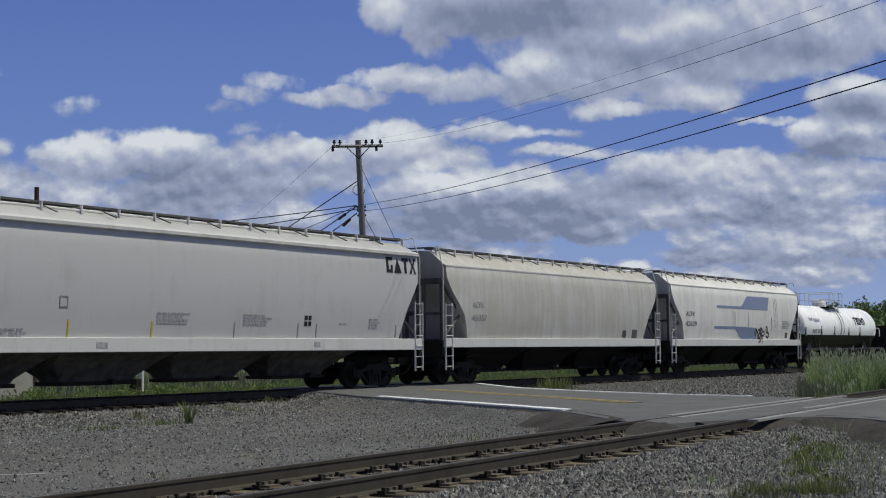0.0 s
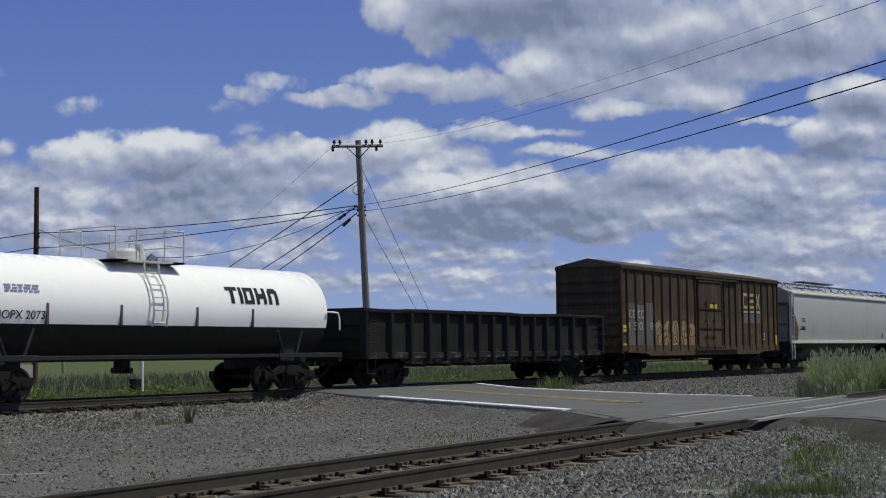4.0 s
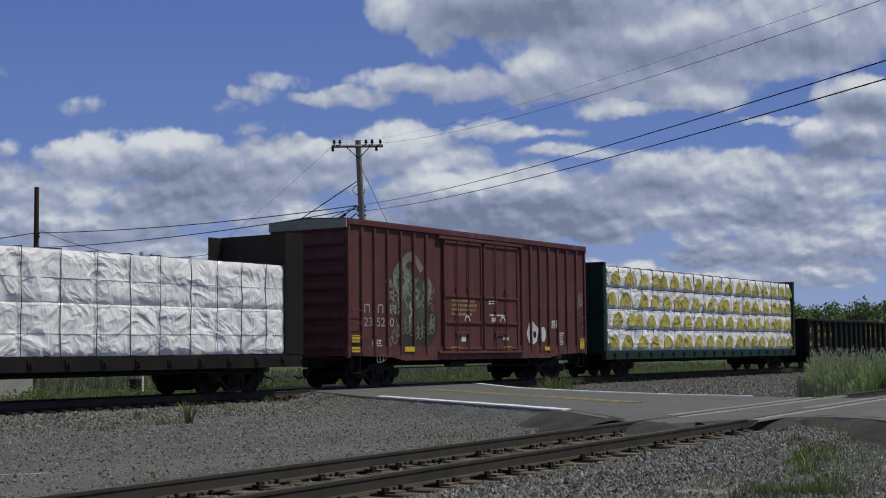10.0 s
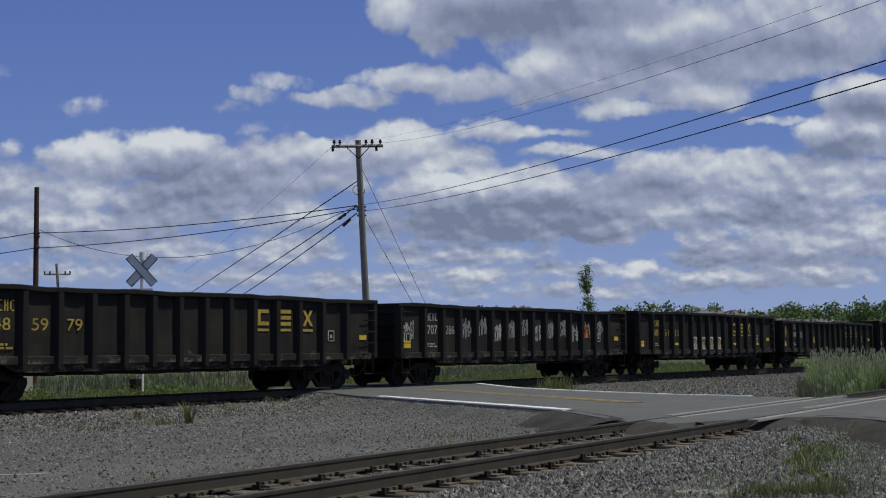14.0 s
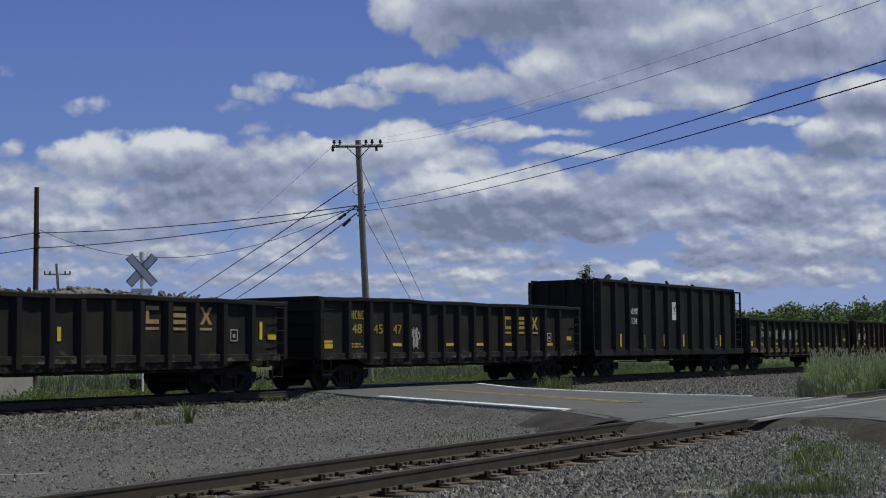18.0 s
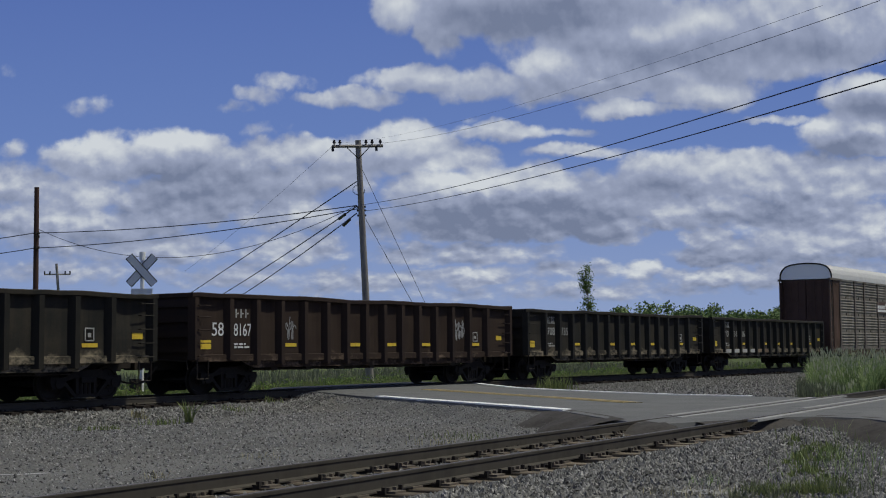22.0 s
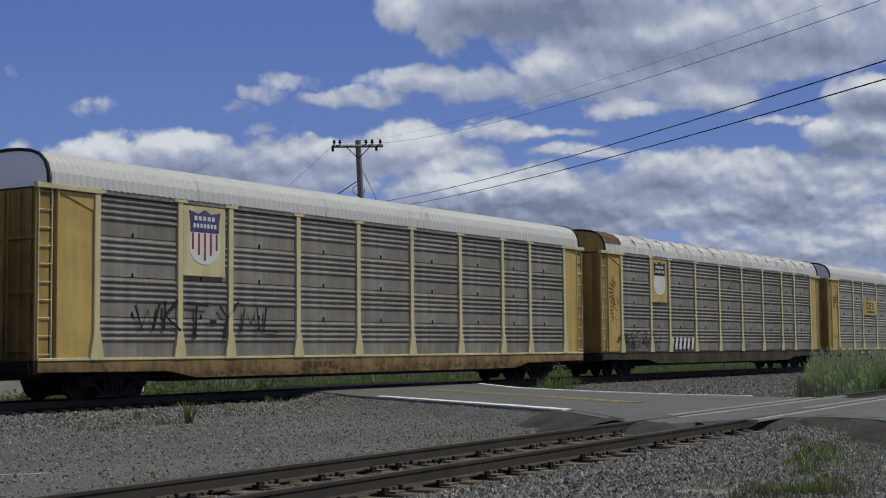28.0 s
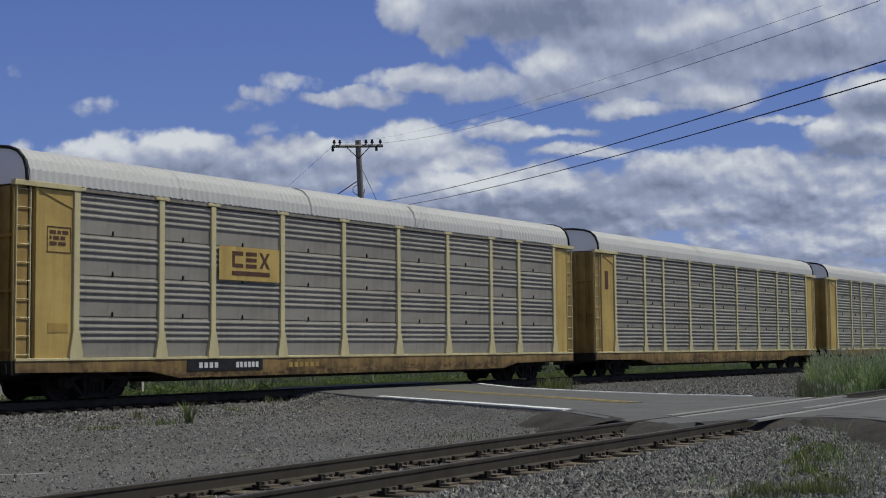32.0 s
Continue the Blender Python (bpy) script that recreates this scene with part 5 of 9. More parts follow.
    for x in (0.2, L - 0.65):
        part("step", Mesh().path([(x, -hw + 0.03, 0.95), (x, -hw + 0.03, 0.45), (x + 0.42, -hw + 0.03, 0.45), (x + 0.42, -hw + 0.03, 0.95)], 0.02, 5), "iron", e)
    if load:
        rnd = random.Random(load_seed)
        heap = Mesh()

        def pile(x):
            """Uneven heights along the heap; the fullest car is heaped at one end."""
            lump = 0.80 + 0.35 * noise.noise((x * 0.45, load_seed, 2.0))
            return lump * (0.25 + 0.75 * smoothstep(7.5, 11.0, x)) if load > 0.7 else lump

        n = 26
        for i in range(n + 1):
            for j in range(9):
                x = 0.4 + (L - 0.8) * i / n
                y = -1.40 + 2.8 * j / 8
                edge = min(1, min(i, n - i) / 4) * (1 - (abs(j - 4) / 4) ** 2 * 0.5) * pile(x)
                heap.v.append((x, y, z_top - 0.42 + load * edge + rnd.uniform(-0.06, 0.06)))
        for i in range(n):
            for j in range(8):
                a = i * 9 + j
                heap.f.append((a, a + 9, a + 10, a + 1))
        part("scrap_heap", heap, "scrap", e, "heap of rusty scrap metal")
        bits = Mesh()
        for _ in range(420):
            x, y = rnd.uniform(0.6, L - 0.6), rnd.uniform(-1.3, 1.3)
            fx = min(1, min(x, L - x) / 2.6)
            z = z_top - 0.42 + load * fx * (1 - (y / 1.4) ** 2 * 0.5) * pile(x) + rnd.uniform(0, 0.05)
            d = Vector((rnd.gauss(0, 1), rnd.gauss(0, 1), rnd.gauss(0, 0.35))).normalized() * rnd.uniform(0.05, 0.20)
            bits.tube((x, y, z), (x + d.x, y + d.y, z + d.z), rnd.uniform(0.02, 0.06), 4)
        ob = part("scrap_pieces", bits, "scrap", e)
        ob["kind"] = "stuff"
    trucks(e, (1.95, L - 1.95))
    couplers(e, L)
    return e


def boxcar(s0, L, z_eave, z_peak, z_bot, label, side, ribm, roofm, ribs, door, double):
    """A boxcar: ribbed sides, sliding doors with rods, corrugated ends, ridged roof."""
    e = car("boxcar", label, "boxcar", s0, "boxcars")
    hw = 1.55
    m = Mesh()
    m.prism([(-hw + 0.05, 1.0), (hw - 0.05, 1.0), (hw - 0.05, z_eave), (-hw + 0.05, z_eave)], "x", 0.06, L - 0.06)
    part("body", m, side, e)
    for s in (-1, 1):
        a, b = sorted((s * (hw - 0.06), s * (hw - 0.01)))
        poly = [(1.02, 0.04), (0.95, 2.4), (z_bot, 3.0), (z_bot, L - 3.0), (0.95, L - 2.4), (1.02, L - 0.04), (1.30, L - 0.04), (1.30, 0.04)]
        part("side_sill", Mesh().prism(poly, "y", a, b), side, e)
        part("top_plate", Mesh().bar(0.02, L - 0.02, *sorted((s * (hw - 0.05), s * (hw + 0.03))), z_eave - 0.16, z_eave, 0.015), roofm if double else ribm, e)

    def rib_mesh():
        return Mesh().prism([(-0.065, 0.0), (-0.04, -0.07), (0.04, -0.07), (0.065, 0.0)], "z", 0.0, 1.0).mesh("rib")
    for s in (-1, 1):
        for x in ribs:
            mt = Matrix.Translation((x, s * (hw - 0.05), 1.05)) @ Matrix.Rotation(0 if s < 0 else math.pi, 4, "Z") @ Matrix.Diagonal((1, 1, z_eave - 0.2 - 1.05, 1))
            part("rib", shared(("boxrib", ribm), rib_mesh), ribm, e, at=mt)
        for x in (0.03, L - 0.15):
            part("corner_post", Mesh().bar(x, x + 0.12, *sorted((s * (hw - 0.10), s * (hw + 0.01))), 0.95, z_eave - 0.1, 0.012), ribm, e)
    # doors on the near side and the far side
    for s in (-1, 1):
        for k, (a, b) in enumerate(door):
            y = s * (hw - 0.05)
            m = Mesh().bar(a, b, *sorted((y, y + s * 0.07)), 1.12, z_eave - 0.30, 0.015)
            d = part("door", m, side, e, "sliding door with rods and lifting bars")
            fr = Mesh()
            y0, y1 = sorted((y + s * 0.06, y + s * 0.11))
            for z in (1.16, 2.05, 2.95, z_eave - 0.42):
                fr.bar(a + 0.03, b - 0.03, y0, y1, z, z + 0.09, 0.01)
            for x in (a + 0.02, b - 0.10):
                fr.bar(x, x + 0.08, y0, y1, 1.12, z_eave - 0.3, 0.01)
            part("door_frame", fr, ribm, d)
            rods = Mesh()
            yy = y + s * 0.13
            for x in (a + 0.32 * (b - a), a + 0.62 * (b - a)):
                rods.tube((x, yy, 1.1), (x, yy, z_eave - 0.3 if s < 0 and double else 3.4), 0.022, 6)
                for z in (1.6, 2.4, 3.2):
                    rods.box(x - 0.05, x + 0.05, *sorted((yy - 0.02, yy + 0.05)), z, z + 0.10)
            rods.tube((a + 0.3 * (b - a), yy, 1.75), (a + 0.64 * (b - a), yy, 1.75), 0.02, 5)
            part("lock_rod", rods, ribm, d)
        a, b = door[0][0] - 0.3, door[-1][1] + (1.9 if not double else 0.3)
        for za, zb in ((1.04, 1.12), (z_eave - 0.30, z_eave - 0.20)):
            part("door_track", Mesh().bar(a, b, *sorted((s * (hw - 0.02), s * (hw + 0.08))), za, zb, 0.01), ribm, e)
    # corrugated ends
    for x, d in ((0.06, -1), (L - 0.06, 1)):
        m = Mesh()
        z = 1.15
        while z < z_eave - 0.35:
            prof = [(x, z), (x + d * 0.075, z + 0.10), (x + d * 0.075, z + 0.18), (x, z + 0.30)]
            for y0, y1 in ((-hw + 0.14, hw - 0.14),):
                m.prism([(zz, xx) for xx, zz in prof], "y", y0, y1)
            z += 0.46
        part("end_corrugation", m, side, e)
    # roof with a shallow ridge and cross seams
    m = Mesh().prism([(-hw - 0.02, z_eave - 0.03), (hw + 0.02, z_eave - 0.03), (hw + 0.02, z_eave + 0.03), (0, z_peak), (-hw - 0.02, z_eave + 0.03)], "x", 0.0, L)
    part("roof", m, roofm, e)
    m = Mesh()
    k = int(L / 0.95)
    for i in range(1, k):
        x = L * i / k
        m.add([(x - 0.03, -hw, z_eave + 0.03), (x + 0.03, -hw, z_eave + 0.03), (x + 0.03, 0, z_peak + 0.03), (x - 0.03, 0, z_peak + 0.03), (x - 0.03, hw, z_eave + 0.03), (x + 0.03, hw, z_eave + 0.03)],
              [(0, 1, 2, 3), (3, 2, 5, 4)])
    part("roof_seam", m, roofm, e)
    if double:
        for x, d in ((0.0, -1), (L, 1)):
            part("roof_end", Mesh().prism([(-hw, z_eave - 0.26), (hw, z_eave - 0.26), (hw, z_eave), (0, z_peak - 0.05), (-hw, z_eave)], "x", *sorted((x + d * 0.005, x + d * 0.05))), "galvanised", e, "pale grey end fascia under the roof")
    part("centre_sill", Mesh().bar(-0.05, L + 0.05, -0.2, 0.2, 0.66, 1.0, 0.02), "sill_black", e)
    m = Mesh()
    for i in range(6):
        x = 3.4 + (L - 6.8) * i / 5
        m.box(x - 0.06, x + 0.06, -hw + 0.2, hw - 0.2, 0.78, 1.0)
    m.tube((L * 0.42, -0.85, 0.75), (L * 0.42 + 0.95, -0.85, 0.75), 0.17, 8).tube((2.8, -1.2, 0.60), (L - 2.8, -1.2, 0.60), 0.02, 5)
    part("brake_gear", m, "iron", e)
    grab_irons(e, (0.22, L - 0.70), (1.2, 1.6, 2.0, 2.4), -hw, 0.45, ribm)
    m = Mesh()
    for x in (0.25, L - 0.7):
        m.path([(x, -hw + 0.03, 1.0), (x, -hw + 0.03, 0.48), (x + 0.42, -hw + 0.03, 0.48), (x + 0.42, -hw + 0.03, 1.0)], 0.02, 5)
    part("step", m, "iron", e)
    trucks(e, (2.2, L - 2.2))
    couplers(e, L)
    return e


def centerbeam(s0, L, z_blk, material, label, z_beam=None):
    """A bulkhead flat car with a centre beam."""
    e = car("centerbeam_flatcar", label, "flat car", s0, "centerbeam flat cars")
    hw = 1.50
    z_beam = z_beam or z_blk
    for s in (-1, 1):
        a, b = sorted((s * hw, s * (hw - 0.18)))
        part("side_sill", Mesh().prism([(0.72, 0.0), (0.72, L), (1.08, L), (1.08, 0.0)], "y", a, b), material, e)
    part("deck", Mesh().box(0.0, L, -hw + 0.18, hw - 0.18, 0.98, 1.06), material, e)
    part("centre_sill", Mesh().bar(-0.05, L + 0.05, -0.25, 0.25, 0.55, 0.98, 0.03), "sill_black", e)
    for x0, x1, d in ((0.0, 0.16, -1), (L - 0.16, L, 1)):
        m = Mesh().box(x0, x1, -hw + 0.02, hw - 0.02, 1.06, z_blk)
        part("bulkhead", m, material, e)
        fr = Mesh()
        o0, o1 = (x0 - 0.10, x0) if d < 0 else (x1, x1 + 0.10)
        for y in (-hw + 0.02, -0.75, -0.08, 0.59, hw - 0.18):
            fr.bar(o0, o1, y, y + 0.16, 1.06, z_blk, 0.015)
        fr.bar(o0, o1, -hw + 0.02, hw - 0.02, z_blk - 0.14, z_blk, 0.015).bar(o0, o1, -hw + 0.02, hw - 0.02, 2.6, 2.72, 0.015)
        # side gusset of the bulkhead
        for s in (-1, 1):
            y0, y1 = sorted((s * hw, s * (hw - 0.05)))
            i0, i1 = (x0 - 0.1, x0 + 0.72) if d < 0 else (x1 - 0.72, x1 + 0.1)
            if material == "beam_brown":
                fr.box(i0, i1, y0, y1, 1.06, z_blk - 0.02)
        part("bulkhead_frame", fr, material, e)
    part("centre_beam", Mesh().bar(0.26, L - 0.26, -0.05, 0.05, z_beam - 0.35, z_beam - 0.02, 0.01), material, e)
    k = 14
    stud = Mesh().bar(-0.06, 0.06, -0.045, 0.045, 1.06, z_beam - 0.36, 0.01).mesh("stud")
    for i in range(k + 1):
        part("stud", stud, material, e, at=pose(0.9 + (L - 1.8) * i / k, 0, 0))
    winch = Mesh().tube((0, -hw + 0.02, 0.92), (0, -hw - 0.08, 0.92), 0.055, 7).box(-0.09, 0.09, -hw - 0.03, -hw + 0.01, 0.82, 1.0).mesh("winch")
    for i in range(19):
        part("winch", winch, "sill_black", e, at=pose(0.8 + (L - 1.6) * i / 18, 0, 0))
    m = Mesh().tube((2.6, -1.1, 0.62), (L - 2.6, -1.1, 0.62), 0.02, 5).tube((L * 0.4, -0.8, 0.70), (L * 0.4 + 0.9, -0.8, 0.70), 0.16, 8)
    for i in range(10):
        x = 3.0 + (L - 6) * i / 9
        m.box(x - 0.03, x + 0.03, -1.12, -1.08, 0.6, 0.98).box(x - 0.05, x + 0.05, -hw + 0.2, hw - 0.2, 0.75, 0.98)
    part("brake_gear", m, "iron", e)
    trucks(e, (2.3, L - 2.3))
    couplers(e, L)
    return e


def tank_car(s0, L):
    """A tank car: white above, black below, platform with rails over the dome."""
    e = car("tank_car", "white and black tank car with a railed platform on top", "tank car", s0)
    r, zc, x0, x1 = 1.33, 2.27, 0.60, L - 0.60
    SKIN[e.name] = lambda z: math.sqrt(max(0.2, (r + 0.006) ** 2 - (z - zc) ** 2))
    m = Mesh()
    n = 40
    head = [(0.0, 0.0), (0.03, 0.45), (0.09, 0.80), (0.16, 1.03), (0.24, 1.19), (0.32, 1.285), (0.38, 1.33)]
    rings = [(x0 + a - 0.45, b) for a, b in head[1:]] + [(x0 + (x1 - x0) * k / 8, r) for k in range(1, 8)] + [(x1 - a + 0.45, b) for a, b in head[:0:-1]]

    def half(sel, mat, name):
        mm = Mesh()
        for x, rr in rings:
            for i in range(n):
                a = 2 * math.pi * i / n
                mm.v.append((x, rr * math.cos(a), zc + rr * math.sin(a)))
        for j in range(len(rings) - 1):
            for i in range(n):
                mid = math.sin(2 * math.pi * (i + 0.5) / n)
                if sel(mid):
                    mm.f.append((j * n + i, j * n + (i + 1) % n, (j + 1) * n + (i + 1) % n, (j + 1) * n + i))
        for j in (0, len(rings) - 1):
            ring = [j * n + i for i in range(n) if sel(math.sin(2 * math.pi * (i + 0.5) / n))]
            mm.f.append(tuple(ring + [ring[-1] - ring[-1] % n + (ring[-1] % n + 1) % n]))
        return part(name, mm, mat, e, smooth=40)
    half(lambda s: s > -0.32, "tank_white", "upper_shell")
    half(lambda s: s <= -0.32, "tank_black", "lower_shell")
    # underframe stubs and saddles
    m = Mesh()
    for a, b in ((0.0, 3.4), (L - 3.4, L)):
        m.bar(a, b, -0.22, 0.22, 0.68, 1.05, 0.02)
    for x in (2.0, L - 2.0):
        m.box(x - 0.3, x + 0.3, -1.0, 1.0, 0.9, 1.55)
    for x in (0.0, L - 0.14):
        m.box(x, x + 0.14, -1.45, 1.45, 0.86, 1.10)
    for a, b in ((0.0, 2.9), (L - 2.9, L)):
        for y in (-1.48, 1.40):
            m.bar(a, b, y, y + 0.08, 0.98, 1.12, 0.01)
    part("underframe", m, "tank_black", e)
    part("side_rail", Mesh().bar(2.9, L - 2.9, -1.46, -1.40, 1.00, 1.10, 0.01), "tank_black", e)
    for x in (2.3, L - 2.3):
        for d in (-1, 1):
            part("saddle_brace", Mesh().tube((x + d * 0.25, -1.35, 1.05), (x + d * 0.55, -1.33, 1.75), 0.045, 6), "tank_black", e)
    # side handrail bent round the ends
    for a, b in ((0.0, 0.42), (L - 0.0, L - 0.62)):
        q = b if a == 0 else a
        part("handrail", Mesh().path([(a if a == 0 else b, -1.38, 2.33), ((a + b) / 2, -1.40, 2.33), (q - 0.05 if a == 0 else q - 0.1, -1.40, 2.31), (q if a == 0 else q - 0.02, -1.40, 2.15), (q if a == 0 else q - 0.02, -1.40, 1.80)], 0.028, 6), "tank_white", e)
    # platform, dome cover, rails and ladder at the middle
    c = 6.9
    zt = 3.52
    m = Mesh().box(c - 1.25, c + 1.25, -1.05, -0.45, zt - 0.02, zt + 0.03).box(c - 1.25, c + 1.25, 0.45, 1.05, zt - 0.02, zt + 0.03)
    m.box(c - 1.25, c - 0.8, -1.05, 1.05, zt - 0.02, zt + 0.03).box(c + 0.8, c + 1.25, -1.05, 1.05, zt - 0.02, zt + 0.03)
    part("platform", m, "white_car", e)
    part("manway", Mesh().lathe([(zt - 0.1, 0.42), (zt + 0.30, 0.42), (zt + 0.38, 0.36), (zt + 0.38, 0.02)], (c, 0, 0), "z", 20).tube((c + 0.7, 0.1, zt - 0.05), (c + 0.7, 0.1, zt + 0.55), 0.12, 10), "white_car", e, smooth=30)
    for d in (-1, 1):
        x0_, x1_ = c + d * 0.5, c + d * 1.22
        for y in (-1.03, 1.03):
            for x in (x0_, x1_):
                part("rail_post", Mesh().tube((x, y, zt), (x, y, zt + 0.86), 0.022, 5), "white_car", e)
        for z in (zt + 0.45, zt + 0.86):
            part("platform_rail", Mesh().path([(x0_, -1.03, z), (x1_, -1.03, z), (x1_, 1.03, z), (x0_, 1.03, z)], 0.02, 5), "white_car", e)
    m = Mesh()
    for x in (c - 0.25, c + 0.25):
        pts = [(x, -1.05, zt + 0.02)] + [(x, -(r + 0.10) * math.sin(radians(a)), zc + (r + 0.10) * math.cos(radians(a))) for a in (50, 65, 80, 95, 108)]
        m.path(pts, 0.028, 5)
    for z in np.arange(1.92, 3.3, 0.33):
        y = -math.sqrt(max(0.2, (r + 0.1) ** 2 - (z - zc) ** 2))
        m.tube((c - 0.25, y, z), (c + 0.25, y, z), 0.018, 5)
    part("ladder", m, "white_car", e)
    # bottom outlet
    part("bottom_outlet", Mesh().tube((c, 0, 0.62), (c, 0, 1.2), 0.22, 10).tube((c, -0.35, 0.7), (c, 0.35, 0.7), 0.08, 8), "iron", e)
    m = Mesh()
    for x in (0.55, 3.27, 5.62, 8.34, 10.56):
        m.box(x - 0.03, x + 0.03, -r - 0.02, -r + 0.08, 1.86, 2.36)
    part("stain_streak", m, "dark_end", e)
    trucks(e, (1.95, L - 1.95))
    couplers(e, L)
    return e


def ore_hopper(s0, L):
    """A tall black open hopper with end platforms and ladders."""
    e = car("open_hopper", "tall black ribbed open hopper car", "hopper car", s0)
    hw, zt = 1.57, 4.02
    a, b = 0.42, L - 1.15
    for s in (-1, 1):
        y0, y1 = sorted((s * (hw - 0.10), s * (hw - 0.08)))
        part("side_sheet", Mesh().prism([(1.05, a), (1.05, b), (zt, b), (zt, a)], "y", y0, y1), "hopper_black", e)
        part("top_chord", Mesh().bar(a - 0.05, b + 0.05, *sorted((s * hw, s * (hw - 0.16))), zt - 0.14, zt, 0.02), "hopper_black", e)
        part("bottom_chord", Mesh().bar(0.02, L - 0.02, *sorted((s * hw, s * (hw - 0.14))), 0.86, 1.12, 0.02), "hopper_black", e)
        for k in range(12):
            x = a + 0.09 + (b - a - 0.18) * k / 11
            mt = Matrix.Translation((x, s * (hw - 0.09), 1.1)) @ Matrix.Rotation(0 if s < 0 else math.pi, 4, "Z") @ Matrix.Diagonal((1, 1.05, zt - 1.24, 1))
            part("rib", shared(("rib", "hopper_black"), lambda: SHARED["rib"].copy()), "hopper_black", e, at=mt)
    for x, d in ((a, -1), (b, 1)):
        m = Mesh().box(min(x, x - d * 0.05), max(x, x - d * 0.05), -hw + 0.1, hw - 0.1, 1.05, zt - 0.02)
        for y in (-0.8, 0.0, 0.8):
            m.box(min(x, x + d * 0.08), max(x, x + d * 0.08), y - 0.07, y + 0.07, 1.05, zt - 0.1)
        part("end_wall", m, "hopper_black", e)
        out = 0.34 if d < 0 else 1.05
        xe = x + d * out
        for y in (-hw + 0.1, hw - 0.1):
            m = Mesh()
            m.bar(min(xe - 0.04, xe + 0.04), max(xe - 0.04, xe + 0.04), y - 0.04, y + 0.04, 0.9, zt - 0.1, 0.008)
            m.bar(min(x, xe), max(x, xe), y - 0.04, y + 0.04, zt - 0.18, zt - 0.10, 0.008)
            for z in np.arange(1.2, zt - 0.3, 0.36):
                m.tube((x, y, z), (xe, y, z), 0.016, 5)
            part("end_ladder", m, "hopper_black", e)
        part("end_platform", Mesh().box(min(x, x + d * (out + 0.06)), max(x, x + d * (out + 0.06)), -1.4, 1.4, 0.98, 1.05), "sill_black", e)
    part("floor", Mesh().box(a, b, -hw + 0.1, hw - 0.1, 1.2, 1.26), "sill_black", e)
    rnd = random.Random(12)
    m = Mesh()
    for _ in range(150):
        x, y = rnd.uniform(a + 0.3, b - 0.3), rnd.uniform(-1.3, 1.3)
        d = Vector((rnd.gauss(0, 1), rnd.gauss(0, 1), rnd.gauss(0, 0.4))).normalized() * rnd.uniform(0.15, 0.5)
        z = zt - 0.14 + rnd.uniform(-0.1, 0.10)
        m.tube((x, y, z), (x + d.x, y + d.y, z + d.z), rnd.uniform(0.05, 0.14), 5)
    ob = part("scrap_pieces", m, "hopper_black", e)
    ob["kind"] = "stuff"
    part("load_bed", Mesh().box(a + 0.1, b - 0.1, -1.4, 1.4, zt - 0.4, zt - 0.12), "hopper_black", e)
    part("centre_sill", Mesh().bar(-0.02, L + 0.02, -0.2, 0.2, 0.66, 1.05, 0.02), "sill_black", e)
    m = Mesh().tube((5.5, -0.9, 0.72), (6.5, -0.9, 0.72), 0.17, 8).tube((2.8, -1.2, 0.62), (L - 2.8, -1.2, 0.62), 0.02, 5)
    for x in (4.2, 6.0, 7.8, 9.6, 11.4):
        m.box(x - 0.06, x + 0.06, -hw + 0.2, hw - 0.2, 0.72, 1.05)
    part("brake_gear", m, "iron", e)
    trucks(e, (1.95, L - 1.95))
    couplers(e, L)
    return e


RACK_POSTS = [1.88, 4.72, 6.65, 9.52, 12.40, 15.27, 18.15, 20.95, 22.90, 25.55]
ROOF_ARCH = [(-1.56, 5.16), (-1.53, 5.45), (-1.42, 5.70), (-1.22, 5.88), (-0.90, 5.99), (-0.45, 6.05), (0.0, 6.07)]
ROOF_ARCH += [(-y, z) for y, z in ROOF_ARCH[-2::-1]]


def rack_panel_mesh(w, h, ridges, plain_part):
    """A pressed screen panel: a flat sheet with rolled ridges across it, w wide and h high, standing at y = 0."""
    pts = [(0.02, 0.0), (0.0, 0.0)]
    z = h * plain_part
    pts.append((0.0, z))
    step = (h - z - 0.03) / ridges
    for _ in range(ridges):
        pts += [(0.0, z + step * 0.28), (-0.025, z + step * 0.42), (-0.036, z + step * 0.60), (-0.025, z + step * 0.80), (0.0, z + step * 0.96)]
        z += step
    pts += [(0.0, h), (0.02, h)]
    return Mesh().prism(pts, "x", 0.0, w).mesh("screen_panel", smooth=60)


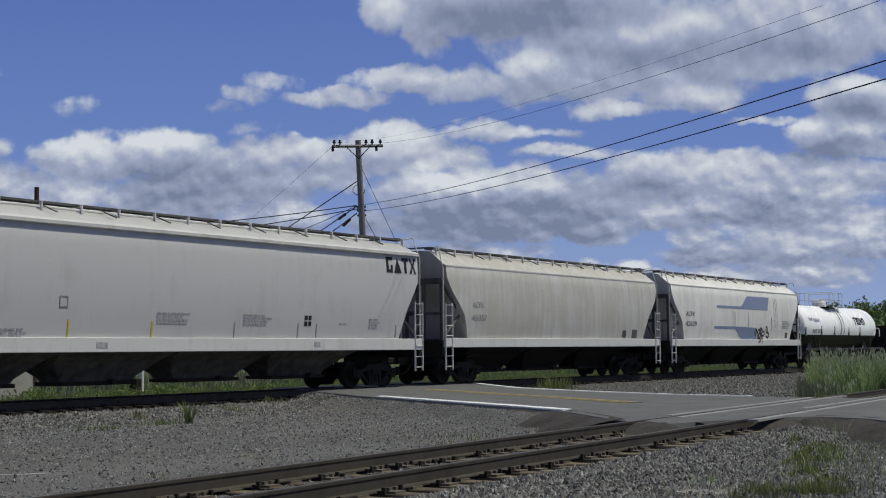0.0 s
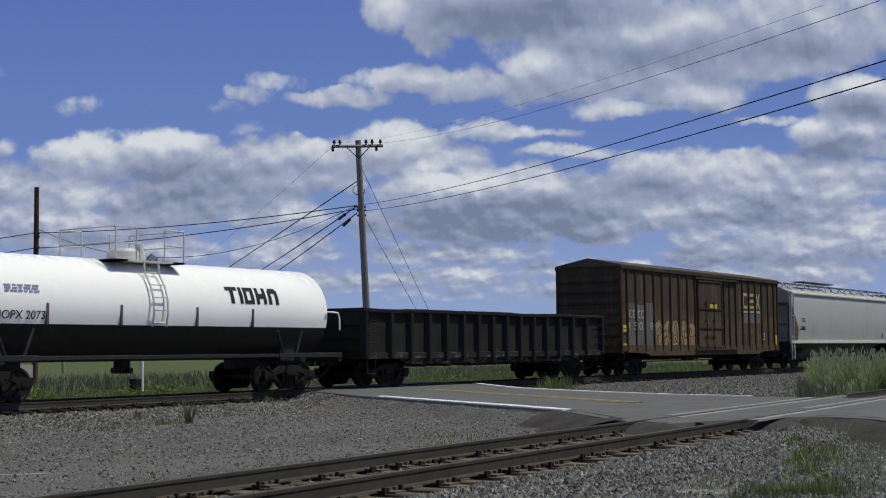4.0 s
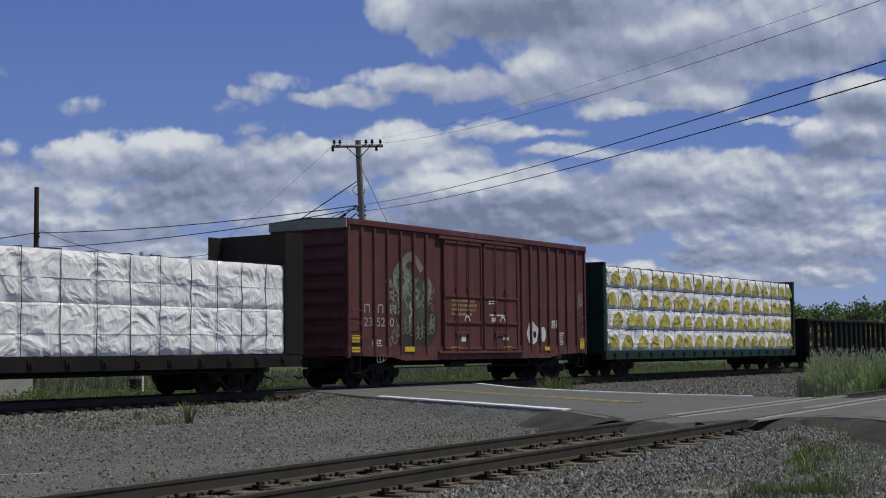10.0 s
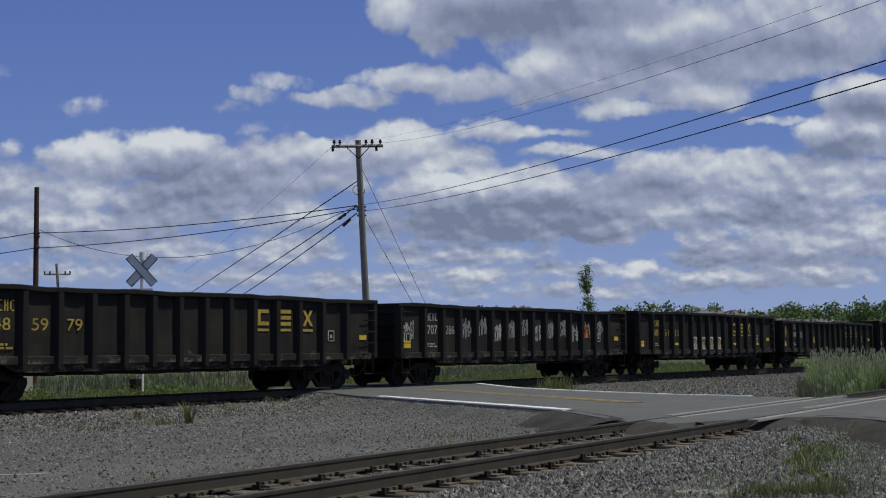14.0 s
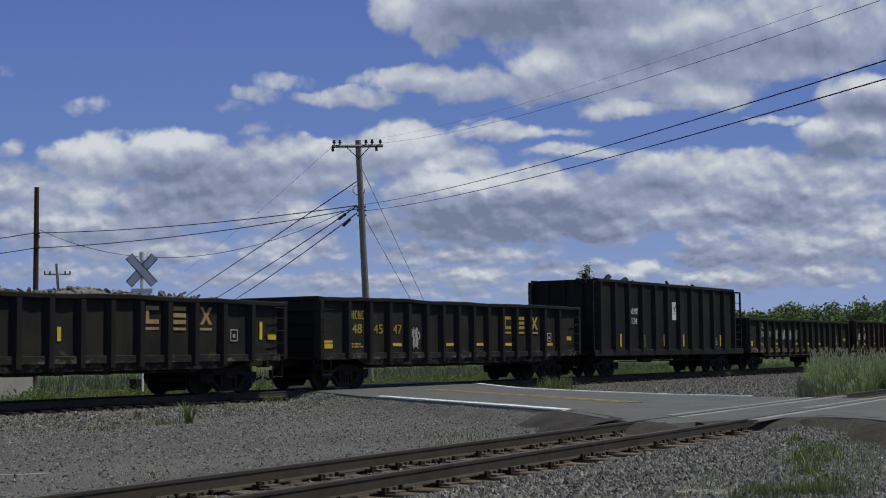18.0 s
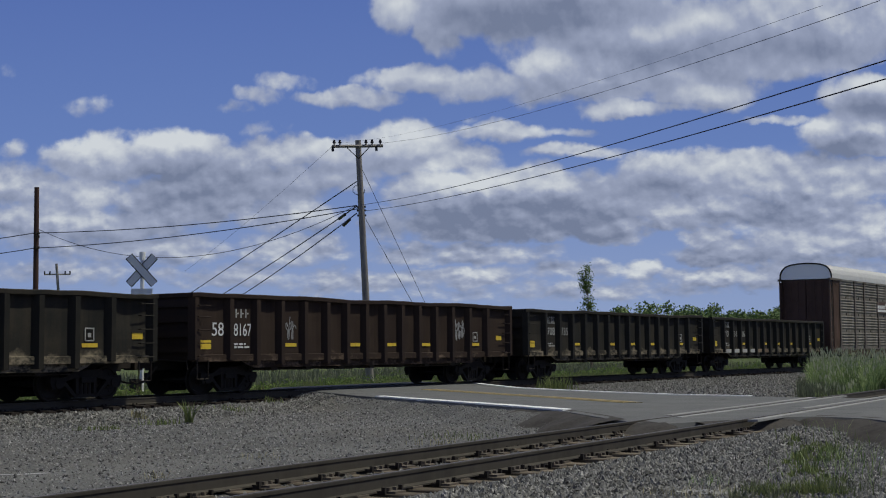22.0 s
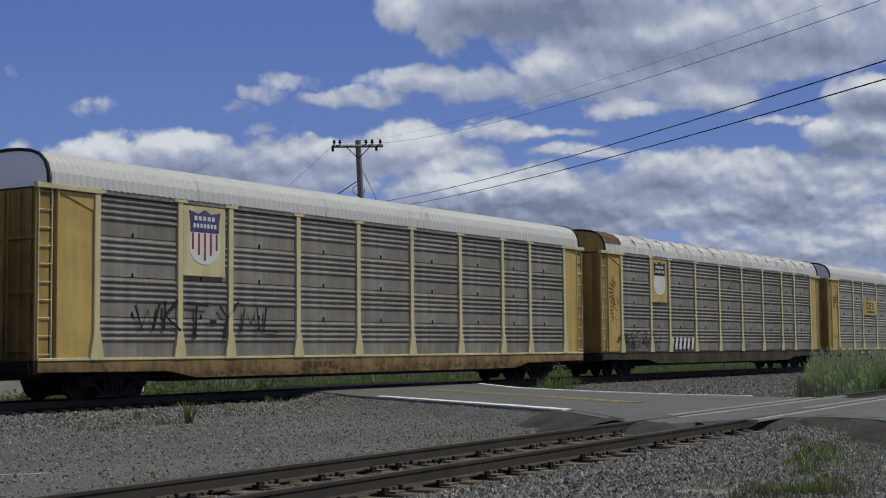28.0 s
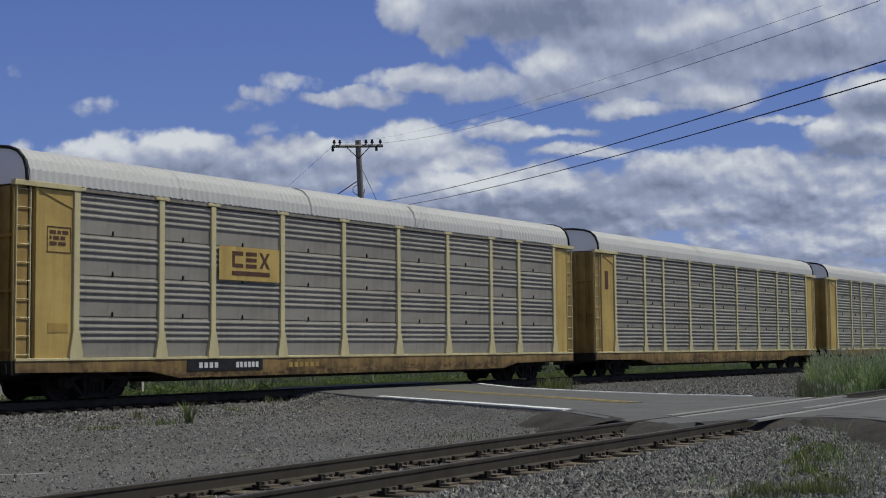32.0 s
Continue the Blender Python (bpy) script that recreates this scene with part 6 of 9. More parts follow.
def autorack(s0, L, label, post, end, screen, roof, door, ridges=4, plain_part=0.34, door_top="tank_white", worn=False, sill="rack_sill"):
    """A closed car carrier: flat deck, posts with screen panels, end panels, ladders, arched ribbed roof, end doors."""
    e = car("autorack", label, "car carrier", s0, "autoracks")
    z0, z1 = 1.06, 5.06
    k = L / 27.1
    posts = [x * k for x in RACK_POSTS]
    for s in (-1, 1):
        a, b = sorted((s * 1.54, s * 1.38))
        part("side_sill", Mesh().prism([(0.98, 0.1), (0.98, L - 0.1), (0.72, L - 0.1), (0.68, L - 4.4), (0.50, L - 5.4), (0.50, 5.4), (0.68, 4.4), (0.72, 0.1)], "y", a, b), sill, e)
        part("deck_rail", Mesh().bar(0.1, L - 0.1, *sorted((s * 1.56, s * 1.44)), 0.98, 1.05, 0.01), sill if worn else post, e)
        part("top_rail", Mesh().bar(0.3, L - 0.3, *sorted((s * 1.55, s * 1.46)), z1, z1 + 0.12, 0.01), "galvanised_dirty", e)
    part("deck", Mesh().box(0.1, L - 0.1, -1.38, 1.38, 0.88, 0.98), "sill_black", e)
    part("centre_sill", Mesh().bar(-0.3, L + 0.3, -0.25, 0.25, 0.52, 0.88, 0.03), "sill_black", e)
    belly = [(4.6, 0.88), (5.2, 0.40), (L - 5.2, 0.40), (L - 4.6, 0.88)]
    part("underframe", Mesh().prism([(z, x) for x, z in belly], "y", -0.80, 0.80), "sill_black", e)
    for z in (2.9,):
        part("upper_deck", Mesh().box(1.0, L - 1.0, -1.35, 1.35, z, z + 0.08), "galvanised_dirty", e)

    def post_mesh():
        m = Mesh()
        m.bar(-0.095, 0.095, -0.06, 0.02, z0 - 0.06, z1 + 0.02, 0.01)
        m.prism([(z0 - 0.06, -0.21), (z0 - 0.06, 0.21), (z0 + 0.12, 0.19), (z0 + 0.62, 0.10), (z0 + 0.62, -0.10), (z0 + 0.12, -0.19)], "y", -0.075, 0.02)
        m.bar(-0.24, 0.24, -0.075, 0.02, z1 + 0.02, z1 + 0.10, 0.01)
        return m.mesh("post")
    for s in (-1, 1):
        for x in posts:
            part("post", shared(("post", post), post_mesh), post, e, at=pose(x, s * 1.50, 0, 0, 0, 0 if s < 0 else 180))
    h = (z1 - z0) / 4
    for s in (-1, 1):
        for a, b in zip(posts, posts[1:]):
            w = round(b - a - 0.06, 2)
            me = shared(("panel", w, ridges, screen), lambda: rack_panel_mesh(w, h - 0.022, ridges, plain_part))
            for t in range(4):
                at = pose(a + 0.03, s * 1.49, z0 + t * h) if s < 0 else pose(a + 0.03 + w, s * 1.49, z0 + t * h, 0, 0, 180)
                part("screen_panel", me, screen, e, at=at)
    # bolts and latches between the tiers
    for a, b in zip(posts, posts[1:]):
        for t in (1, 2, 3):
            part("latch", shared("latch", lambda: Mesh().box(-0.014, 0.014, -1.525, -1.48, 0.0, 0.11).mesh("latch")), "sill_black", e, at=pose(a + 0.42 * (b - a), 0, z0 + t * h))
    # plain end panels with ladders
    for i, (a, b, lx) in enumerate(((0.62, posts[0] - 0.05, 0.10), (posts[-1] + 0.05, L - 0.50, L - 0.48))):
        for s in (-1, 1):
            y0, y1 = sorted((s * 1.50, s * 1.42))
            m = Mesh().box(a, b, y0, y1, 1.02, z1 - 0.02)
            m.bar(a + 0.02, a + 0.10, min(y0, y0 + s * 0.04), max(y1, y1 + s * 0.04), 1.02, z1, 0.01)
            m.prism([(z1 - 0.02, a), (z1 - 0.02, b), (z1 - 0.45, b)] if i == 0 else [(z1 - 0.02, a), (z1 - 0.02, b), (z1 - 0.45, a)], "y", min(y0, y0 + s * 0.02), max(y1, y1 + s * 0.02))
            part("end_panel", m, end, e)
            part("corner_bracket", Mesh().bar(min(a, lx) - 0.1, max(b, lx + 0.4) + 0.15, *sorted((s * 1.58, s * 1.44)), z1 + 0.0, z1 + 0.13, 0.01), post, e)
        ladder(e, lx, -1.50, 0.40, 1.02, z1, 10, post)
        ladder(e, lx, 1.50, 0.40, 1.02, z1, 10, post)
    # roof: ribbed sheets bent over the arch
    m = Mesh()
    n = len(ROOF_ARCH)
    pitch = 0.105
    cols = int((L - 0.9) / pitch)
    for c in range(cols + 1):
        x = 0.45 + (L - 0.9) * c / cols
        up = (0.050 if worn else 0.036) if c % 2 else 0.0
        for y, z in ROOF_ARCH:
            m.v.append((x, y * (1 + up / 6), z + up))
    for c in range(cols):
        for i in range(n - 1):
            a = c * n + i
            m.f.append((a, a + n, a + n + 1, a + 1))
    part("roof", m.mesh("roof", fix=False), roof, e)
    rnd = random.Random(int(s0))
    for c in range(1, 5 if not worn else 19):
        x = L * c / (5 if not worn else 19)
        seams = Mesh()
        crown = len(ROOF_ARCH) // 2
        for i, ((y, z), (yy, zz)) in enumerate(zip(ROOF_ARCH, ROOF_ARCH[1:])):
            if worn:
                # rusty tears beside the seams, wide at the shoulder and thinning out down the side
                if not 1 <= i < 11:
                    continue
                wa, wb = (0.015 + 0.15 * (min(j, 12 - j) / 5) ** 1.3 * rnd.uniform(0.6, 1.0) for j in (i, i + 1))
                sl, sm = 0.10 * (6 - i), 0.10 * (5 - i)
                seams.add([(x - wa + sl, y * 1.014, z + 0.062), (x + 0.02 + sl, y * 1.014, z + 0.062), (x + 0.02 + sm, yy * 1.014, zz + 0.062), (x - wb + sm, yy * 1.014, zz + 0.062)], [(0, 1, 2, 3)])
            else:
                seams.add([(x - 0.035, y * 1.01, z + 0.045), (x + 0.03, y * 1.01, z + 0.045), (x + 0.03, yy * 1.01, zz + 0.045), (x - 0.035, yy * 1.01, zz + 0.045)], [(0, 1, 2, 3)])
        part("roof_seam", seams, "rack_roof" if not worn else "roof_tear", e, "" if not worn else "dark rusty tear in the roof")
    if worn:
        # bare rusted sheets at the leading end of the roof
        patch = Mesh()
        for (y, z), (yy, zz) in list(zip(ROOF_ARCH, ROOF_ARCH[1:]))[1:10]:
            for k in range(12):
                xa, xb = 0.50 + 0.14 * k, 0.50 + 0.14 * (k + 1)
                if k < 9 + 3 * noise.noise((y * 2, k * 0.4, 1.0)):
                    patch.add([(xa, y * 1.012, z + 0.058), (xb, y * 1.012, z + 0.058), (xb, yy * 1.012, zz + 0.058), (xa, yy * 1.012, zz + 0.058)], [(0, 1, 2, 3)])
        part("rust_patch", patch, "rack_rust", e, "bare rusted sheets at the roof's end")
    # ends: arched fascia above, two door leaves below
    for x, d in ((0.45, -1), (L - 0.45, 1)):
        fascia = Mesh().prism([(y * 0.985, z) for y, z in ROOF_ARCH], "x", *sorted((x, x + d * 0.08)))
        part("end_fascia", fascia, door_top, e)
        rim = Mesh()
        for (y, z), (yy, zz) in zip(ROOF_ARCH, ROOF_ARCH[1:]):
            rim.tube((x + d * 0.1, y, z + 0.03), (x + d * 0.1, yy, zz + 0.03), 0.045, 5)
        part("end_rim", rim, "sill_black", e)
        for y0, y1 in ((-1.40, -0.02), (0.02, 1.40)):
            m = Mesh().box(*sorted((x - d * 0.02, x + d * 0.05)), y0, y1, 1.0, 5.12)
            leaf = part("end_door", m, door, e)
            fr = Mesh()
            for f in (0.05, 0.35, 0.65, 0.95):
                y = y0 + (y1 - y0) * f
                fr.bar(*sorted((x + d * 0.05, x + d * 0.10)), y - 0.04, y + 0.04, 1.0, 5.1, 0.01)
            for z in (1.2, 2.6, 3.9):
                fr.box(*sorted((x + d * 0.05, x + d * 0.12)), y0 + 0.1, y1 - 0.1, z, z + 0.08)
            part("door_bar", fr, door, leaf)
        for y in (-1.46, 1.46):
            part("end_side_plate", Mesh().bar(min(x, x + d * 0.42), max(x, x + d * 0.42), y - 0.03, y + 0.03, 1.0, 5.0, 0.01), door, e)
        part("end_sill", Mesh().bar(*sorted((x + d * 0.10, x + d * 0.44)), -1.5, 1.5, 0.66, 1.0, 0.02), "sill_black", e)
    m = Mesh().tube((L * 0.45, -0.9, 0.66), (L * 0.45 + 1.0, -0.9, 0.66), 0.17, 8).tube((3.2, -1.2, 0.55), (L - 3.2, -1.2, 0.55), 0.02, 5)
    for i in range(12):
        x = 3.8 + (L - 7.6) * i / 11
        m.box(x - 0.05, x + 0.05, -1.35, 1.35, 0.60, 0.88)
    part("brake_gear", m, "iron", e)
    trucks(e, (2.9, L - 2.9))
    couplers(e, L)
    return e


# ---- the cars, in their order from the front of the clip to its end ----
c = covered_hopper(-211.13, 21.93, "pale grey covered hopper car with four broad discharge bays", "pale_hull", 4, 1.52, 4.28, 4.75, {"bay": "bay_shade_grime", "tall_ladder": False, "ledge": True, "bay_from": 3.1}, 0.8, 0.34)
for x in (4.2, 6.98, 9.73, 12.83, 15.55, 16.4, 20.43):
    bars(c, [(x, 1.55, 0.05, 0.42)], "yellow" if x < 12 else "grey_mark", -1.575)
small_print(c, 4.9, 1.7, 0.8, 3, "faint_mark", -1.60, 6)
small_print(c, 9.9, 2.15, 1.15, 4, "faint_mark", -1.61, 3)
small_print(c, 13.2, 2.15, 1.05, 4, "faint_mark", -1.61, 4)
small_print(c, 17.5, 1.95, 0.45, 1, "faint_mark", -1.605, 7)
small_print(c, 19.0, 2.1, 0.5, 4, "faint_mark", -1.61, 5)
bars(c, [(15.85 + 0.18 * i, 1.9 + 0.17 * j, 0.13, 0.13) for i in (0, 1) for j in (0, 1)], "black_mark", -1.595)
bars(c, [(6.7, 2.25, 0.26, 0.03), (6.7, 2.5, 0.26, 0.03), (6.7, 2.28, 0.03, 0.22), (6.93, 2.28, 0.03, 0.22)], "grey_mark", -1.612)
bars(c, [(7.85, 1.28, 0.36, 0.14), (16.25, 1.28, 0.28, 0.16)], "faint_mark", -1.603, "stencil")
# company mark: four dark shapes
bars(c, [(19.95, 3.64, 0.12, 0.50), (20.07, 4.03, 0.22, 0.11), (20.07, 3.64, 0.22, 0.11), (20.18, 3.75, 0.11, 0.14)], "black_mark", -1.60, "company_mark")
part("company_mark", cling(Mesh().prism([(3.64, 20.35), (3.64, 20.77), (3.95, 20.63), (4.14, 20.56), (3.95, 20.49)], "y", -1.603, -1.596).mesh("company_mark"), c, -1.60), "black_mark", c)
bars(c, [(20.81, 4.03, 0.36, 0.11), (20.93, 3.64, 0.12, 0.39)], "black_mark", -1.60, "company_mark")
crossed(c, 21.21, 3.64, 0.38, 0.50, "black_mark", -1.60)

# black bays on this car and the next: under-sill shade given as colour
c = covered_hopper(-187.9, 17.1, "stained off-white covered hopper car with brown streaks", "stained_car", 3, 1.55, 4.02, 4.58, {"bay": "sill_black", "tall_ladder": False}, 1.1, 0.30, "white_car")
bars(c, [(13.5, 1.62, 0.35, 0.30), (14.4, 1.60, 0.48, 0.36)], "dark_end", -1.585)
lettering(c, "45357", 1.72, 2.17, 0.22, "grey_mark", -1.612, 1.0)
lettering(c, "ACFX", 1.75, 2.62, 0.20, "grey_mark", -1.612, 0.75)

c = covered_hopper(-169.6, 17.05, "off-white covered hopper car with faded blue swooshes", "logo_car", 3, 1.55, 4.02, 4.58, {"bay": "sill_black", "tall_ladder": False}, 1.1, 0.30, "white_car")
lettering(c, "ACFX", 1.65, 2.62, 0.22, "black_mark", -1.612, 1.0)
lettering(c, "42629", 1.62, 2.17, 0.22, "black_mark", -1.612, 1.25)


def swoosh(e, x0, x1, zb, zt, x2, x3, z_lo, z_hi, up):
    """A long bar that sweeps into a block, like a stretched letter."""
    n = 10
    pts = [(x0, zb), (x0, zt)]
    for i in range(n + 1):
        f = i / n
        pts.append((x1 + (x2 - x1) * f, (zt + (z_hi - zt) * (f * f * (3 - 2 * f))) if up else (zt)))
    if up:
        pts += [(x3, z_hi), (x3 - 0.35, zb + 0.0)]
    else:
        pts += [(x3 - 0.25, zt - 0.05), (x3, z_lo), (x2 + 0.2, z_lo)]
        for i in range(n + 1):
            f = 1 - i / n
            pts.append((x1 + (x2 - x1) * f, zb + (z_lo - zb) * (f * f * (3 - 2 * f))))
    part("painted_sweep", cling(Mesh().prism([(z, x) for x, z in pts], "y", -1.616, -1.60).mesh("painted_sweep"), e, -1.608), "blue_mark", e, "faded blue painted sweep")


swoosh(c, 5.3, 8.3, 3.08, 3.20, 9.5, 12.4, 3.1, 3.74, True)
swoosh(c, 5.0, 7.5, 2.08, 2.20, 8.6, 10.6, 1.58, 2.2, False)
for x in (7.3, 7.55, 9.35, 12.6):
    bars(c, [(x, 2.2 if x < 10 else 2.0, 0.035, 0.75)], "grey_mark", -1.62)
bars(c, [(13.0 + i * 0.05, 2.2, 0.02, 1.5) for i in (0, 5, 9)], "grey_mark", -1.61)
small_print(c, 14.2, 2.5, 1.2, 5, "faint_mark", -1.612, 9)
bars(c, [(14.7, 1.66, 0.35, 0.28)], "dark_end", -1.585)

c = tank_car(-151.4, 14.45)
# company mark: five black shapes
for shape in ([(9.55, 2.86, 0.46, 0.10), (9.71, 2.50, 0.13, 0.36)], [(10.08, 2.50, 0.12, 0.46)],
              [(10.27, 2.50, 0.12, 0.46), (10.55, 2.50, 0.12, 0.46), (10.39, 2.86, 0.16, 0.10), (10.39, 2.50, 0.16, 0.10)],
              [(10.77, 2.50, 0.12, 0.46), (10.89, 2.66, 0.18, 0.14), (11.07, 2.50, 0.12, 0.46)], [(11.29, 2.50, 0.13, 0.40), (11.35, 2.82, 0.30, 0.14), (11.58, 2.50, 0.13, 0.40)]):
    bars(c, shape, "black_mark", -1.36, "company_mark")
lettering(c, "MOPX 2073", 1.72, 1.97, 0.20, "black_mark", -1.36, 1.48)
for x, z, rr in ((1.38, 2.72, 0.10), (1.62, 2.68, 0.11), (1.85, 2.72, 0.08)):
    bars(c, [(x - rr, z - 0.05, rr * 1.3, 0.06), (x - rr * 0.6, z + 0.02, rr * 1.3, 0.07), (x - rr, z + 0.10, rr, 0.05)], "navy_mark", -1.36, "emblem")
small_print(c, 2.05, 2.74, 1.05, 3, "blue_mark", -1.36, 6, 0.04)

gondola(-135.95, 16.3, 2.50, "gon_black", "low black gondola car with a dented side", load=0.10, load_seed=3)

c = boxcar(-118.05, 18.7, 4.66, 5.0, 0.84, "rust-brown weathered boxcar with patched numbers and drawn-on graffiti", "boxcar_brown", "boxcar_rib", "boxcar_roof",
           [0.61, 1.47, 2.35, 3.25, 4.12, 5.02, 5.95, 6.87, 7.75, 11.25, 11.95, 12.75, 13.65, 14.52, 15.4, 16.3, 17.2, 18.05], [(7.95, 10.9)], False)
bars(c, [(0.70, 1.12, 0.68, 1.95), (1.56, 1.12, 0.70, 1.90), (2.44, 1.12, 0.72, 2.0)], "patch_grey", -1.515, "paint_patch")
lettering(c, "150180", 0.78, 1.95, 0.34, "faded_mark", -1.535, 2.9, spread=1.45)
for k, x in enumerate((0.80, 1.12, 1.62, 1.96)):
    bars(c, [(x, 2.45, 0.06, 0.34), (x + 0.06, 2.73, 0.17, 0.06), (x + (0.06 if k % 2 else 0.10), 2.45, 0.14, 0.06)], "faded_mark", -1.535)

c = covered_hopper(-97.55, 20.05, "grey covered hopper car with smooth barrelled sides", "grey_car", 4, 1.52, 4.12, 4.52, {"bay": "bay_shade_grime", "tall_ladder": True, "ledge": True, "board": 0.13}, 0.9, 0.15, "white_car")
lettering(c, "TILX", 1.65, 2.55, 0.22, "black_mark", -1.612)
lettering(c, "638882", 1.5, 2.10, 0.22, "black_mark", -1.612)
bars(c, [(1.2, 1.62, 0.12, 0.85)], "yellow", -1.60)
bars(c, [(17.0, 1.7, 0.25, 0.30)], "dark_end", -1.595)
part("roof_platform", Mesh().box(4.2, 9.5, -0.9, -0.3, 4.84, 4.90), "dark_end", c)

c7 = centerbeam(-75.95, 21.95, 4.62, "beam_brown", "dark brown centerbeam flat car with tall bulkheads", 3.55)
bars(c7, [(0.30, 1.12, 0.30, 0.26)], "yellow", -1.507)

c = boxcar(-51.85, 15.6, 5.20, 5.32, 0.84, "maroon double-door boxcar with pale graffiti", "boxcar_maroon", "boxcar_maroon", "maroon_roof",
           [0.75, 1.42, 2.12, 2.85, 3.58, 4.3, 10.55, 11.2, 11.88, 12.58, 13.28, 14.0, 14.8], [(5.25, 7.70), (7.78, 10.2)], True)

c9 = centerbeam(-34.5, 22.7, 4.72, "beam_green", "dark green centerbeam flat car loaded with wrapped boards")

GONS = [(-9.8, 16.35, 2.74, "gon_black", 0.0), (7.7, 16.5, 2.68, "gon_black", 0.52), (25.3, 16.45, 2.78, "gon_black", 0.80), (43.0, 16.3, 2.60, "gon_black", 0.66), (60.7, 16.5, 2.80, "gon_black", 0.05)]
GON_CARS = []
for s0, L, zt, mat, load in GONS:
    GON_CARS.append(gondola(s0, L, zt, mat, "black ribbed gondola car with faded yellow marks" if load != 0.52 else "black gondola car covered in white graffiti, heaped with scrap", load=load, load_seed=int(s0) + 40))
hop = ore_hopper(78.35, 16.05)
GON_CARS.append(gondola(95.2, 16.35, 2.66, "gon_green", "dirty dark green gondola car with mud-stained foot", load_seed=5))
GON_CARS.append(gondola(112.8, 16.5, 2.74, "gon_maroon", "dull maroon gondola car with white numbers", load_seed=6))
GON_CARS.append(gondola(130.3, 16.45, 2.66, "gon_green", "black gondola car with mud-stained foot", load_seed=7))
GON_CARS.append(gondola(147.9, 16.35, 2.62, "gon_green", "black gondola car with a white-splashed lower edge", load_seed=8))

r0 = autorack(165.55, 27.35, "brown car carrier with galvanised screen sides and white roof", "post_brown", "rack_maroon", "screen_brown", "rack_roof", "rack_end", 5, 0.12, sill="sill_rusty")
r1 = autorack(194.3, 27.3, "yellow car carrier with weathered screen sides and a shield", "rack_cream", "rack_yellow", "galvanised_dirty", "rack_roof", "rack_ochre", 4, 0.34)
r2 = autorack(223.15, 27.25, "yellow car carrier with rust-marked roof and graffiti", "rack_cream", "rack_yellow", "galvanised_dirty", "rack_roof_worn", "rack_ochre", 4, 0.36, door_top="rack_ochre", worn=True, sill="sill_rusty")
r3 = autorack(251.95, 27.1, "pale yellow car carrier with clean galvanised sides", "rack_cream", "rack_yellow", "galvanised", "rack_roof", "rack_ochre", 4, 0.34)
r4 = autorack(280.85, 27.1, "pale yellow car carrier with five-ridge screens", "rack_cream", "rack_yellow", "galvanised", "rack_roof", "rack_ochre", 5, 0.15)
r5 = autorack(309.9, 27.1, "pale yellow car carrier at the end of the row", "rack_cream", "rack_yellow", "galvanised", "rack_roof", "rack_ochre", 5, 0.15)


# ---- loads on the centerbeam cars ----
def sag(x, z):
    """How far wrapping bulges from the plane."""
    soft = 0.035 * noise.noise((x * 1.1, z * 1.4, 5.0)) + 0.022 * noise.noise((x * 2.6 + z * 1.6, z * 2.0, 9.0))
    # creases drawn out at a slant between the straps
    bend = 0.5 * noise.noise((x * 0.8, z * 0.8, 2.0))
    crease = 1 - 3.2 * abs(noise.noise((x * 1.5 + z * 0.9 + bend, z * 1.1 - x * 0.5 + bend, 4.0)))
    return soft + 0.022 * max(0.0, crease)


def wrapped_bundle(parent, x0, x1, z0, z1, y0, y1, material, bulge=True):
    """A block of boards in plastic: a soft front with folds, rounded edges."""
    m = Mesh()
    nx, nz = max(6, int((x1 - x0) / 0.075)), max(5, int((z1 - z0) / 0.075))
    s = -1 if y0 < 0 else 1
    front = y0 if s < 0 else y1
    back = y1 if s < 0 else y0
    if not bulge:
        m.bar(x0, x1, min(y0, y1), max(y0, y1), z0, z1, 0.04)
        return part("pack", m, material, parent)
    for j in range(nz + 1):
        for i in range(nx + 1):
            fx, fz = i / nx, j / nz
            edge = 0.05 * (max(0, 1 - 7 * fx) ** 2 + max(0, 1 - 7 * (1 - fx)) ** 2 + max(0, 1 - 6 * fz) ** 2 + max(0, 1 - 6 * (1 - fz)) ** 2)
            x, z = x0 + (x1 - x0) * fx, z0 + (z1 - z0) * fz
            m.v.append((x, front - s * edge + s * sag(x, z), z + (0.03 * noise.noise((x * 2, 3, 1)) if j == nz else 0)))
    w = nx + 1
    for j in range(nz):
        for i in range(nx):
            a = j * w + i
            m.f.append((a, a + 1, a + w + 1, a + w))
    k = len(m.v)
    m.v += [(x0, back, z0), (x1, back, z0), (x1, back, z1), (x0, back, z1)]
    m.f += [(k, k + 3, k + 2, k + 1), tuple(range(nx, -1, -1)) + (k, k + 1), tuple(range(nz * w, nz * w + w)) + (k + 2, k + 3)]
    m.f += [tuple(j * w for j in range(nz + 1)) + (k + 3, k), tuple(j * w + nx for j in range(nz, -1, -1)) + (k + 1, k + 2)]
    return part("pack", m, material, parent, smooth=50)


def printed_arch(parent, xc, z0, r, clip0, clip1, lean=1.0):
    """A yellow half round printed on the wrapping."""
    m = Mesh()
    n, rings = 18, 4
    for k in range(rings + 1):
        for i in range(n + 1):
            a = math.pi * i / n
            x = min(max(xc + r * k / rings * math.cos(a) * 0.92, clip0), clip1)
            z = z0 + r * k / rings * math.sin(a) * lean
            m.v.append((x, -1.455 - sag(x, z) - 0.03, z))
    w = n + 1
    for k in range(rings):
        for i in range(n):
            a = k * w + i
            m.f.append((a, a + 1, a + w + 1, a + w))
    return part("print", m, "wrap_yellow", parent, "yellow half-round print")


def load(name, label, s0):
    e = thing(name, label, "cargo", (s0 - travelled(0), TRACK_Y, 0), "wrapped loads")
    MOVERS.append((e, s0))
    return e


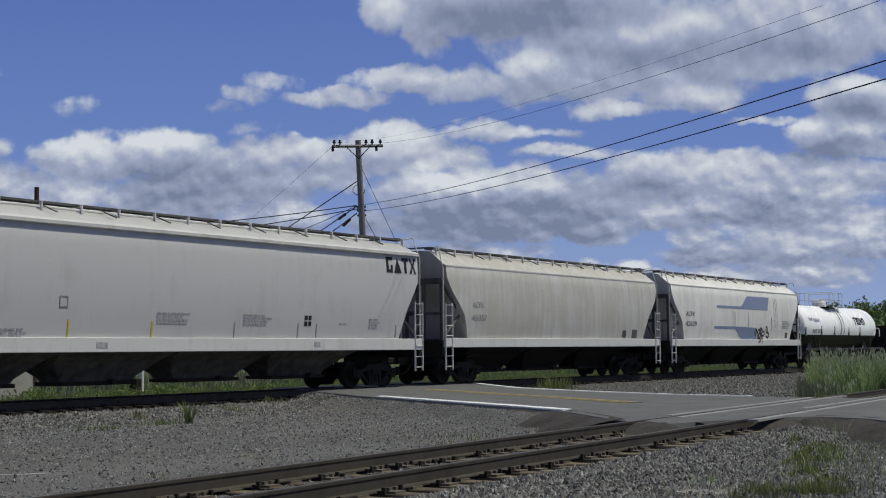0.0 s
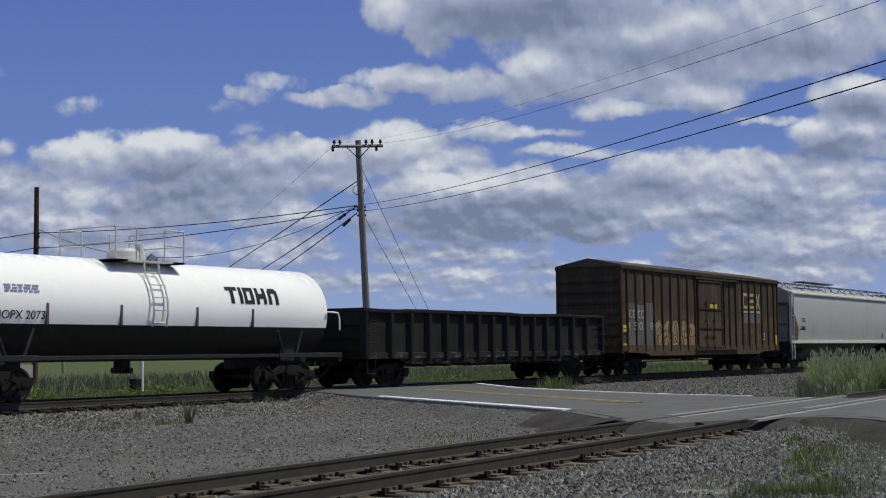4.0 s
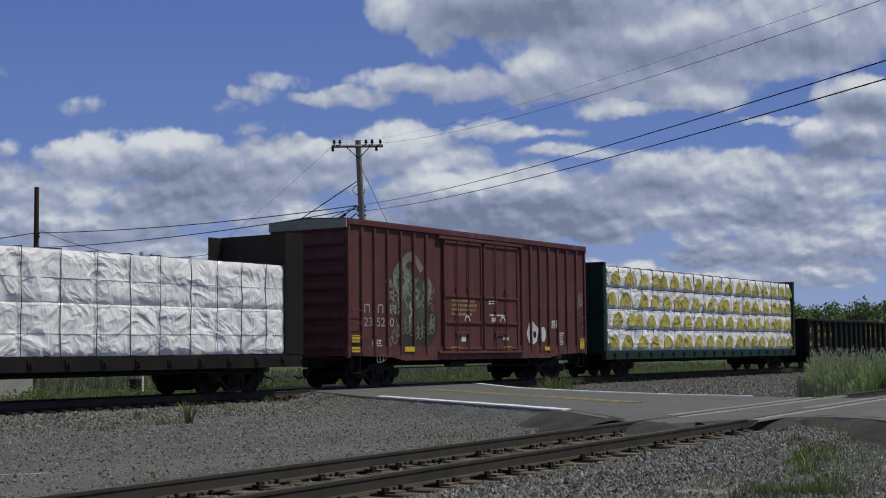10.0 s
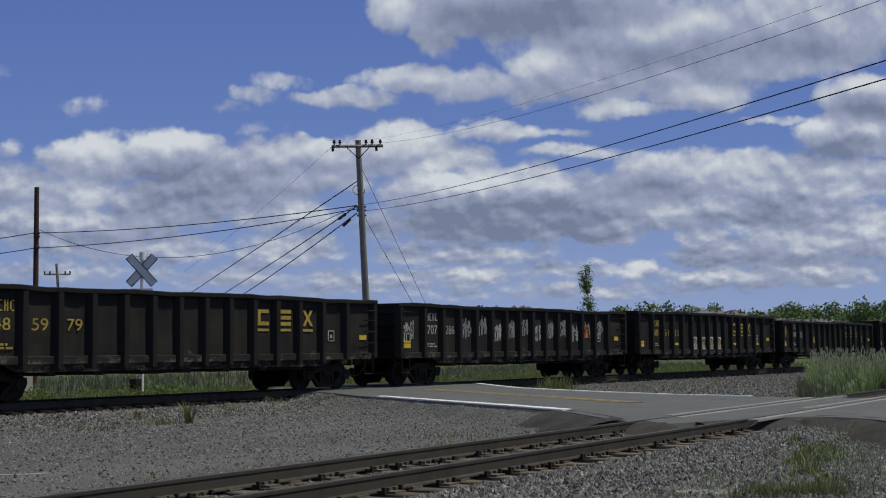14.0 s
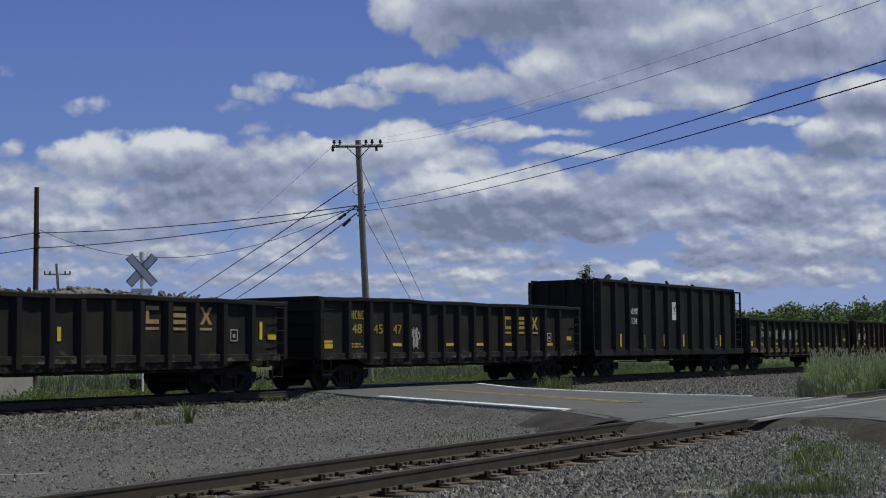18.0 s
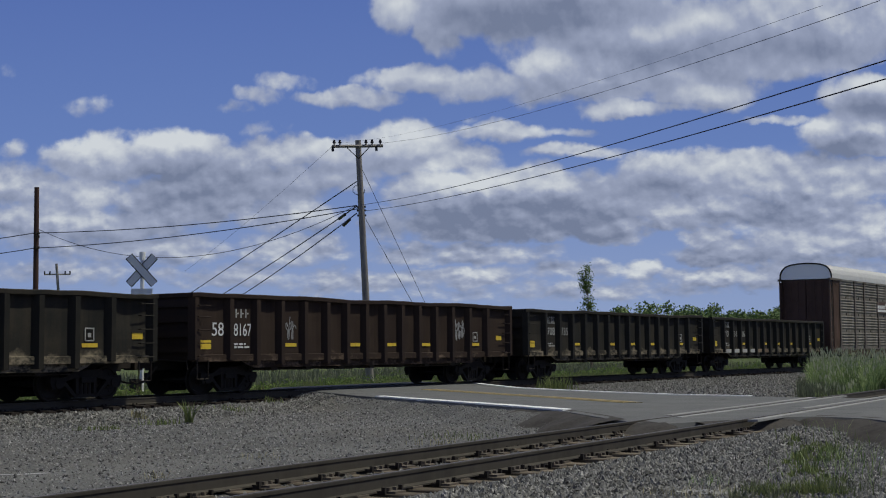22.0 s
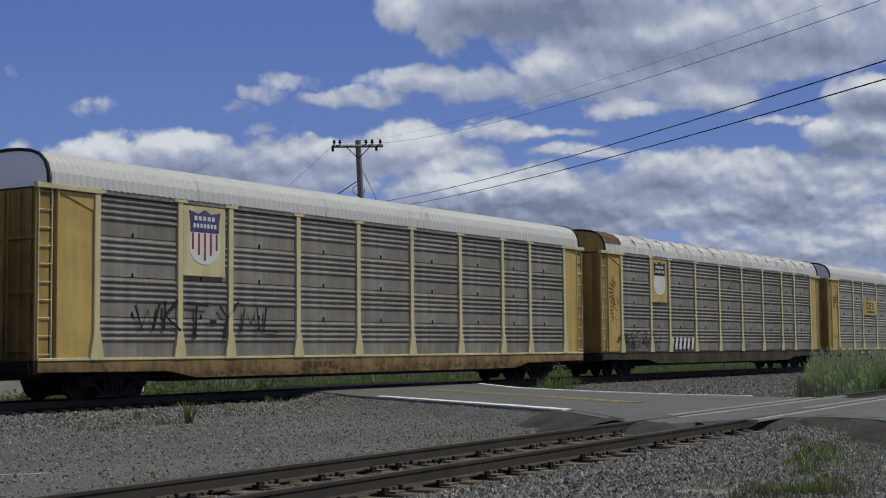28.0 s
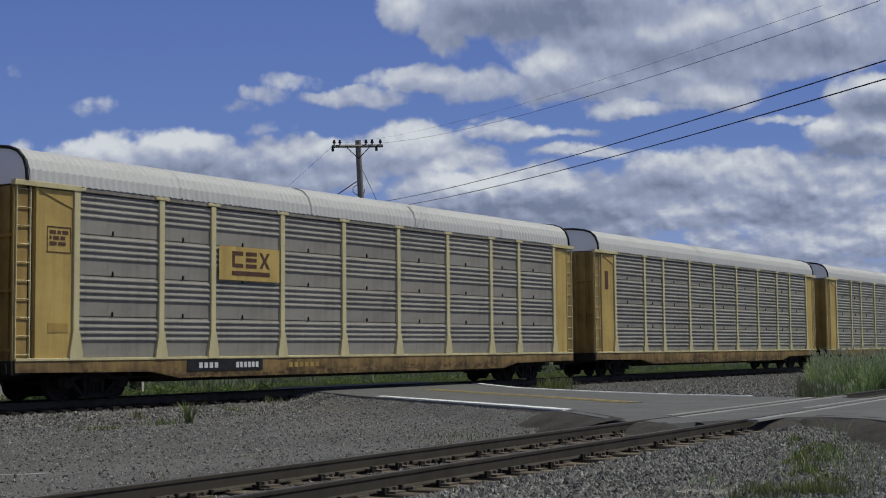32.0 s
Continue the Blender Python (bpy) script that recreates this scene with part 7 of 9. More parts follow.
w_load = load("wrapped_load", "boards wrapped in plain white plastic, strapped down", -75.95)
cols = [0.98, 3.16, 5.2, 7.36, 9.59, 11.83, 14.14, 16.27, 18.42, 21.36]
for a, b in zip(cols, cols[1:]):
    for z0, z1 in ((1.10, 2.36), (2.37, 3.63)):
        wrapped_bundle(w_load, a, b - 0.01, z0, z1, -1.46, -0.08, "wrap")
        wrapped_bundle(w_load, a, b - 0.01, z0, z1, 0.08, 1.46, "wrap", False)
for x in (2.09, 3.16, 4.14, 5.2, 6.22, 7.36, 8.45, 9.59, 10.61, 11.83, 13.0, 14.14, 15.25, 16.27, 17.4, 18.42, 19.39, 20.4):
    m = Mesh()
    zs = np.linspace(1.02, 3.66, 15)
    m.path([(x, -1.475 - sag(x, z), z) for z in zs] + [(x, -0.1, 3.68)], 0.012, 4)
    part("strap", m, "strap", w_load)
m = Mesh()
for z in (1.62, 2.36, 2.95):
    m.path([(x, -1.47 - sag(x, z) + 0.006, z + 0.02 * noise.noise((x, z, 2))) for x in np.linspace(1.0, 21.3, 70)], 0.008, 3)
part("seam", m, "grey_mark", w_load)

y_load = load("wrapped_load", "boards wrapped in white plastic with yellow half rounds, four tiers", -34.5)
tiers = [(1.08, 1.96), (1.98, 2.81), (2.83, 3.70), (3.72, 4.56)]
rnd = random.Random(3)
for t, (z0, z1) in enumerate(tiers):
    edges = [0.36, 2.9, 5.34, 7.76, 10.31, 12.66, 15.34, 17.51, 20.05, 22.34]
    for a, b in zip(edges, edges[1:]):
        ob = wrapped_bundle(y_load, a, b - 0.015, z0, z1, -1.45, -0.08, "wrap")
        wrapped_bundle(y_load, a, b - 0.015, z0, z1, 0.08, 1.45, "wrap", False)
        off = rnd.uniform(-0.35, 0.35)
        w = (b - a) / 2
        for k in range(-1, 3):
            xc = a + w * (k + 0.5) + off
            if xc + 0.5 > a and xc - 0.5 < b:
                printed_arch(ob, xc, z0 + 0.13, 0.50, a + 0.01, b - 0.02, rnd.uniform(1.0, 1.16))
for k in range(19):
    x = 1.3 + 20.2 * k / 18
    m = Mesh().path([(x, -1.47 - sag(x, z), z) for z in np.linspace(4.20, 4.56, 4)] + [(x, -1.40, 4.60), (x, -0.1, 4.66)], 0.018, 4)
    m.path([(x, -1.468 - sag(x, z), z) for z in np.linspace(1.0, 4.20, 15)], 0.007, 3)
    part("strap", m, "strap", y_load)
for z in (1.97, 2.82, 3.71):
    m = Mesh().path([(x, -1.462 - sag(x, z), z) for x in np.linspace(0.4, 22.3, 80)], 0.014, 4)
    part("tier_gap", m, "strap", y_load)


# ---- paint on the cars ----
def stroke(m, pts, w, y):
    """A flat brush stroke along points (x, z)."""
    ps = [Vector(p) for p in pts]
    L, R = [], []
    for i, p in enumerate(ps):
        d = (ps[min(i + 1, len(ps) - 1)] - ps[max(i - 1, 0)])
        d = d.normalized() if d.length else Vector((1, 0))
        n = Vector((-d.y, d.x)) * w / 2
        L.append(p + n)
        R.append(p - n)
    k = len(m.v)
    m.v += [(p.x, y, p.y) for p in L] + [(p.x, y, p.y) for p in R]
    c = len(ps)
    m.f += [(k + i, k + c + i, k + c + i + 1, k + i + 1) for i in range(c - 1)]


def scrawl(parent, x, z, w, h, material, seed, y, letters=6, width=0.05, name="graffiti", label=""):
    """Looping spray strokes with no readable letters."""
    rnd = random.Random(seed)
    m = Mesh()
    for k in range(letters):
        cx = x + w * (k + 0.5) / letters
        lw = w / letters * 0.55
        a0, turn = rnd.uniform(0, 6.28), rnd.choice((-1, 1)) * rnd.uniform(4.0, 8.5)
        pts = []
        for i in range(22):
            f = i / 21
            a = a0 + turn * f
            r = 0.6 + 0.4 * math.sin(3 * a + k)
            pts.append((cx + lw * r * math.cos(a) + lw * 0.5 * (f - 0.5), z + h / 2 + h / 2 * r * math.sin(a)))
        stroke(m, pts, width, y)
        if rnd.random() < 0.6:
            stroke(m, [(cx + rnd.uniform(-lw, lw), z + h * rnd.uniform(0, 0.2)), (cx + rnd.uniform(-lw, lw), z + h * rnd.uniform(0.8, 1.1))], width, y - 0.001)
    return part(name, m.mesh(name, fix=False), material, parent, label)


def blot(parent, x, z, rx, rz, material, y, seed=1, name="paint_blot"):
    """A patch of paint with an uneven rim."""
    n = 28
    pts = []
    for i in range(n):
        a = 2 * math.pi * i / n
        f = 1 + 0.22 * noise.noise((math.cos(a) * 1.5, math.sin(a) * 1.5, seed))
        pts.append((z + rz * f * math.sin(a), x + rx * f * math.cos(a)))
    return part(name, Mesh().prism(pts, "y", y, y + 0.004), material, parent)


cars = {ob.name: ob for ob, _ in MOVERS}
box_brown, box_red = cars["boxcar"], cars["boxcar.001"]
# rust-brown boxcar: pale figures along the foot, blocks of a company mark, reflectors
for i, x in enumerate((3.35, 4.25, 5.12, 6.05, 6.95)):
    blot(box_brown, x + 0.40, 1.72, 0.42, 0.66, "tan_mark", -1.512, i + 3, "graffiti")
scrawl(box_brown, 3.3, 1.2, 4.4, 1.1, "boxcar_rib", 5, -1.518, 7, 0.06)
company_shapes(box_brown, (13.75, 14.62, 15.5), 0.60, 3.12, 0.76, "cream_mark", -1.512)
for x in (13.75, 14.62, 15.5):
    bars(box_brown, [(x, 2.90, 0.62, 0.11)], "cream_mark", -1.512, "company_mark")
    bars(box_brown, [(x - 0.02, 2.38, 0.66, 0.46)], "patch_grey", -1.511, "paint_patch")
bars(box_brown, [(0.18, 1.85, 0.32, 0.30), (0.18, 1.15, 0.32, 0.25), (18.2, 1.3, 0.25, 0.5)], "yellow", -1.525, "reflector")
bars(box_brown, [(16.35, 1.55, 0.32, 0.03), (16.35, 1.85, 0.32, 0.03), (16.35, 1.55, 0.03, 0.3), (16.64, 1.55, 0.03, 0.33)], "white_mark", -1.515)
bars(box_brown, [(9.3, 2.95, 0.9, 0.28)], "yellow", -1.60, "paint_patch")
# maroon boxcar: a sprayed mass of pale loops and drips over a dark smear
blot(box_red, 3.75, 2.1, 1.10, 1.05, "ghost_dark", -1.511, 4, "graffiti")
blot(box_red, 2.90, 3.45, 0.36, 0.46, "ghost_dark", -1.511, 6, "graffiti")
blot(box_red, 3.55, 2.75, 0.78, 0.95, "sage_dark", -1.5122, 9, "graffiti")
rnd = random.Random(8)
m = Mesh()


def loop(x, z, rx, rz, w, turn=6.283, a0=0.0):
    stroke(m, [(x + rx * (1 + 0.05 * math.sin(5 * a)) * math.cos(a), z + rz * (1 + 0.05 * math.cos(4 * a)) * math.sin(a)) for a in np.linspace(a0, a0 + turn, 28)], w, -1.514 - 0.0002 * rnd.randrange(6))


for k in range(4):
    loop(2.90, 3.47, 0.42 - 0.05 * k, 0.52 - 0.07 * k, 0.030)
    loop(4.40, 3.22, 0.24 - 0.05 * k, 0.32 - 0.06 * k, 0.026)
for k in range(5):
    loop(3.45, 3.2, 0.95 - 0.05 * k, 1.08 - 0.06 * k, 0.03, 2.2, 0.7)
for k in range(22):
    x0, z0, ln = 2.75 + 1.75 * rnd.random(), rnd.uniform(2.5, 3.95), rnd.uniform(0.35, 0.85)
    stroke(m, [(x0 + 0.08 * math.sin(9 * f + k), z0 - ln * f) for f in np.linspace(0, 1, 12)], rnd.uniform(0.02, 0.05), -1.5135)
for k in range(9):
    for j in range(3):
        loop(2.75 + 0.24 * k, 2.15 - 0.16 * j + 0.10 * math.sin(k), 0.13, 0.20, 0.022, 3.14, 3.14)
for k in range(12):
    loop(2.45 + 0.13 * math.sin(k * 2.3), 2.4 + 0.07 * k, 0.12, 0.10, 0.024, 4.5, k)
for k in range(9):
    f = k / 8
    loop(1.65 + 1.15 * f, 0.95 + 1.15 * f * f, 0.10 + 0.06 * f, 0.16 + 0.06 * f, 0.024, 4.4, 2.0 + k)
for k in range(8):
    loop(4.62 + 0.08 * math.sin(k), 1.9 + 0.18 * k, 0.10, 0.12, 0.022, 4.2, k * 1.3)
part("graffiti", m.mesh("graffiti", fix=False), "sage_mark", box_red, "pale green spray-painted loops and drips")
blot(box_red, 11.35, 1.75, 0.42, 0.40, "white_mark", -1.513, 2, "graffiti")
blot(box_red, 12.15, 1.72, 0.20, 0.27, "white_mark", -1.513, 5, "graffiti")
blot(box_red, 11.50, 1.72, 0.10, 0.14, "black_mark", -1.518, 7, "graffiti")
scrawl(box_red, 12.8, 1.95, 0.5, 0.35, "white_mark", 4, -1.512, 3, 0.03)
scrawl(box_red, 14.75, 2.7, 0.6, 0.7, "grey_mark", 6, -1.512, 4, 0.03)
scrawl(box_red, 2.0, 3.15, 0.6, 0.3, "grey_mark", 7, -1.512, 3, 0.03)
for text, x in (("23", 0.88), ("52", 1.55), ("0", 2.26)):
    lettering(box_red, text, x, 1.92, 0.28, "faded_mark", -1.512, 0.22 * len(text))
for x in (0.90, 1.60, 2.28):
    bars(box_red, [(x, 2.34, 0.05, 0.28), (x + 0.25, 2.34, 0.05, 0.28), (x, 2.57, 0.30, 0.05)], "faded_mark", -1.512)
bars(box_red, [(0.20, 1.42, 0.42, 0.22), (0.20, 1.12, 0.42, 0.16)], "yellow", -1.56, "reflector")
bars(box_red, [(3.0, 1.12, 0.55, 0.16), (5.7, 1.14, 0.55, 0.14), (9.15, 1.14, 0.55, 0.14), (12.15, 1.12, 0.4, 0.14)], "yellow", -1.57, "reflector")
bars(box_red, [(15.0, 1.15, 0.36, 0.42)], "yellow", -1.56, "reflector")
small_print(box_red, 5.75, 2.95, 1.7, 5, "tan_mark", -1.575, 12, 0.09)
small_print(box_red, 8.15, 2.85, 0.6, 2, "white_mark", -1.575, 13)
bars(box_red, [(8.2, 2.35, 1.1, 0.06), (8.35, 2.1, 0.28, 0.2), (6.35, 1.45, 0.3, 0.2), (9.1, 1.5, 0.4, 0.12)], "white_mark", -1.575)
small_print(box_red, 13.35, 1.75, 0.3, 6, "white_mark", -1.512, 14)
for x, z in ((6.55, 2.1), (8.9, 2.1)):
    m = Mesh()
    stroke(m, [(x + 0.16 * math.cos(a), z + 0.22 * math.sin(a)) for a in np.linspace(0.2, 2.94, 10)], 0.05, -1.70)
    part("handle_arc", m.mesh("handle_arc", fix=False), "white_mark", box_red)
small_print(box_red, 1.3, 1.45, 0.45, 3, "white_mark", -1.512, 15)

h_sweep = cars["covered_hopper.002"]
ob = scrawl(h_sweep, 10.3, 1.40, 2.0, 0.85, "ghost_dark", 19, -1.62, 3, 0.10, "graffiti", "dark sprayed scribble")
cling(ob.data, h_sweep, -1.62)

# gondolas: number pairs between the ribs, company blocks, reflectors, scribbles
SHEET = -1.435


def gon_marks(e, pairs, color, block, reflect_z=1.30, reflect=True, mark_row=True):
    for (bay, text) in pairs:
        x0 = GON_RIBS[bay] + 0.24
        w = GON_RIBS[bay + 1] - GON_RIBS[bay] - 0.42
        lettering(e, text, x0 + 0.06, 1.70, 0.29, color, SHEET, min(w - 0.1, 0.24 * len(text)))
        if mark_row and bay == 1:
            # owner's code above, as plain strokes
            for k in range(4):
                xk = x0 + 0.02 + 0.17 * k
                bars(e, [(xk, 2.14, 0.035, 0.26), (xk, 2.365, 0.11, 0.035), (xk, 2.14, 0.11, 0.035)] if k % 2 else [(xk, 2.14, 0.035, 0.26), (xk + 0.08, 2.14, 0.035, 0.26), (xk, 2.26, 0.11, 0.035)], color, SHEET)
    if block:
        xs = [GON_RIBS[bay] + 0.25 for bay in (10, 11, 12)]
        company_shapes(e, xs, 0.46, 1.90, 0.46, block, SHEET)
        for x in xs:
            bars(e, [(x, 1.74, 0.46, 0.07)], block, SHEET, "company_mark")
    if reflect:
        for bay in (3, 6, 8, 10, 13):
            x0 = GON_RIBS[bay] + 0.26
            bars(e, [(x0, reflect_z, 0.50, 0.10)], "yellow", SHEET, "reflector")
    bars(e, [(0.42, 1.24, 0.40, 0.24)], "yellow", SHEET, "reflector")
    bars(e, [(GON_RIBS[14] + 0.75, 1.50, 0.36, 0.16)], "yellow", SHEET, "reflector")
    bars(e, [(14.0, 1.45, 0.3, 0.03), (14.0, 1.75, 0.3, 0.03), (14.0, 1.45, 0.03, 0.3), (14.27, 1.45, 0.03, 0.33), (14.1, 1.55, 0.1, 0.1)], "faded_mark", SHEET)
    small_print(e, GON_RIBS[1] + 0.25, 1.35, 0.6, 2, color, SHEET, 3)


g10, g11, g12, g13, g14, g16, g17, g18, g19 = GON_CARS
gon_marks(g10, [(1, "48"), (2, "59"), (3, "79")], "faded_yellow", "faded_yellow", reflect=False)
bars(g10, [(0.45, 1.95, 0.4, 0.3)], "orange_mark", SHEET)
gon_marks(g11, [(1, "707"), (2, "286")], "faded_mark", None, reflect=False)
for k, bay in enumerate((0, 3, 4, 5, 6, 7, 8, 9, 10, 11, 12, 13)):
    scrawl(g11, GON_RIBS[bay] + 0.22, 1.45 + 0.1 * (k % 3), 0.62, 0.65, "grey_mark" if k % 3 else "faded_mark", 30 + k, SHEET, 3, 0.045)
bars(g11, [(GON_RIBS[12] + 0.25, 1.6, 0.5, 0.5)], "orange_mark", SHEET + 0.003)
gon_marks(g12, [(1, "48"), (2, "51"), (3, "21")], "faded_yellow", "faded_yellow")
for k, bay in enumerate((5, 6, 7, 8)):
    bars(g12, [(GON_RIBS[bay] + 0.20, 0.86, 0.60, 0.30), (GON_RIBS[bay] + 0.20, 1.18, 0.60, 0.50)], "pale_mark", SHEET + 0.002, "graffiti")
    scrawl(g12, GON_RIBS[bay] + 0.22, 1.2, 0.55, 0.45, "black_mark", 50 + k, SHEET - 0.004, 2, 0.05)
gon_marks(g13, [(1, "704"), (2, "982")], "faded_mark", "tan_mark", reflect=False)
bars(g13, [(0.75, 1.7, 0.10, 0.6), (5.3, 1.4, 0.12, 0.34), (7.95, 1.45, 0.12, 0.34), (15.2, 1.5, 0.12, 0.5)], "yellow", SHEET)
gon_marks(g14, [(1, "48"), (2, "45"), (3, "47")], "faded_yellow", "faded_yellow")
scrawl(g14, GON_RIBS[4] + 0.3, 1.2, 0.45, 0.8, "faded_mark", 61, SHEET, 2, 0.04)
gon_marks(g16, [(1, "330"), (2, "871")], "faded_mark", None)
for k, bay in enumerate((3, 4, 5, 6)):
    scrawl(g16, GON_RIBS[bay] + 0.25, 1.55, 0.60, 0.55, "faded_mark", 70 + k, SHEET, 3, 0.05)
gon_marks(g17, [], "white_mark", None)
lettering(g17, "58", 0.86, 1.60, 0.36, "white_mark", SHEET, 0.46)
lettering(g17, "8167", GON_RIBS[1] + 0.23, 1.60, 0.34, "white_mark", SHEET, 0.72)
bars(g17, [(GON_RIBS[1] + 0.30 + 0.2 * k, 2.10, 0.04, 0.24) for k in range(3)] + [(GON_RIBS[1] + 0.36 + 0.2 * k, 2.20, 0.06, 0.04) for k in range(3)], "faded_mark", SHEET)
scrawl(g17, GON_RIBS[3] + 0.3, 1.5, 0.4, 0.6, "grey_mark", 80, SHEET, 2, 0.03)
scrawl(g17, GON_RIBS[12] + 0.3, 1.5, 0.6, 0.7, "grey_mark", 81, SHEET, 3, 0.04)
gon_marks(g18, [(1, "708"), (2, "735")], "faded_mark", None)
gon_marks(g19, [(1, "70"), (2, "81"), (3, "46")], "faded_mark", None)
for k in range(1, 7):
    bars(g19, [(GON_RIBS[k] + 0.17, 0.92, GON_RIBS[k + 1] - GON_RIBS[k] - 0.34, 0.17)], "faded_mark" if k < 5 else "mud_mark", -1.504, "paint_splash")
bars(hop, [(7.72, 2.42, 0.46, 0.80)], "white_mark", -1.497, "placard")
bars(hop, [(7.80, 2.95, 0.14, 0.05), (7.92, 2.80, 0.10, 0.18), (7.80, 2.68, 0.32, 0.03), (8.02, 2.98, 0.08, 0.14)], "dark_end", -1.502, "placard_print")
lettering(hop, "VLMX", 3.48, 2.62, 0.25, "white_mark", -1.497, 0.70)
lettering(hop, "124", 3.58, 2.20, 0.26, "white_mark", -1.497, 0.50)
for x in (2.45, 4.72, 6.76, 8.86, 10.97, 13.2):
    bars(hop, [(x, 1.25, 0.12, 0.52)], "yellow", -1.497, "reflector")
bars(hop, [(12.6, 1.3, 0.2, 0.03), (12.6, 1.6, 0.2, 0.03), (12.6, 1.3, 0.03, 0.3), (12.8, 1.3, 0.03, 0.33), (12.68, 1.4, 0.05, 0.1)], "faded_mark", -1.497)

# car carriers: shields, signs, number boards, scribbles
SIDE = -1.552


def shield(e, x0, x1, z0, z1, lower):
    """A striped or plain shield on a pale board."""
    part("sign_board", Mesh().box(x0 - 0.20, x1 + 0.20, -1.556, -1.530, z0 - 0.32, z1 + 0.12), "rack_cream" if lower == "stripes" else "rack_yellow", e)
    w, h = x1 - x0, z1 - z0
    cx = (x0 + x1) / 2

    def half(f):
        """Half width of the shield at height fraction f."""
        return w / 2 * (math.sqrt(max(0.0, 1 - ((0.35 - f) / 0.36) ** 2)) if f < 0.35 else 1 - 0.10 * math.sin((f - 0.35) / 0.65 * math.pi))
    top = [(z0 + h * f, cx - half(f)) for f in np.linspace(0.60, 1.0, 8)] + [(z1 - 0.08, cx - w * 0.2), (z1 + 0.04, cx), (z1 - 0.08, cx + w * 0.2)]
    top += [(z0 + h * f, cx + half(f)) for f in np.linspace(1.0, 0.60, 8)]
    sh = part("shield", Mesh().prism(top, "y", -1.568, -1.556), "navy_mark" if lower == "stripes" else "black_mark", e)
    bot = [(z0 + h * f, cx - half(f)) for f in np.linspace(0.59, 0.0, 14)] + [(z0 + h * f, cx + half(f)) for f in np.linspace(0.0, 0.59, 14)]
    part("shield_field", Mesh().prism(bot, "y", -1.564, -1.555), "white_mark", sh)
    if lower == "stripes":
        for k in range(5):
            x = x0 + w * (0.12 + 0.19 * k)
            fz = 0.02 + 0.20 * abs(k - 2) / 2
            part("stripe", Mesh().box(x - 0.035, x + 0.035, -1.572, -1.563, z0 + h * (0.05 + fz), z0 + h * 0.58), "red_mark", sh)
    bars(sh, [(x0 + w * (0.16 + 0.14 * k), z0 + h * 0.82, w * 0.09, h * 0.08) for k in range(5)] + [(x0 + w * (0.13 + 0.11 * k), z0 + h * 0.68, w * 0.07, h * 0.08) for k in range(7)], "white_mark", -1.570)


shield(r1, 5.05, 6.25, 3.50, 4.92, "stripes")
shield(r2, 5.02, 6.20, 3.50, 4.92, "plain")
# thin sprayed capitals across three screens
TAG = [(3.15, [[(0, 0.8), (0.22, 0.05), (0.42, 0.65), (0.62, 0.0), (0.85, 0.9)]]), (4.15, [[(0.05, 0.95), (0.0, 0.0)], [(0.5, 1.0), (0.02, 0.5), (0.62, 0.0)]]),
       (4.95, [[(0.0, 0.92), (0.85, 0.85)], [(0.4, 0.9), (0.35, -0.25)]]), (6.25, [[(0.0, 0.85), (0.3, 0.45), (0.75, 1.0)], [(0.3, 0.45), (0.2, -0.25)]]),
       (7.1, [[(0.0, 0.0), (0.15, 0.8), (0.4, 0.25), (0.65, 0.85), (0.75, 0.0)]]), (8.05, [[(0.1, 0.85), (0.0, 0.05), (0.6, 0.0)]])]
m = Mesh()
for x, lines in TAG:
    for k, pts in enumerate(lines):
        stroke(m, [(x + px, 1.72 + 0.80 * pz) for px, pz in pts], 0.085, SIDE - 0.008 - 0.001 * k)
stroke(m, [(5.85, 1.98), (6.12, 1.98)], 0.08, SIDE - 0.008)
part("graffiti", m.mesh("graffiti", fix=False), "black_mark", r1, "thin black sprayed capitals")
m = Mesh()
for cx, cz, reach, turn in ((1.52, 3.42, 0.86, 0.0), (1.50, 2.66, 0.70, 0.20)):
    for k in range(7):
        a = radians(112 + 15 * k) + turn
        r0_, r1_ = 0.40, reach * (1.05 - 0.03 * k)
        stroke(m, [(cx + r * math.cos(a + 0.25 * (r - r0_)) * 0.95, cz + r * math.sin(a + 0.25 * (r - r0_))) for r in np.linspace(r0_, r1_, 5)], 0.065, -1.508)
stroke(m, [(1.10, 3.30), (1.28, 3.18), (1.20, 3.02), (1.40, 2.98), (1.34, 2.78), (1.52, 2.72)], 0.05, -1.5085)
stroke(m, [(1.46, 3.30), (1.52, 3.10), (1.62, 3.18), (1.58, 2.95)], 0.05, -1.509)
stroke(m, [(1.30, 2.45), (1.42, 2.30), (1.30, 2.20), (1.48, 2.05), (1.40, 1.95)], 0.05, -1.5085)
for k in range(6):
    a = radians(60 + 22 * k)
    stroke(m, [(1.72 + r * math.cos(a), 1.38 + r * math.sin(a)) for r in (0.12, 0.25, 0.36)], 0.05, -1.509)
part("graffiti", m.mesh("graffiti", fix=False), "brown_mark", r2, "feathered brown spray strokes")
scrawl(r2, 2.0, 1.12, 3.6, 0.80, "ghost_dark", 94, SIDE - 0.008, 6, 0.07)
scrawl(r2, 2.9, 1.2, 1.9, 0.75, "grey_mark", 96, SIDE - 0.012, 3, 0.035)
for k in range(6):
    m = Mesh()
    stroke(m, [(6.78 + 0.45 * k, 1.12), (6.86 + 0.45 * k, 1.40), (6.92 + 0.45 * k, 1.64)], 0.22, SIDE - 0.008)
    part("graffiti", m.mesh("graffiti", fix=False), "white_mark", r2, "slanted white dash")
scrawl(r2, 15.3, 1.25, 1.4, 0.4, "grey_mark", 95, SIDE - 0.008, 5, 0.03)
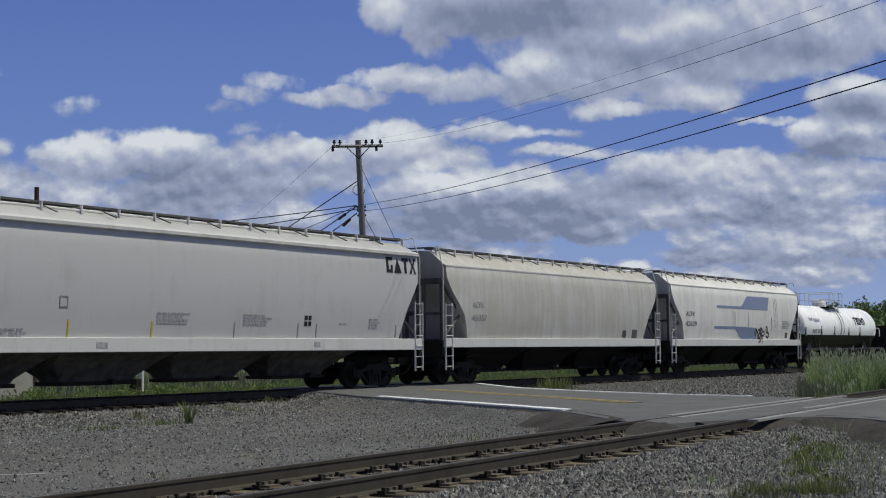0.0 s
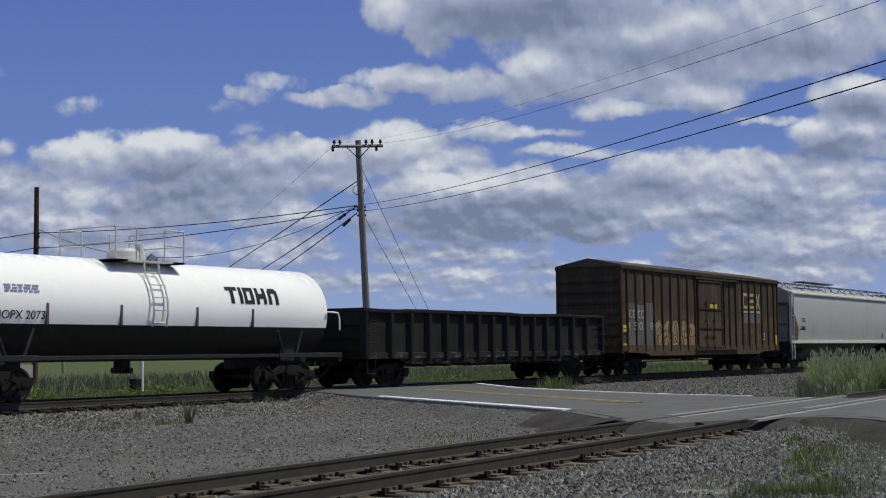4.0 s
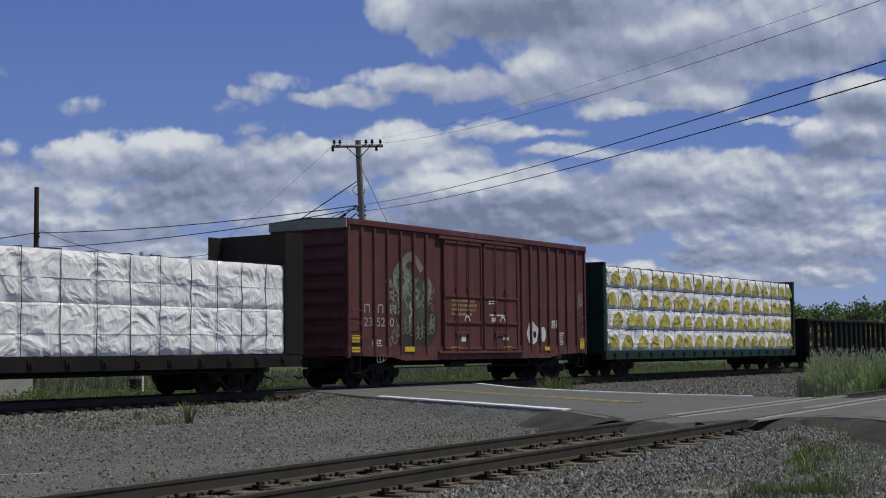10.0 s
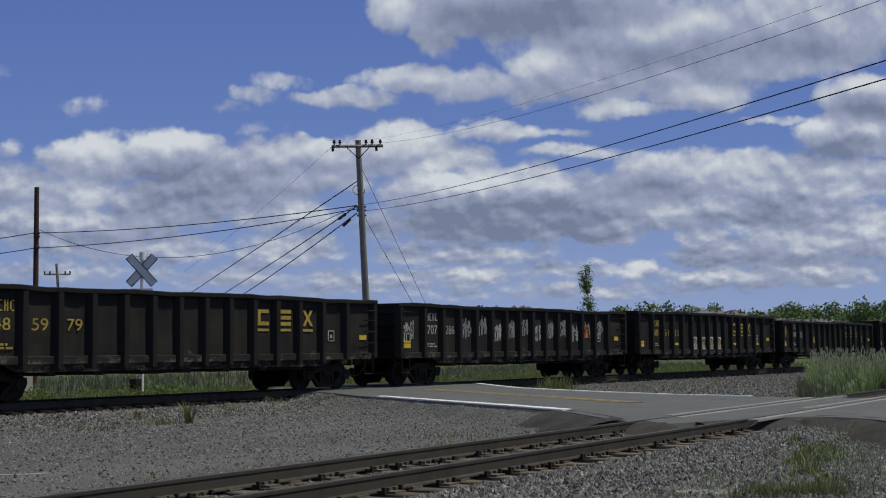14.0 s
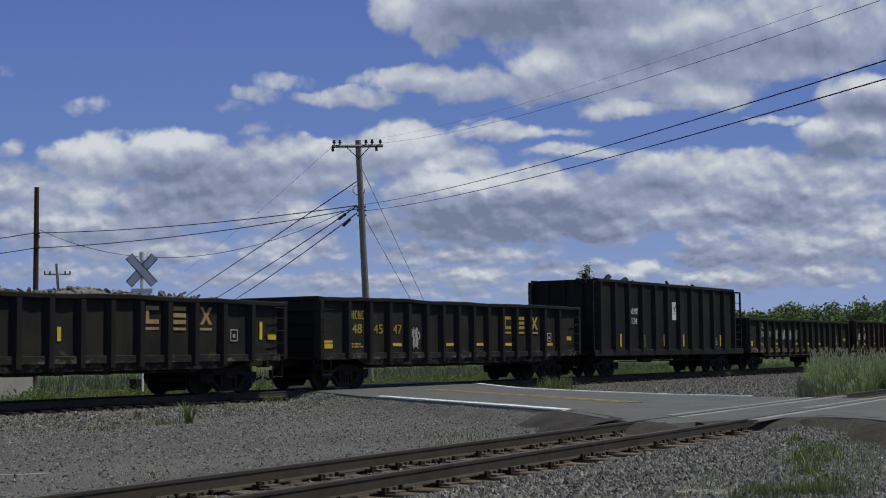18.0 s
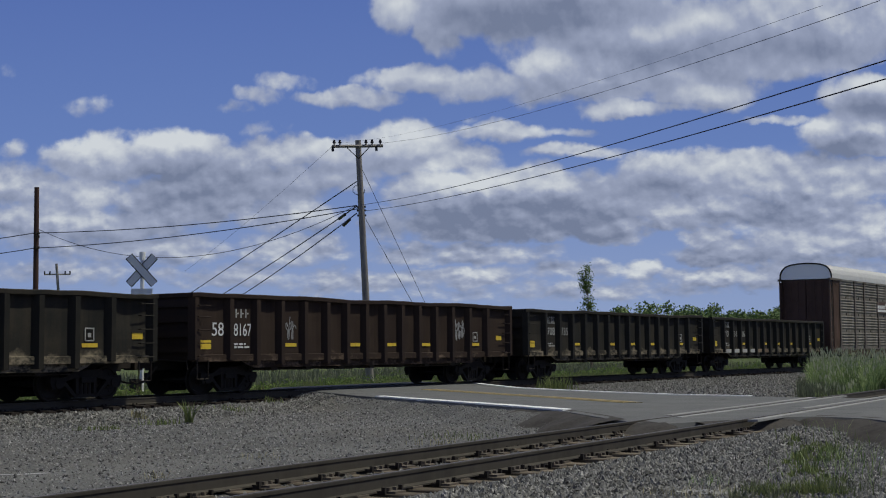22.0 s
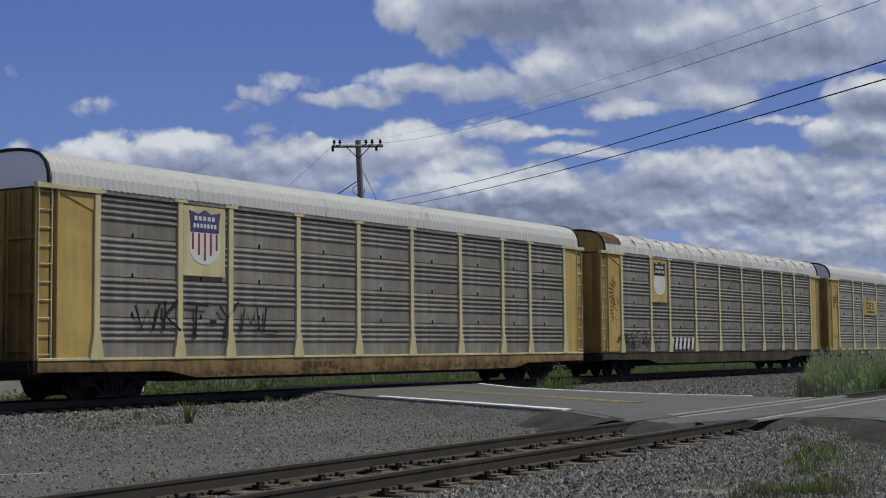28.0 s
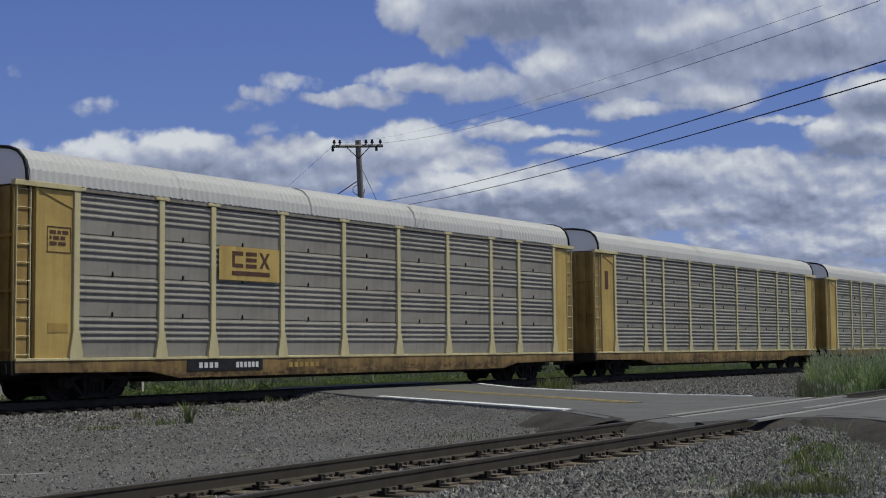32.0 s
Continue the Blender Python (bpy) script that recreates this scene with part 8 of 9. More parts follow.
part("sign_board", Mesh().box(6.86, 9.36, -1.556, -1.545, 3.12, 4.05), "rack_yellow", r3)
company_shapes(r3, (7.38, 7.94, 8.50), 0.44, 3.48, 0.44, "brown_mark", -1.560)
bars(r3, [(7.36, 3.26, 1.58, 0.12)], "brown_mark", -1.560, "company_mark")
part("number_board", Mesh().box(5.65, 8.65, -1.552, -1.535, 0.66, 0.97), "black_mark", r3)
bars(r3, [(6.1 + 0.2 * k, 0.74, 0.13, 0.15) for k in range(4)] + [(7.55 + 0.16 * k, 0.74, 0.11, 0.15) for k in range(6)], "white_mark", -1.556, "board_marks")
bars(r3, [(1.0, 3.55, 0.72, 0.02), (1.0, 4.15, 0.72, 0.02), (1.0, 3.55, 0.02, 0.6), (1.70, 3.55, 0.02, 0.62)], "brown_mark", -1.508)
small_print(r3, 1.08, 4.0, 0.5, 3, "brown_mark", -1.508, 17, 0.08)
bars(r3, [(1.05, 1.65, 0.60, 0.22)], "rack_ochre", -1.506)
part("sign_board", Mesh().box(9.35, 11.85, -1.556, -1.545, 3.30, 4.0), "rack_end", r0)
bars(r0, [(9.45, 3.36, 1.75, 0.16)] + [(9.45 + 0.23 * k, 3.58, 0.17, 0.2) for k in range(7)], "white_mark", -1.560, "company_mark")
m = Mesh()
stroke(m, [(11.45 + 0.24 * math.cos(a), 3.68 + 0.24 * math.sin(a)) for a in np.linspace(0, 3.6, 14)], 0.10, -1.561)
stroke(m, [(11.2, 3.42), (11.75, 3.42)], 0.12, -1.562)
part("company_mark", m.mesh("company_mark", fix=False), "white_mark", r0)
bars(r0, [(25.75, 3.6, 0.5, 0.02), (25.75, 4.1, 0.5, 0.02), (25.75, 3.6, 0.02, 0.5), (26.25, 3.6, 0.02, 0.52)], "white_mark", -1.508)
bars(r0, [(25.8, 2.9, 0.42, 0.22)], "yellow", -1.508, "reflector")
bars(r4, [(1.0, 3.6, 0.30, 0.75)], "brown_mark", -1.508)
for e in (r0, r1, r2, r3, r4, r5):
    bars(e, [(9.8 + 0.24 * k, 0.72, 0.16, 0.14) for k in range(6)], "brown_mark" if e is not r3 else "rack_ochre", -1.545, "small_print")


# ---- poles, wires, signs ----
def utility_pole():
    e = thing("utility_pole", "leaning grey wooden utility pole with a crossarm", "utility pole", (49.28, 10.85, -0.6))
    m = Mesh()
    lean = Vector((48.38, 10.80, 10.42)) - Vector((49.28, 10.85, -0.6))
    for k in range(6):
        f0, f1 = k / 6, (k + 1) / 6
        m.tube(lean * f0, lean * f1, 0.175 - 0.05 * f0, 12, 0.175 - 0.05 * f1)
    part("shaft", m, "wood_pole", e, smooth=40)

    def on(f):
        return lean * f
    arm_dir = Vector((0.53, -0.85, 0.0)).normalized()
    top = on(0.975)
    m = Mesh()
    a, b = top - arm_dir * 1.16, top + arm_dir * 1.10
    n = Vector((0.85, 0.53, 0)) * -0.14
    m.tube(a + n, b + n, 0.07, 4)
    arm = part("crossarm", m, "wood_pole", e)
    for d in (-1.05, -0.80, 0.35, 0.62, 0.98):
        p = top + arm_dir * d + n
        part("insulator", Mesh().lathe([(0.05, 0.03), (0.12, 0.035), (0.14, 0.075), (0.19, 0.075), (0.21, 0.05), (0.27, 0.055), (0.29, 0.02)], p, "z", 8), "insulator", arm)
    for d in (-1.12, 0.80):
        p = top + arm_dir * d + n
        part("insulator", Mesh().tube(p, p + Vector((0.02, 0.0, -0.22)), 0.06, 7), "insulator", arm)
    for d in (-0.55, 0.55):
        part("brace", Mesh().tube(top + arm_dir * d + n, on(0.925) + n, 0.02, 4), "iron", e)
    m = Mesh()
    for f in (0.72, 0.735, 0.70):
        m.tube(on(f) - arm_dir * 0.2, on(f) + arm_dir * 0.2, 0.05, 6)
    part("cable_clamp", m, "iron", e)
    m = Mesh().path([on(0.80) + Vector((-0.12, 0, 0)) + Vector((-0.25 * math.sin(a), 0.15 * math.sin(a), 0.22 * math.cos(a))) for a in np.linspace(0, 5, 9)], 0.016, 4)
    part("cable_loop", m, "wire", e)
    return e


utility_pole()


def wire(a, b, drop, r, label, n=26):
    a, b = Vector(a), Vector(b)
    pts = [a + (b - a) * t - Vector((0, 0, 4 * drop * t * (1 - t))) for t in (i / n for i in range(n + 1))]
    m = Mesh().path(pts, r, 5)
    ob = new("cable", m.mesh("cable", smooth=60))
    ob.data.materials.append(M["wire"])
    return tagged(ob, label, "cable", "overhead cables")


# towards the near pole, which stands out of sight
wire((48.62, 10.80, 7.58), (18.02, -20.67, 4.86), 0.24, 0.010, "black overhead cable sagging from the pole")
wire((48.75, 10.68, 7.32), (18.03, -20.66, 4.62), 0.24, 0.010, "black overhead cable sagging from the pole")
wire((49.0, 9.95, 10.30), (17.9, -20.66, 5.63), 0.33, 0.005, "thin overhead wire above the crossing")
wire((47.85, 11.7, 10.30), (17.6, -20.0, 5.60), 0.36, 0.0025, "thin overhead wire above the crossing")
# to the dark pole on the far side and past it
wire((48.45, 10.95, 7.55), (50.70, 34.75, 7.78), 0.25, 0.022, "black overhead cable between two poles")
wire((48.55, 10.90, 7.42), (50.75, 34.80, 6.95), 0.28, 0.022, "black overhead cable between two poles")
wire((50.70, 34.75, 7.78), (55.0, 62.0, 8.6), 0.4, 0.024, "black overhead cable past the dark pole")
wire((50.75, 34.80, 6.95), (55.0, 62.0, 7.6), 0.4, 0.024, "black overhead cable past the dark pole")
wire((50.90, 34.70, 8.0), (48.45, 10.95, 7.55), 1.92, 0.014, "slack cable hung between two poles")
wire((48.40, 10.90, 8.6), (70.4, 42.8, 4.9), 0.0, 0.024, "taut cable running down from the pole")
wire((48.40, 10.92, 7.5), (70.6, 40.9, 4.4), 0.1, 0.026, "taut cable running down from the pole")
wire((48.45, 10.95, 7.2), (71.2, 39.9, 4.2), 0.15, 0.026, "taut cable running down from the pole")
wire((47.85, 11.72, 10.25), (75.0, 47.0, 7.2), 0.2, 0.006, "thin wire running off behind the pole")
wire((48.55, 10.74, 9.2), (62.2, 16.3, 3.0), 0.0, 0.012, "guy wire bracing the pole")
wire((48.70, 10.74, 7.1), (61.8, 16.9, 3.2), 0.0, 0.012, "guy wire bracing the pole")
for a, b in (((49.5, 12.4, 7.32), (50.1, 13.2, 7.22)), ((49.0, 11.75, 7.02), (49.4, 12.4, 6.82))):
    ob = new("cable_splice", Mesh().tube(a, b, 0.07, 8).mesh("cable_splice"))
    ob.data.materials.append(M["insulator"])
    tagged(ob, "black splice sleeve on a cable", "cable splice")


def dark_pole():
    e = thing("utility_pole", "dark stained pole with small brackets", "utility pole", (50.95, 34.95, -0.8))
    part("shaft", Mesh().tube((0.05, 0, 0), (-0.22, -0.3, 11.1), 0.17, 12, 0.13), "dark_pole", e, smooth=40)
    m = Mesh()
    for z in (8.5, 8.3, 7.7):
        m.box(-0.40, -0.10, -0.45, -0.30, z, z + 0.14)
    part("bracket", m, "iron", e)
    return e


dark_pole()


def far_pole():
    e = thing("utility_pole", "small distant pole with a crossarm", "utility pole", (88.5, 75.7, -1.0))
    part("shaft", Mesh().tube((0.1, -0.15, 0), (-0.38, 0.52, 10.6), 0.16, 8, 0.12), "wood_pole", e)
    a = Vector((0.53, -0.85, 0))
    p = Vector((-0.33, 0.45, 9.6))
    arm = part("crossarm", Mesh().tube(p - a * 1.25, p + a * 1.25, 0.07, 5), "wood_pole", e)
    for d in (-1.2, -0.7, 0.75, 1.2):
        q = p + a * d
        part("insulator", Mesh().tube(q, q + Vector((0, 0, 0.3)), 0.07, 6), "insulator", arm)
    return e


far_pole()


def crossbuck():
    """The railway crossing sign on the far side of the road, seen from behind."""
    e = thing("crossing_sign", "grey back of a crossed-blade railway crossing sign on a post", "traffic sign", (33.05, 8.3, -0.45))
    part("post", Mesh().tube((0, 0, 0), (-0.06, -0.06, 4.78), 0.065, 10), "sign_back", e)
    side = Vector((0.552, -0.834, 0.0))
    back = Vector((0.834, 0.552, 0.0))
    c = Vector((-0.05, -0.05, 4.36)) - back * 0.09
    for sgn in (-1, 1):
        m = Mesh()
        d = (side * 0.66 + Vector((0, 0, sgn * 0.72))).normalized()
        n = d.cross(back).normalized()
        pts = []
        for f, g in ((-0.63, -0.13), (0.63, -0.13), (0.63, 0.13), (-0.63, 0.13)):
            p = c + d * f + n * g + back * (0.012 * sgn)
            pts += [p - back * 0.006, p + back * 0.006]
        m.add(pts, [(0, 2, 4, 6), (7, 5, 3, 1), (0, 1, 3, 2), (2, 3, 5, 4), (4, 5, 7, 6), (6, 7, 1, 0)])
        blade = part("blade", m, "sign_back", e)
        rim = Mesh()
        q = [pts[0], pts[2], pts[4], pts[6], pts[0]]
        rim.path([p - back * 0.004 for p in q], 0.016, 4)
        part("blade_rim", rim, "black_mark", blade, "dark rim")
    part("cap", Mesh().tube((-0.06, -0.06, 4.72), (-0.06, -0.06, 4.98), 0.10, 8), "sign_back", e)
    m = Mesh()
    a, b = Vector((-0.06, -0.06, 3.66)) - side * 0.36, Vector((-0.06, -0.06, 3.66)) + side * 0.36
    m.add([a + Vector((0, 0, z)) + back * t for z in (-0.09, 0.09) for t in (-0.08, -0.06)] + [b + Vector((0, 0, z)) + back * t for z in (-0.09, 0.09) for t in (-0.08, -0.06)],
          [(0, 1, 3, 2), (4, 6, 7, 5), (0, 4, 5, 1), (2, 3, 7, 6), (0, 2, 6, 4), (1, 5, 7, 3)])
    part("lower_plate", m, "sign_back", e)
    part("base", Mesh().lathe([(0.0, 0.30), (0.22, 0.28), (0.32, 0.10)], (0, 0, 0), "z", 12), "road_line", e, "white painted base")
    part("control_box", Mesh().bar(-0.42, -0.14, -0.16, 0.16, 0.25, 0.75, 0.02), "sill_black", e)
    return e


crossbuck()


def concrete_wall():
    e = thing("concrete_barrier", "weathered concrete slabs set on edge beyond the track", "barrier", (0, 0, 0))
    rnd = random.Random(2)
    for k in range(5):
        x = 21.6 + 1.42 * k
        slab = Mesh().bar(x, x + 1.39, 8.9 - 0.11 * k, 9.15 - 0.11 * k, -0.95, 0.78 + rnd.uniform(-0.04, 0.05), 0.03)
        part("slab", slab, "concrete", e)
        if k in (3, 4):
            part("post", Mesh().bar(x - 0.07, x + 0.07, 8.72 - 0.11 * k, 8.88 - 0.11 * k, -0.95, 0.85, 0.02), "bark" if k == 3 else "concrete", e)
    return e


concrete_wall()


# ---- plants ----
def leaf_quads(centers, sizes, rnd):
    """Small leaves turned every way."""
    n = len(centers)
    a = rnd.normal(size=(n, 3))
    a /= np.linalg.norm(a, axis=1)[:, None]
    b = np.cross(a, rnd.normal(size=(n, 3)))
    b /= np.linalg.norm(b, axis=1)[:, None]
    s = sizes[:, None]
    v = np.stack([centers - a * s, centers + b * s * 0.55, centers + a * s, centers - b * s * 0.55], 1).reshape(-1, 3)
    return v, np.arange(4 * n).reshape(-1, 4)


def mesh_from(name, v, f):
    me = bpy.data.meshes.new(name)
    me.from_pydata(v.tolist(), [], f.tolist())
    return me


def young_tree():
    e = thing("tree", "slender young tree with a sparse green crown", "tree", (98.15, 25.3, -1.35))
    rnd = np.random.default_rng(5)
    m = Mesh()
    trunk = [Vector((0, 0, 0)), Vector((0.05, 0.0, 2.5)), Vector((-0.1, 0.05, 4.5)), Vector((-0.2, 0.1, 6.5)), Vector((-0.35, 0.2, 8.6))]
    for i in range(4):
        m.tube(trunk[i], trunk[i + 1], 0.12 - 0.025 * i, 7, 0.095 - 0.025 * i)
    tips = []
    for k in range(26):
        f = rnd.uniform(0.42, 1.0)
        p = trunk[0].lerp(trunk[4], f)
        a = rnd.uniform(0, 6.28)
        L = rnd.uniform(0.5, 1.15) * (1.25 - f * 0.6)
        q = p + Vector((math.cos(a) * L * 0.62, math.sin(a) * L * 0.62, L * 0.95))
        m.tube(p, q, 0.022, 4, 0.008)
        tips += [p.lerp(q, g) for g in (0.35, 0.6, 0.85, 1.0)]
    part("trunk", m, "bark", e)
    c = np.array([tuple(t) for t in tips])
    c = np.repeat(c, 12, axis=0) + rnd.normal(size=(len(c) * 12, 3)) * (0.15, 0.15, 0.18)
    v, f = leaf_quads(c, rnd.uniform(0.06, 0.12, len(c)), rnd)
    part("crown", mesh_from("crown", v, f), "leaf", e)


young_tree()


def woods():
    """The far edge of woods, one mass of crowns."""
    rnd = np.random.default_rng(11)
    pts, size = [], []
    trunks = Mesh()

    def tree(x, y, top, width):
        n = 1250
        k = rnd.integers(4, 8)
        lobes = rnd.normal(size=(k, 3)) * (width * 0.33, width * 0.33, top * 0.14) + (x, y, top * 0.68)
        lobes[::2, 2] *= 0.55
        which = rnd.integers(0, k, n)
        d = rnd.normal(size=(n, 3))
        d /= np.linalg.norm(d, axis=1)[:, None]
        r = width * 0.36 * rnd.uniform(0.35, 1.06, n)[:, None]
        p = lobes[which] + d * r * (1, 1, 0.85)
        p[:, 2] = np.clip(p[:, 2], 0.3, None)
        pts.append(p)
        size.append(rnd.uniform(0.18, 0.42, n))
        trunks.tube((x, y, -1.5), (x, y, top * 0.6), 0.25, 5)
    for k in range(230):
        f = k / 229
        x, y = 251.0 + 62.0 * f + rnd.normal() * 7, 138.0 - 93.0 * f + rnd.normal() * 7
        top = (3.6 if f < 0.28 else 8.7) + rnd.normal() * 0.8
        tree(x, y, top, rnd.uniform(4.5, 8.0))
    for k in range(60):
        f = k / 59
        tree(205.0 + 40 * f + rnd.normal() * 3, 78.0 - 52.0 * f + rnd.normal() * 3, rnd.uniform(3.0, 4.6) + 1.4 * f, rnd.uniform(3.5, 6))
    p, s = np.concatenate(pts), np.concatenate(size)
    v, f = leaf_quads(p, s, rnd)
    ob = new("woods", mesh_from("woods", v, f))
    ob.data.materials.append(M["far_leaf"])
    tagged(ob, "distant belt of leafy green trees", "trees", kind="stuff")
    t = new("tree_trunks", trunks.mesh("tree_trunks", fix=False))
    t.data.materials.append(M["bark"])
    tagged(t, "grey trunks of the distant trees", "tree trunks", kind="stuff")


woods()


def blades(name, base, height, width, material, label, seed, bend=0.35, parent=None):
    """Grass: each blade a bent, pointed strip standing at its base point."""
    rnd = np.random.default_rng(seed)
    n = len(base)
    a = rnd.uniform(0, 2 * np.pi, n)
    side = np.stack([np.cos(a), np.sin(a), 0 * a], 1) * (width * rnd.uniform(0.6, 1.3, n))[:, None] / 2
    out = np.stack([-np.sin(a), np.cos(a), 0 * a], 1)
    h = height * rnd.uniform(0.55, 1.1, n) * np.array([1 + 0.22 * noise.noise((p[0] * 0.8, p[1] * 0.8, 3.0)) for p in base])
    lean = out * (h * bend * rnd.uniform(0.1, 1.2, n))[:, None]
    up = np.stack([0 * h, 0 * h, h], 1)
    mid = base + up * 0.55 + lean * 0.35
    tip = base + up + lean
    v = np.stack([base - side, base + side, mid + side * 0.75, mid - side * 0.75, tip], 1).reshape(-1, 3)
    k = np.arange(n)[:, None] * 5
    f4, f3 = (k + [0, 1, 2, 3]).tolist(), (k + [3, 2, 4]).tolist()
    me = bpy.data.meshes.new(name)
    me.from_pydata(v.tolist(), [], f4 + f3)
    ob = new(name, me)
    me.materials.append(M[material])
    return tagged(ob, label, name.replace("_", " "), kind="stuff")


def scatter(n, x0, x1, y0, y1, seed, keep=None):
    rnd = np.random.default_rng(seed)
    out = []
    while len(out) < n:
        x, y = rnd.uniform(x0, x1), rnd.uniform(y0, y1)
        if keep is None or keep(x, y):
            out.append((x, y, ground_z(x, y) - 0.02))
    return np.array(out)


def in_reeds(x, y):
    """The patch of tall grass beside the crossing, between the tracks."""
    lo = FG_A.y + (x - FG_A.x) * math.tan(radians(3.55)) + 1.0
    hi = -12.4 + (x - 39.3) * 0.34
    return lo < y < min(hi, -4.0 + 0.0 * x) and noise.noise((x * 0.5, y * 0.5, 7)) > -0.42


def from_lists(name, vs, fs, mat, label):
    me = bpy.data.meshes.new(name)
    me.from_pydata([tuple(p) for p in vs], [], fs)
    me.materials.append(M[mat])
    return tagged(new(name, me), label, name.replace("_", " "), kind="stuff")


def clumps(n, each, x0, x1, y0, y1, keep, height, seed, plain=None):
    """Tussocks of long leaves that arch outward from their middle, with seed heads on the tallest stems."""
    rnd = np.random.default_rng(seed)
    mids = scatter(n, x0, x1, y0, y1, seed, keep)
    v, f, hv, hf = [], [], [], []
    for cx, cy, cz in mids:
        tall = height(cx, cy) * rnd.uniform(0.62, 1.18)
        for _ in range(each):
            a, r = rnd.uniform(0, 2 * np.pi), abs(rnd.normal()) * 0.10
            out = np.array((np.cos(a), np.sin(a), 0.0))
            side = np.array((-np.sin(a), np.cos(a), 0.0)) * rnd.uniform(0.006, 0.014)
            h, spread = tall * rnd.uniform(0.5, 1.1), rnd.uniform(0.05, 0.55)
            base = np.array((cx, cy, cz)) + out * r
            k = len(v)
            for g, w in ((0.0, 1.0), (0.45, 1.0), (0.8, 0.7)):
                p = base + out * (h * spread * g * g) + np.array((0, 0, h * (g - 0.35 * spread * g * g)))
                v += [p - side * w, p + side * w]
            tip = base + out * (h * spread) + np.array((0, 0, h * (1 - 0.5 * spread)))
            v.append(tip)
            f += [(k, k + 1, k + 3, k + 2), (k + 2, k + 3, k + 5, k + 4), (k + 4, k + 5, k + 6)]
        for _ in range(each // 15):
            a = rnd.uniform(0, 2 * np.pi)
            out = np.array((np.cos(a), np.sin(a), 0.0))
            p = np.array((cx, cy, cz)) + out * abs(rnd.normal()) * 0.14 + np.array((0, 0, tall * rnd.uniform(0.85, 1.12)))
            side, k = np.array((-np.sin(a), np.cos(a), 0.0)) * rnd.uniform(0.016, 0.030), len(hv)
            L = rnd.uniform(0.12, 0.26)
            hv += [p, p + side + np.array((0, 0, L * 0.45)), p + out * 0.05 + np.array((0, 0, L)), p - side + np.array((0, 0, L * 0.45))]
            hf.append((k, k + 1, k + 2, k + 3))
    if plain:
        return from_lists("weed_tuft", v, f, *plain)
    for name, vs, fs, mat, label in (("tall_grass", v, f, "reed", "tall grey-green grass in tussocks beside the crossing"), ("grass_plumes", hv, hf, "reed_tip", "pale seed heads of the tall grass")):
        from_lists(name, vs, fs, mat, label)


clumps(950, 44, 39.6, 66.0, -14.0, -4.0, in_reeds, lambda x, y: 0.22 + 0.80 * smoothstep(39.6, 46.5, x) + 0.28 * noise.noise((x * 0.7, y * 0.7, 9.0)), 21)
clumps(44, 22, 13.2, 21.5, -21.6, -18.0, lambda x, y: -21.2 + 0.34 * (x - 14.2) < y < -20.5 + 0.34 * (x - 14.2) and noise.noise((x * 1.1, y * 1.1, 1.0)) > -0.25, lambda x, y: 0.19 + 0.08 * noise.noise((x * 0.9, y * 0.9, 2.0)), 61, ("weed", "low leafy green weeds growing through the ballast"))
clumps(18, 22, 13.6, 14.8, -20.9, -19.6, lambda x, y: noise.noise((x * 1.4, y * 1.4, 6.0)) > 0.0, lambda x, y: 0.15, 62, ("grass", "short green grass on the stony bank"))
blades("grass", scatter(2600, 38.8, 50.0, -14.0, -9.0, 22, lambda x, y: in_reeds(x + 0.6, y - 0.3)), 0.5, 0.025, "grass", "green grass at the foot of the tall stand", 3)


def beyond(x, y):
    return y > 4.9 or not edge_x(ROAD_LEFT, y) - 0.3 < x < edge_x(ROAD_RIGHT, y) + 0.3


blades("meadow_grass", scatter(26000, 20.0, 95.0, 4.8, 17.0, 23, beyond), 0.42, 0.026, "grass", "rough green grass beyond the main track", 4, 0.5)
blades("meadow_grass", scatter(20000, 22.0, 80.0, 4.7, 9.5, 27, beyond), 0.50, 0.022, "weed", "bushy green growth beside the main track", 7, 0.6)
blades("meadow_grass", scatter(9000, 24.0, 130.0, 17.0, 45.0, 28, beyond), 0.7, 0.09, "grass", "tall grass far across the meadow", 8, 0.5)
blades("meadow_weeds", scatter(2600, 20.0, 60.0, 5.5, 12.0, 24, lambda x, y: beyond(x, y) and noise.noise((x * 0.35, y * 0.5, 4)) > 0.12), 0.60, 0.035, "weed", "yellow-green weeds beyond the main track", 5, 0.4)
blades("dry_grass", scatter(1500, 24.0, 90.0, 4.4, 7.0, 25, beyond), 0.4, 0.03, "dry_grass", "dry straw-coloured grass by the ballast", 6, 0.5)


def shrubs(n, x0, x1, y0, y1, tall, seed, label):
    """Low leafy growth in rounded, uneven clumps."""
    rnd = np.random.default_rng(seed)
    pts, size = [], []
    for cx, cy, cz in scatter(n, x0, x1, y0, y1, seed, beyond):
        h, k = tall * rnd.uniform(0.5, 1.2), 90
        d = rnd.normal(size=(k, 3))
        d /= np.linalg.norm(d, axis=1)[:, None]
        pts.append(np.array((cx, cy, cz + h * 0.45)) + d * (h * 0.75, h * 0.75, h * 0.55) * rnd.uniform(0.4, 1.05, (k, 1)))
        size.append(rnd.uniform(0.035, 0.075, k))
    v, f = leaf_quads(np.concatenate(pts), np.concatenate(size), rnd)
    ob = new("shrubs", mesh_from("shrubs", v, f))
    ob.data.materials.append(M["leaf"])
    return tagged(ob, label, "shrubs", kind="stuff")


shrubs(120, 21.0, 48.0, 5.2, 10.5, 0.62, 71, "low leafy green growth beyond the main track")
shrubs(160, 46.0, 95.0, 6.0, 15.0, 0.75, 72, "leafy green growth along the meadow's edge")


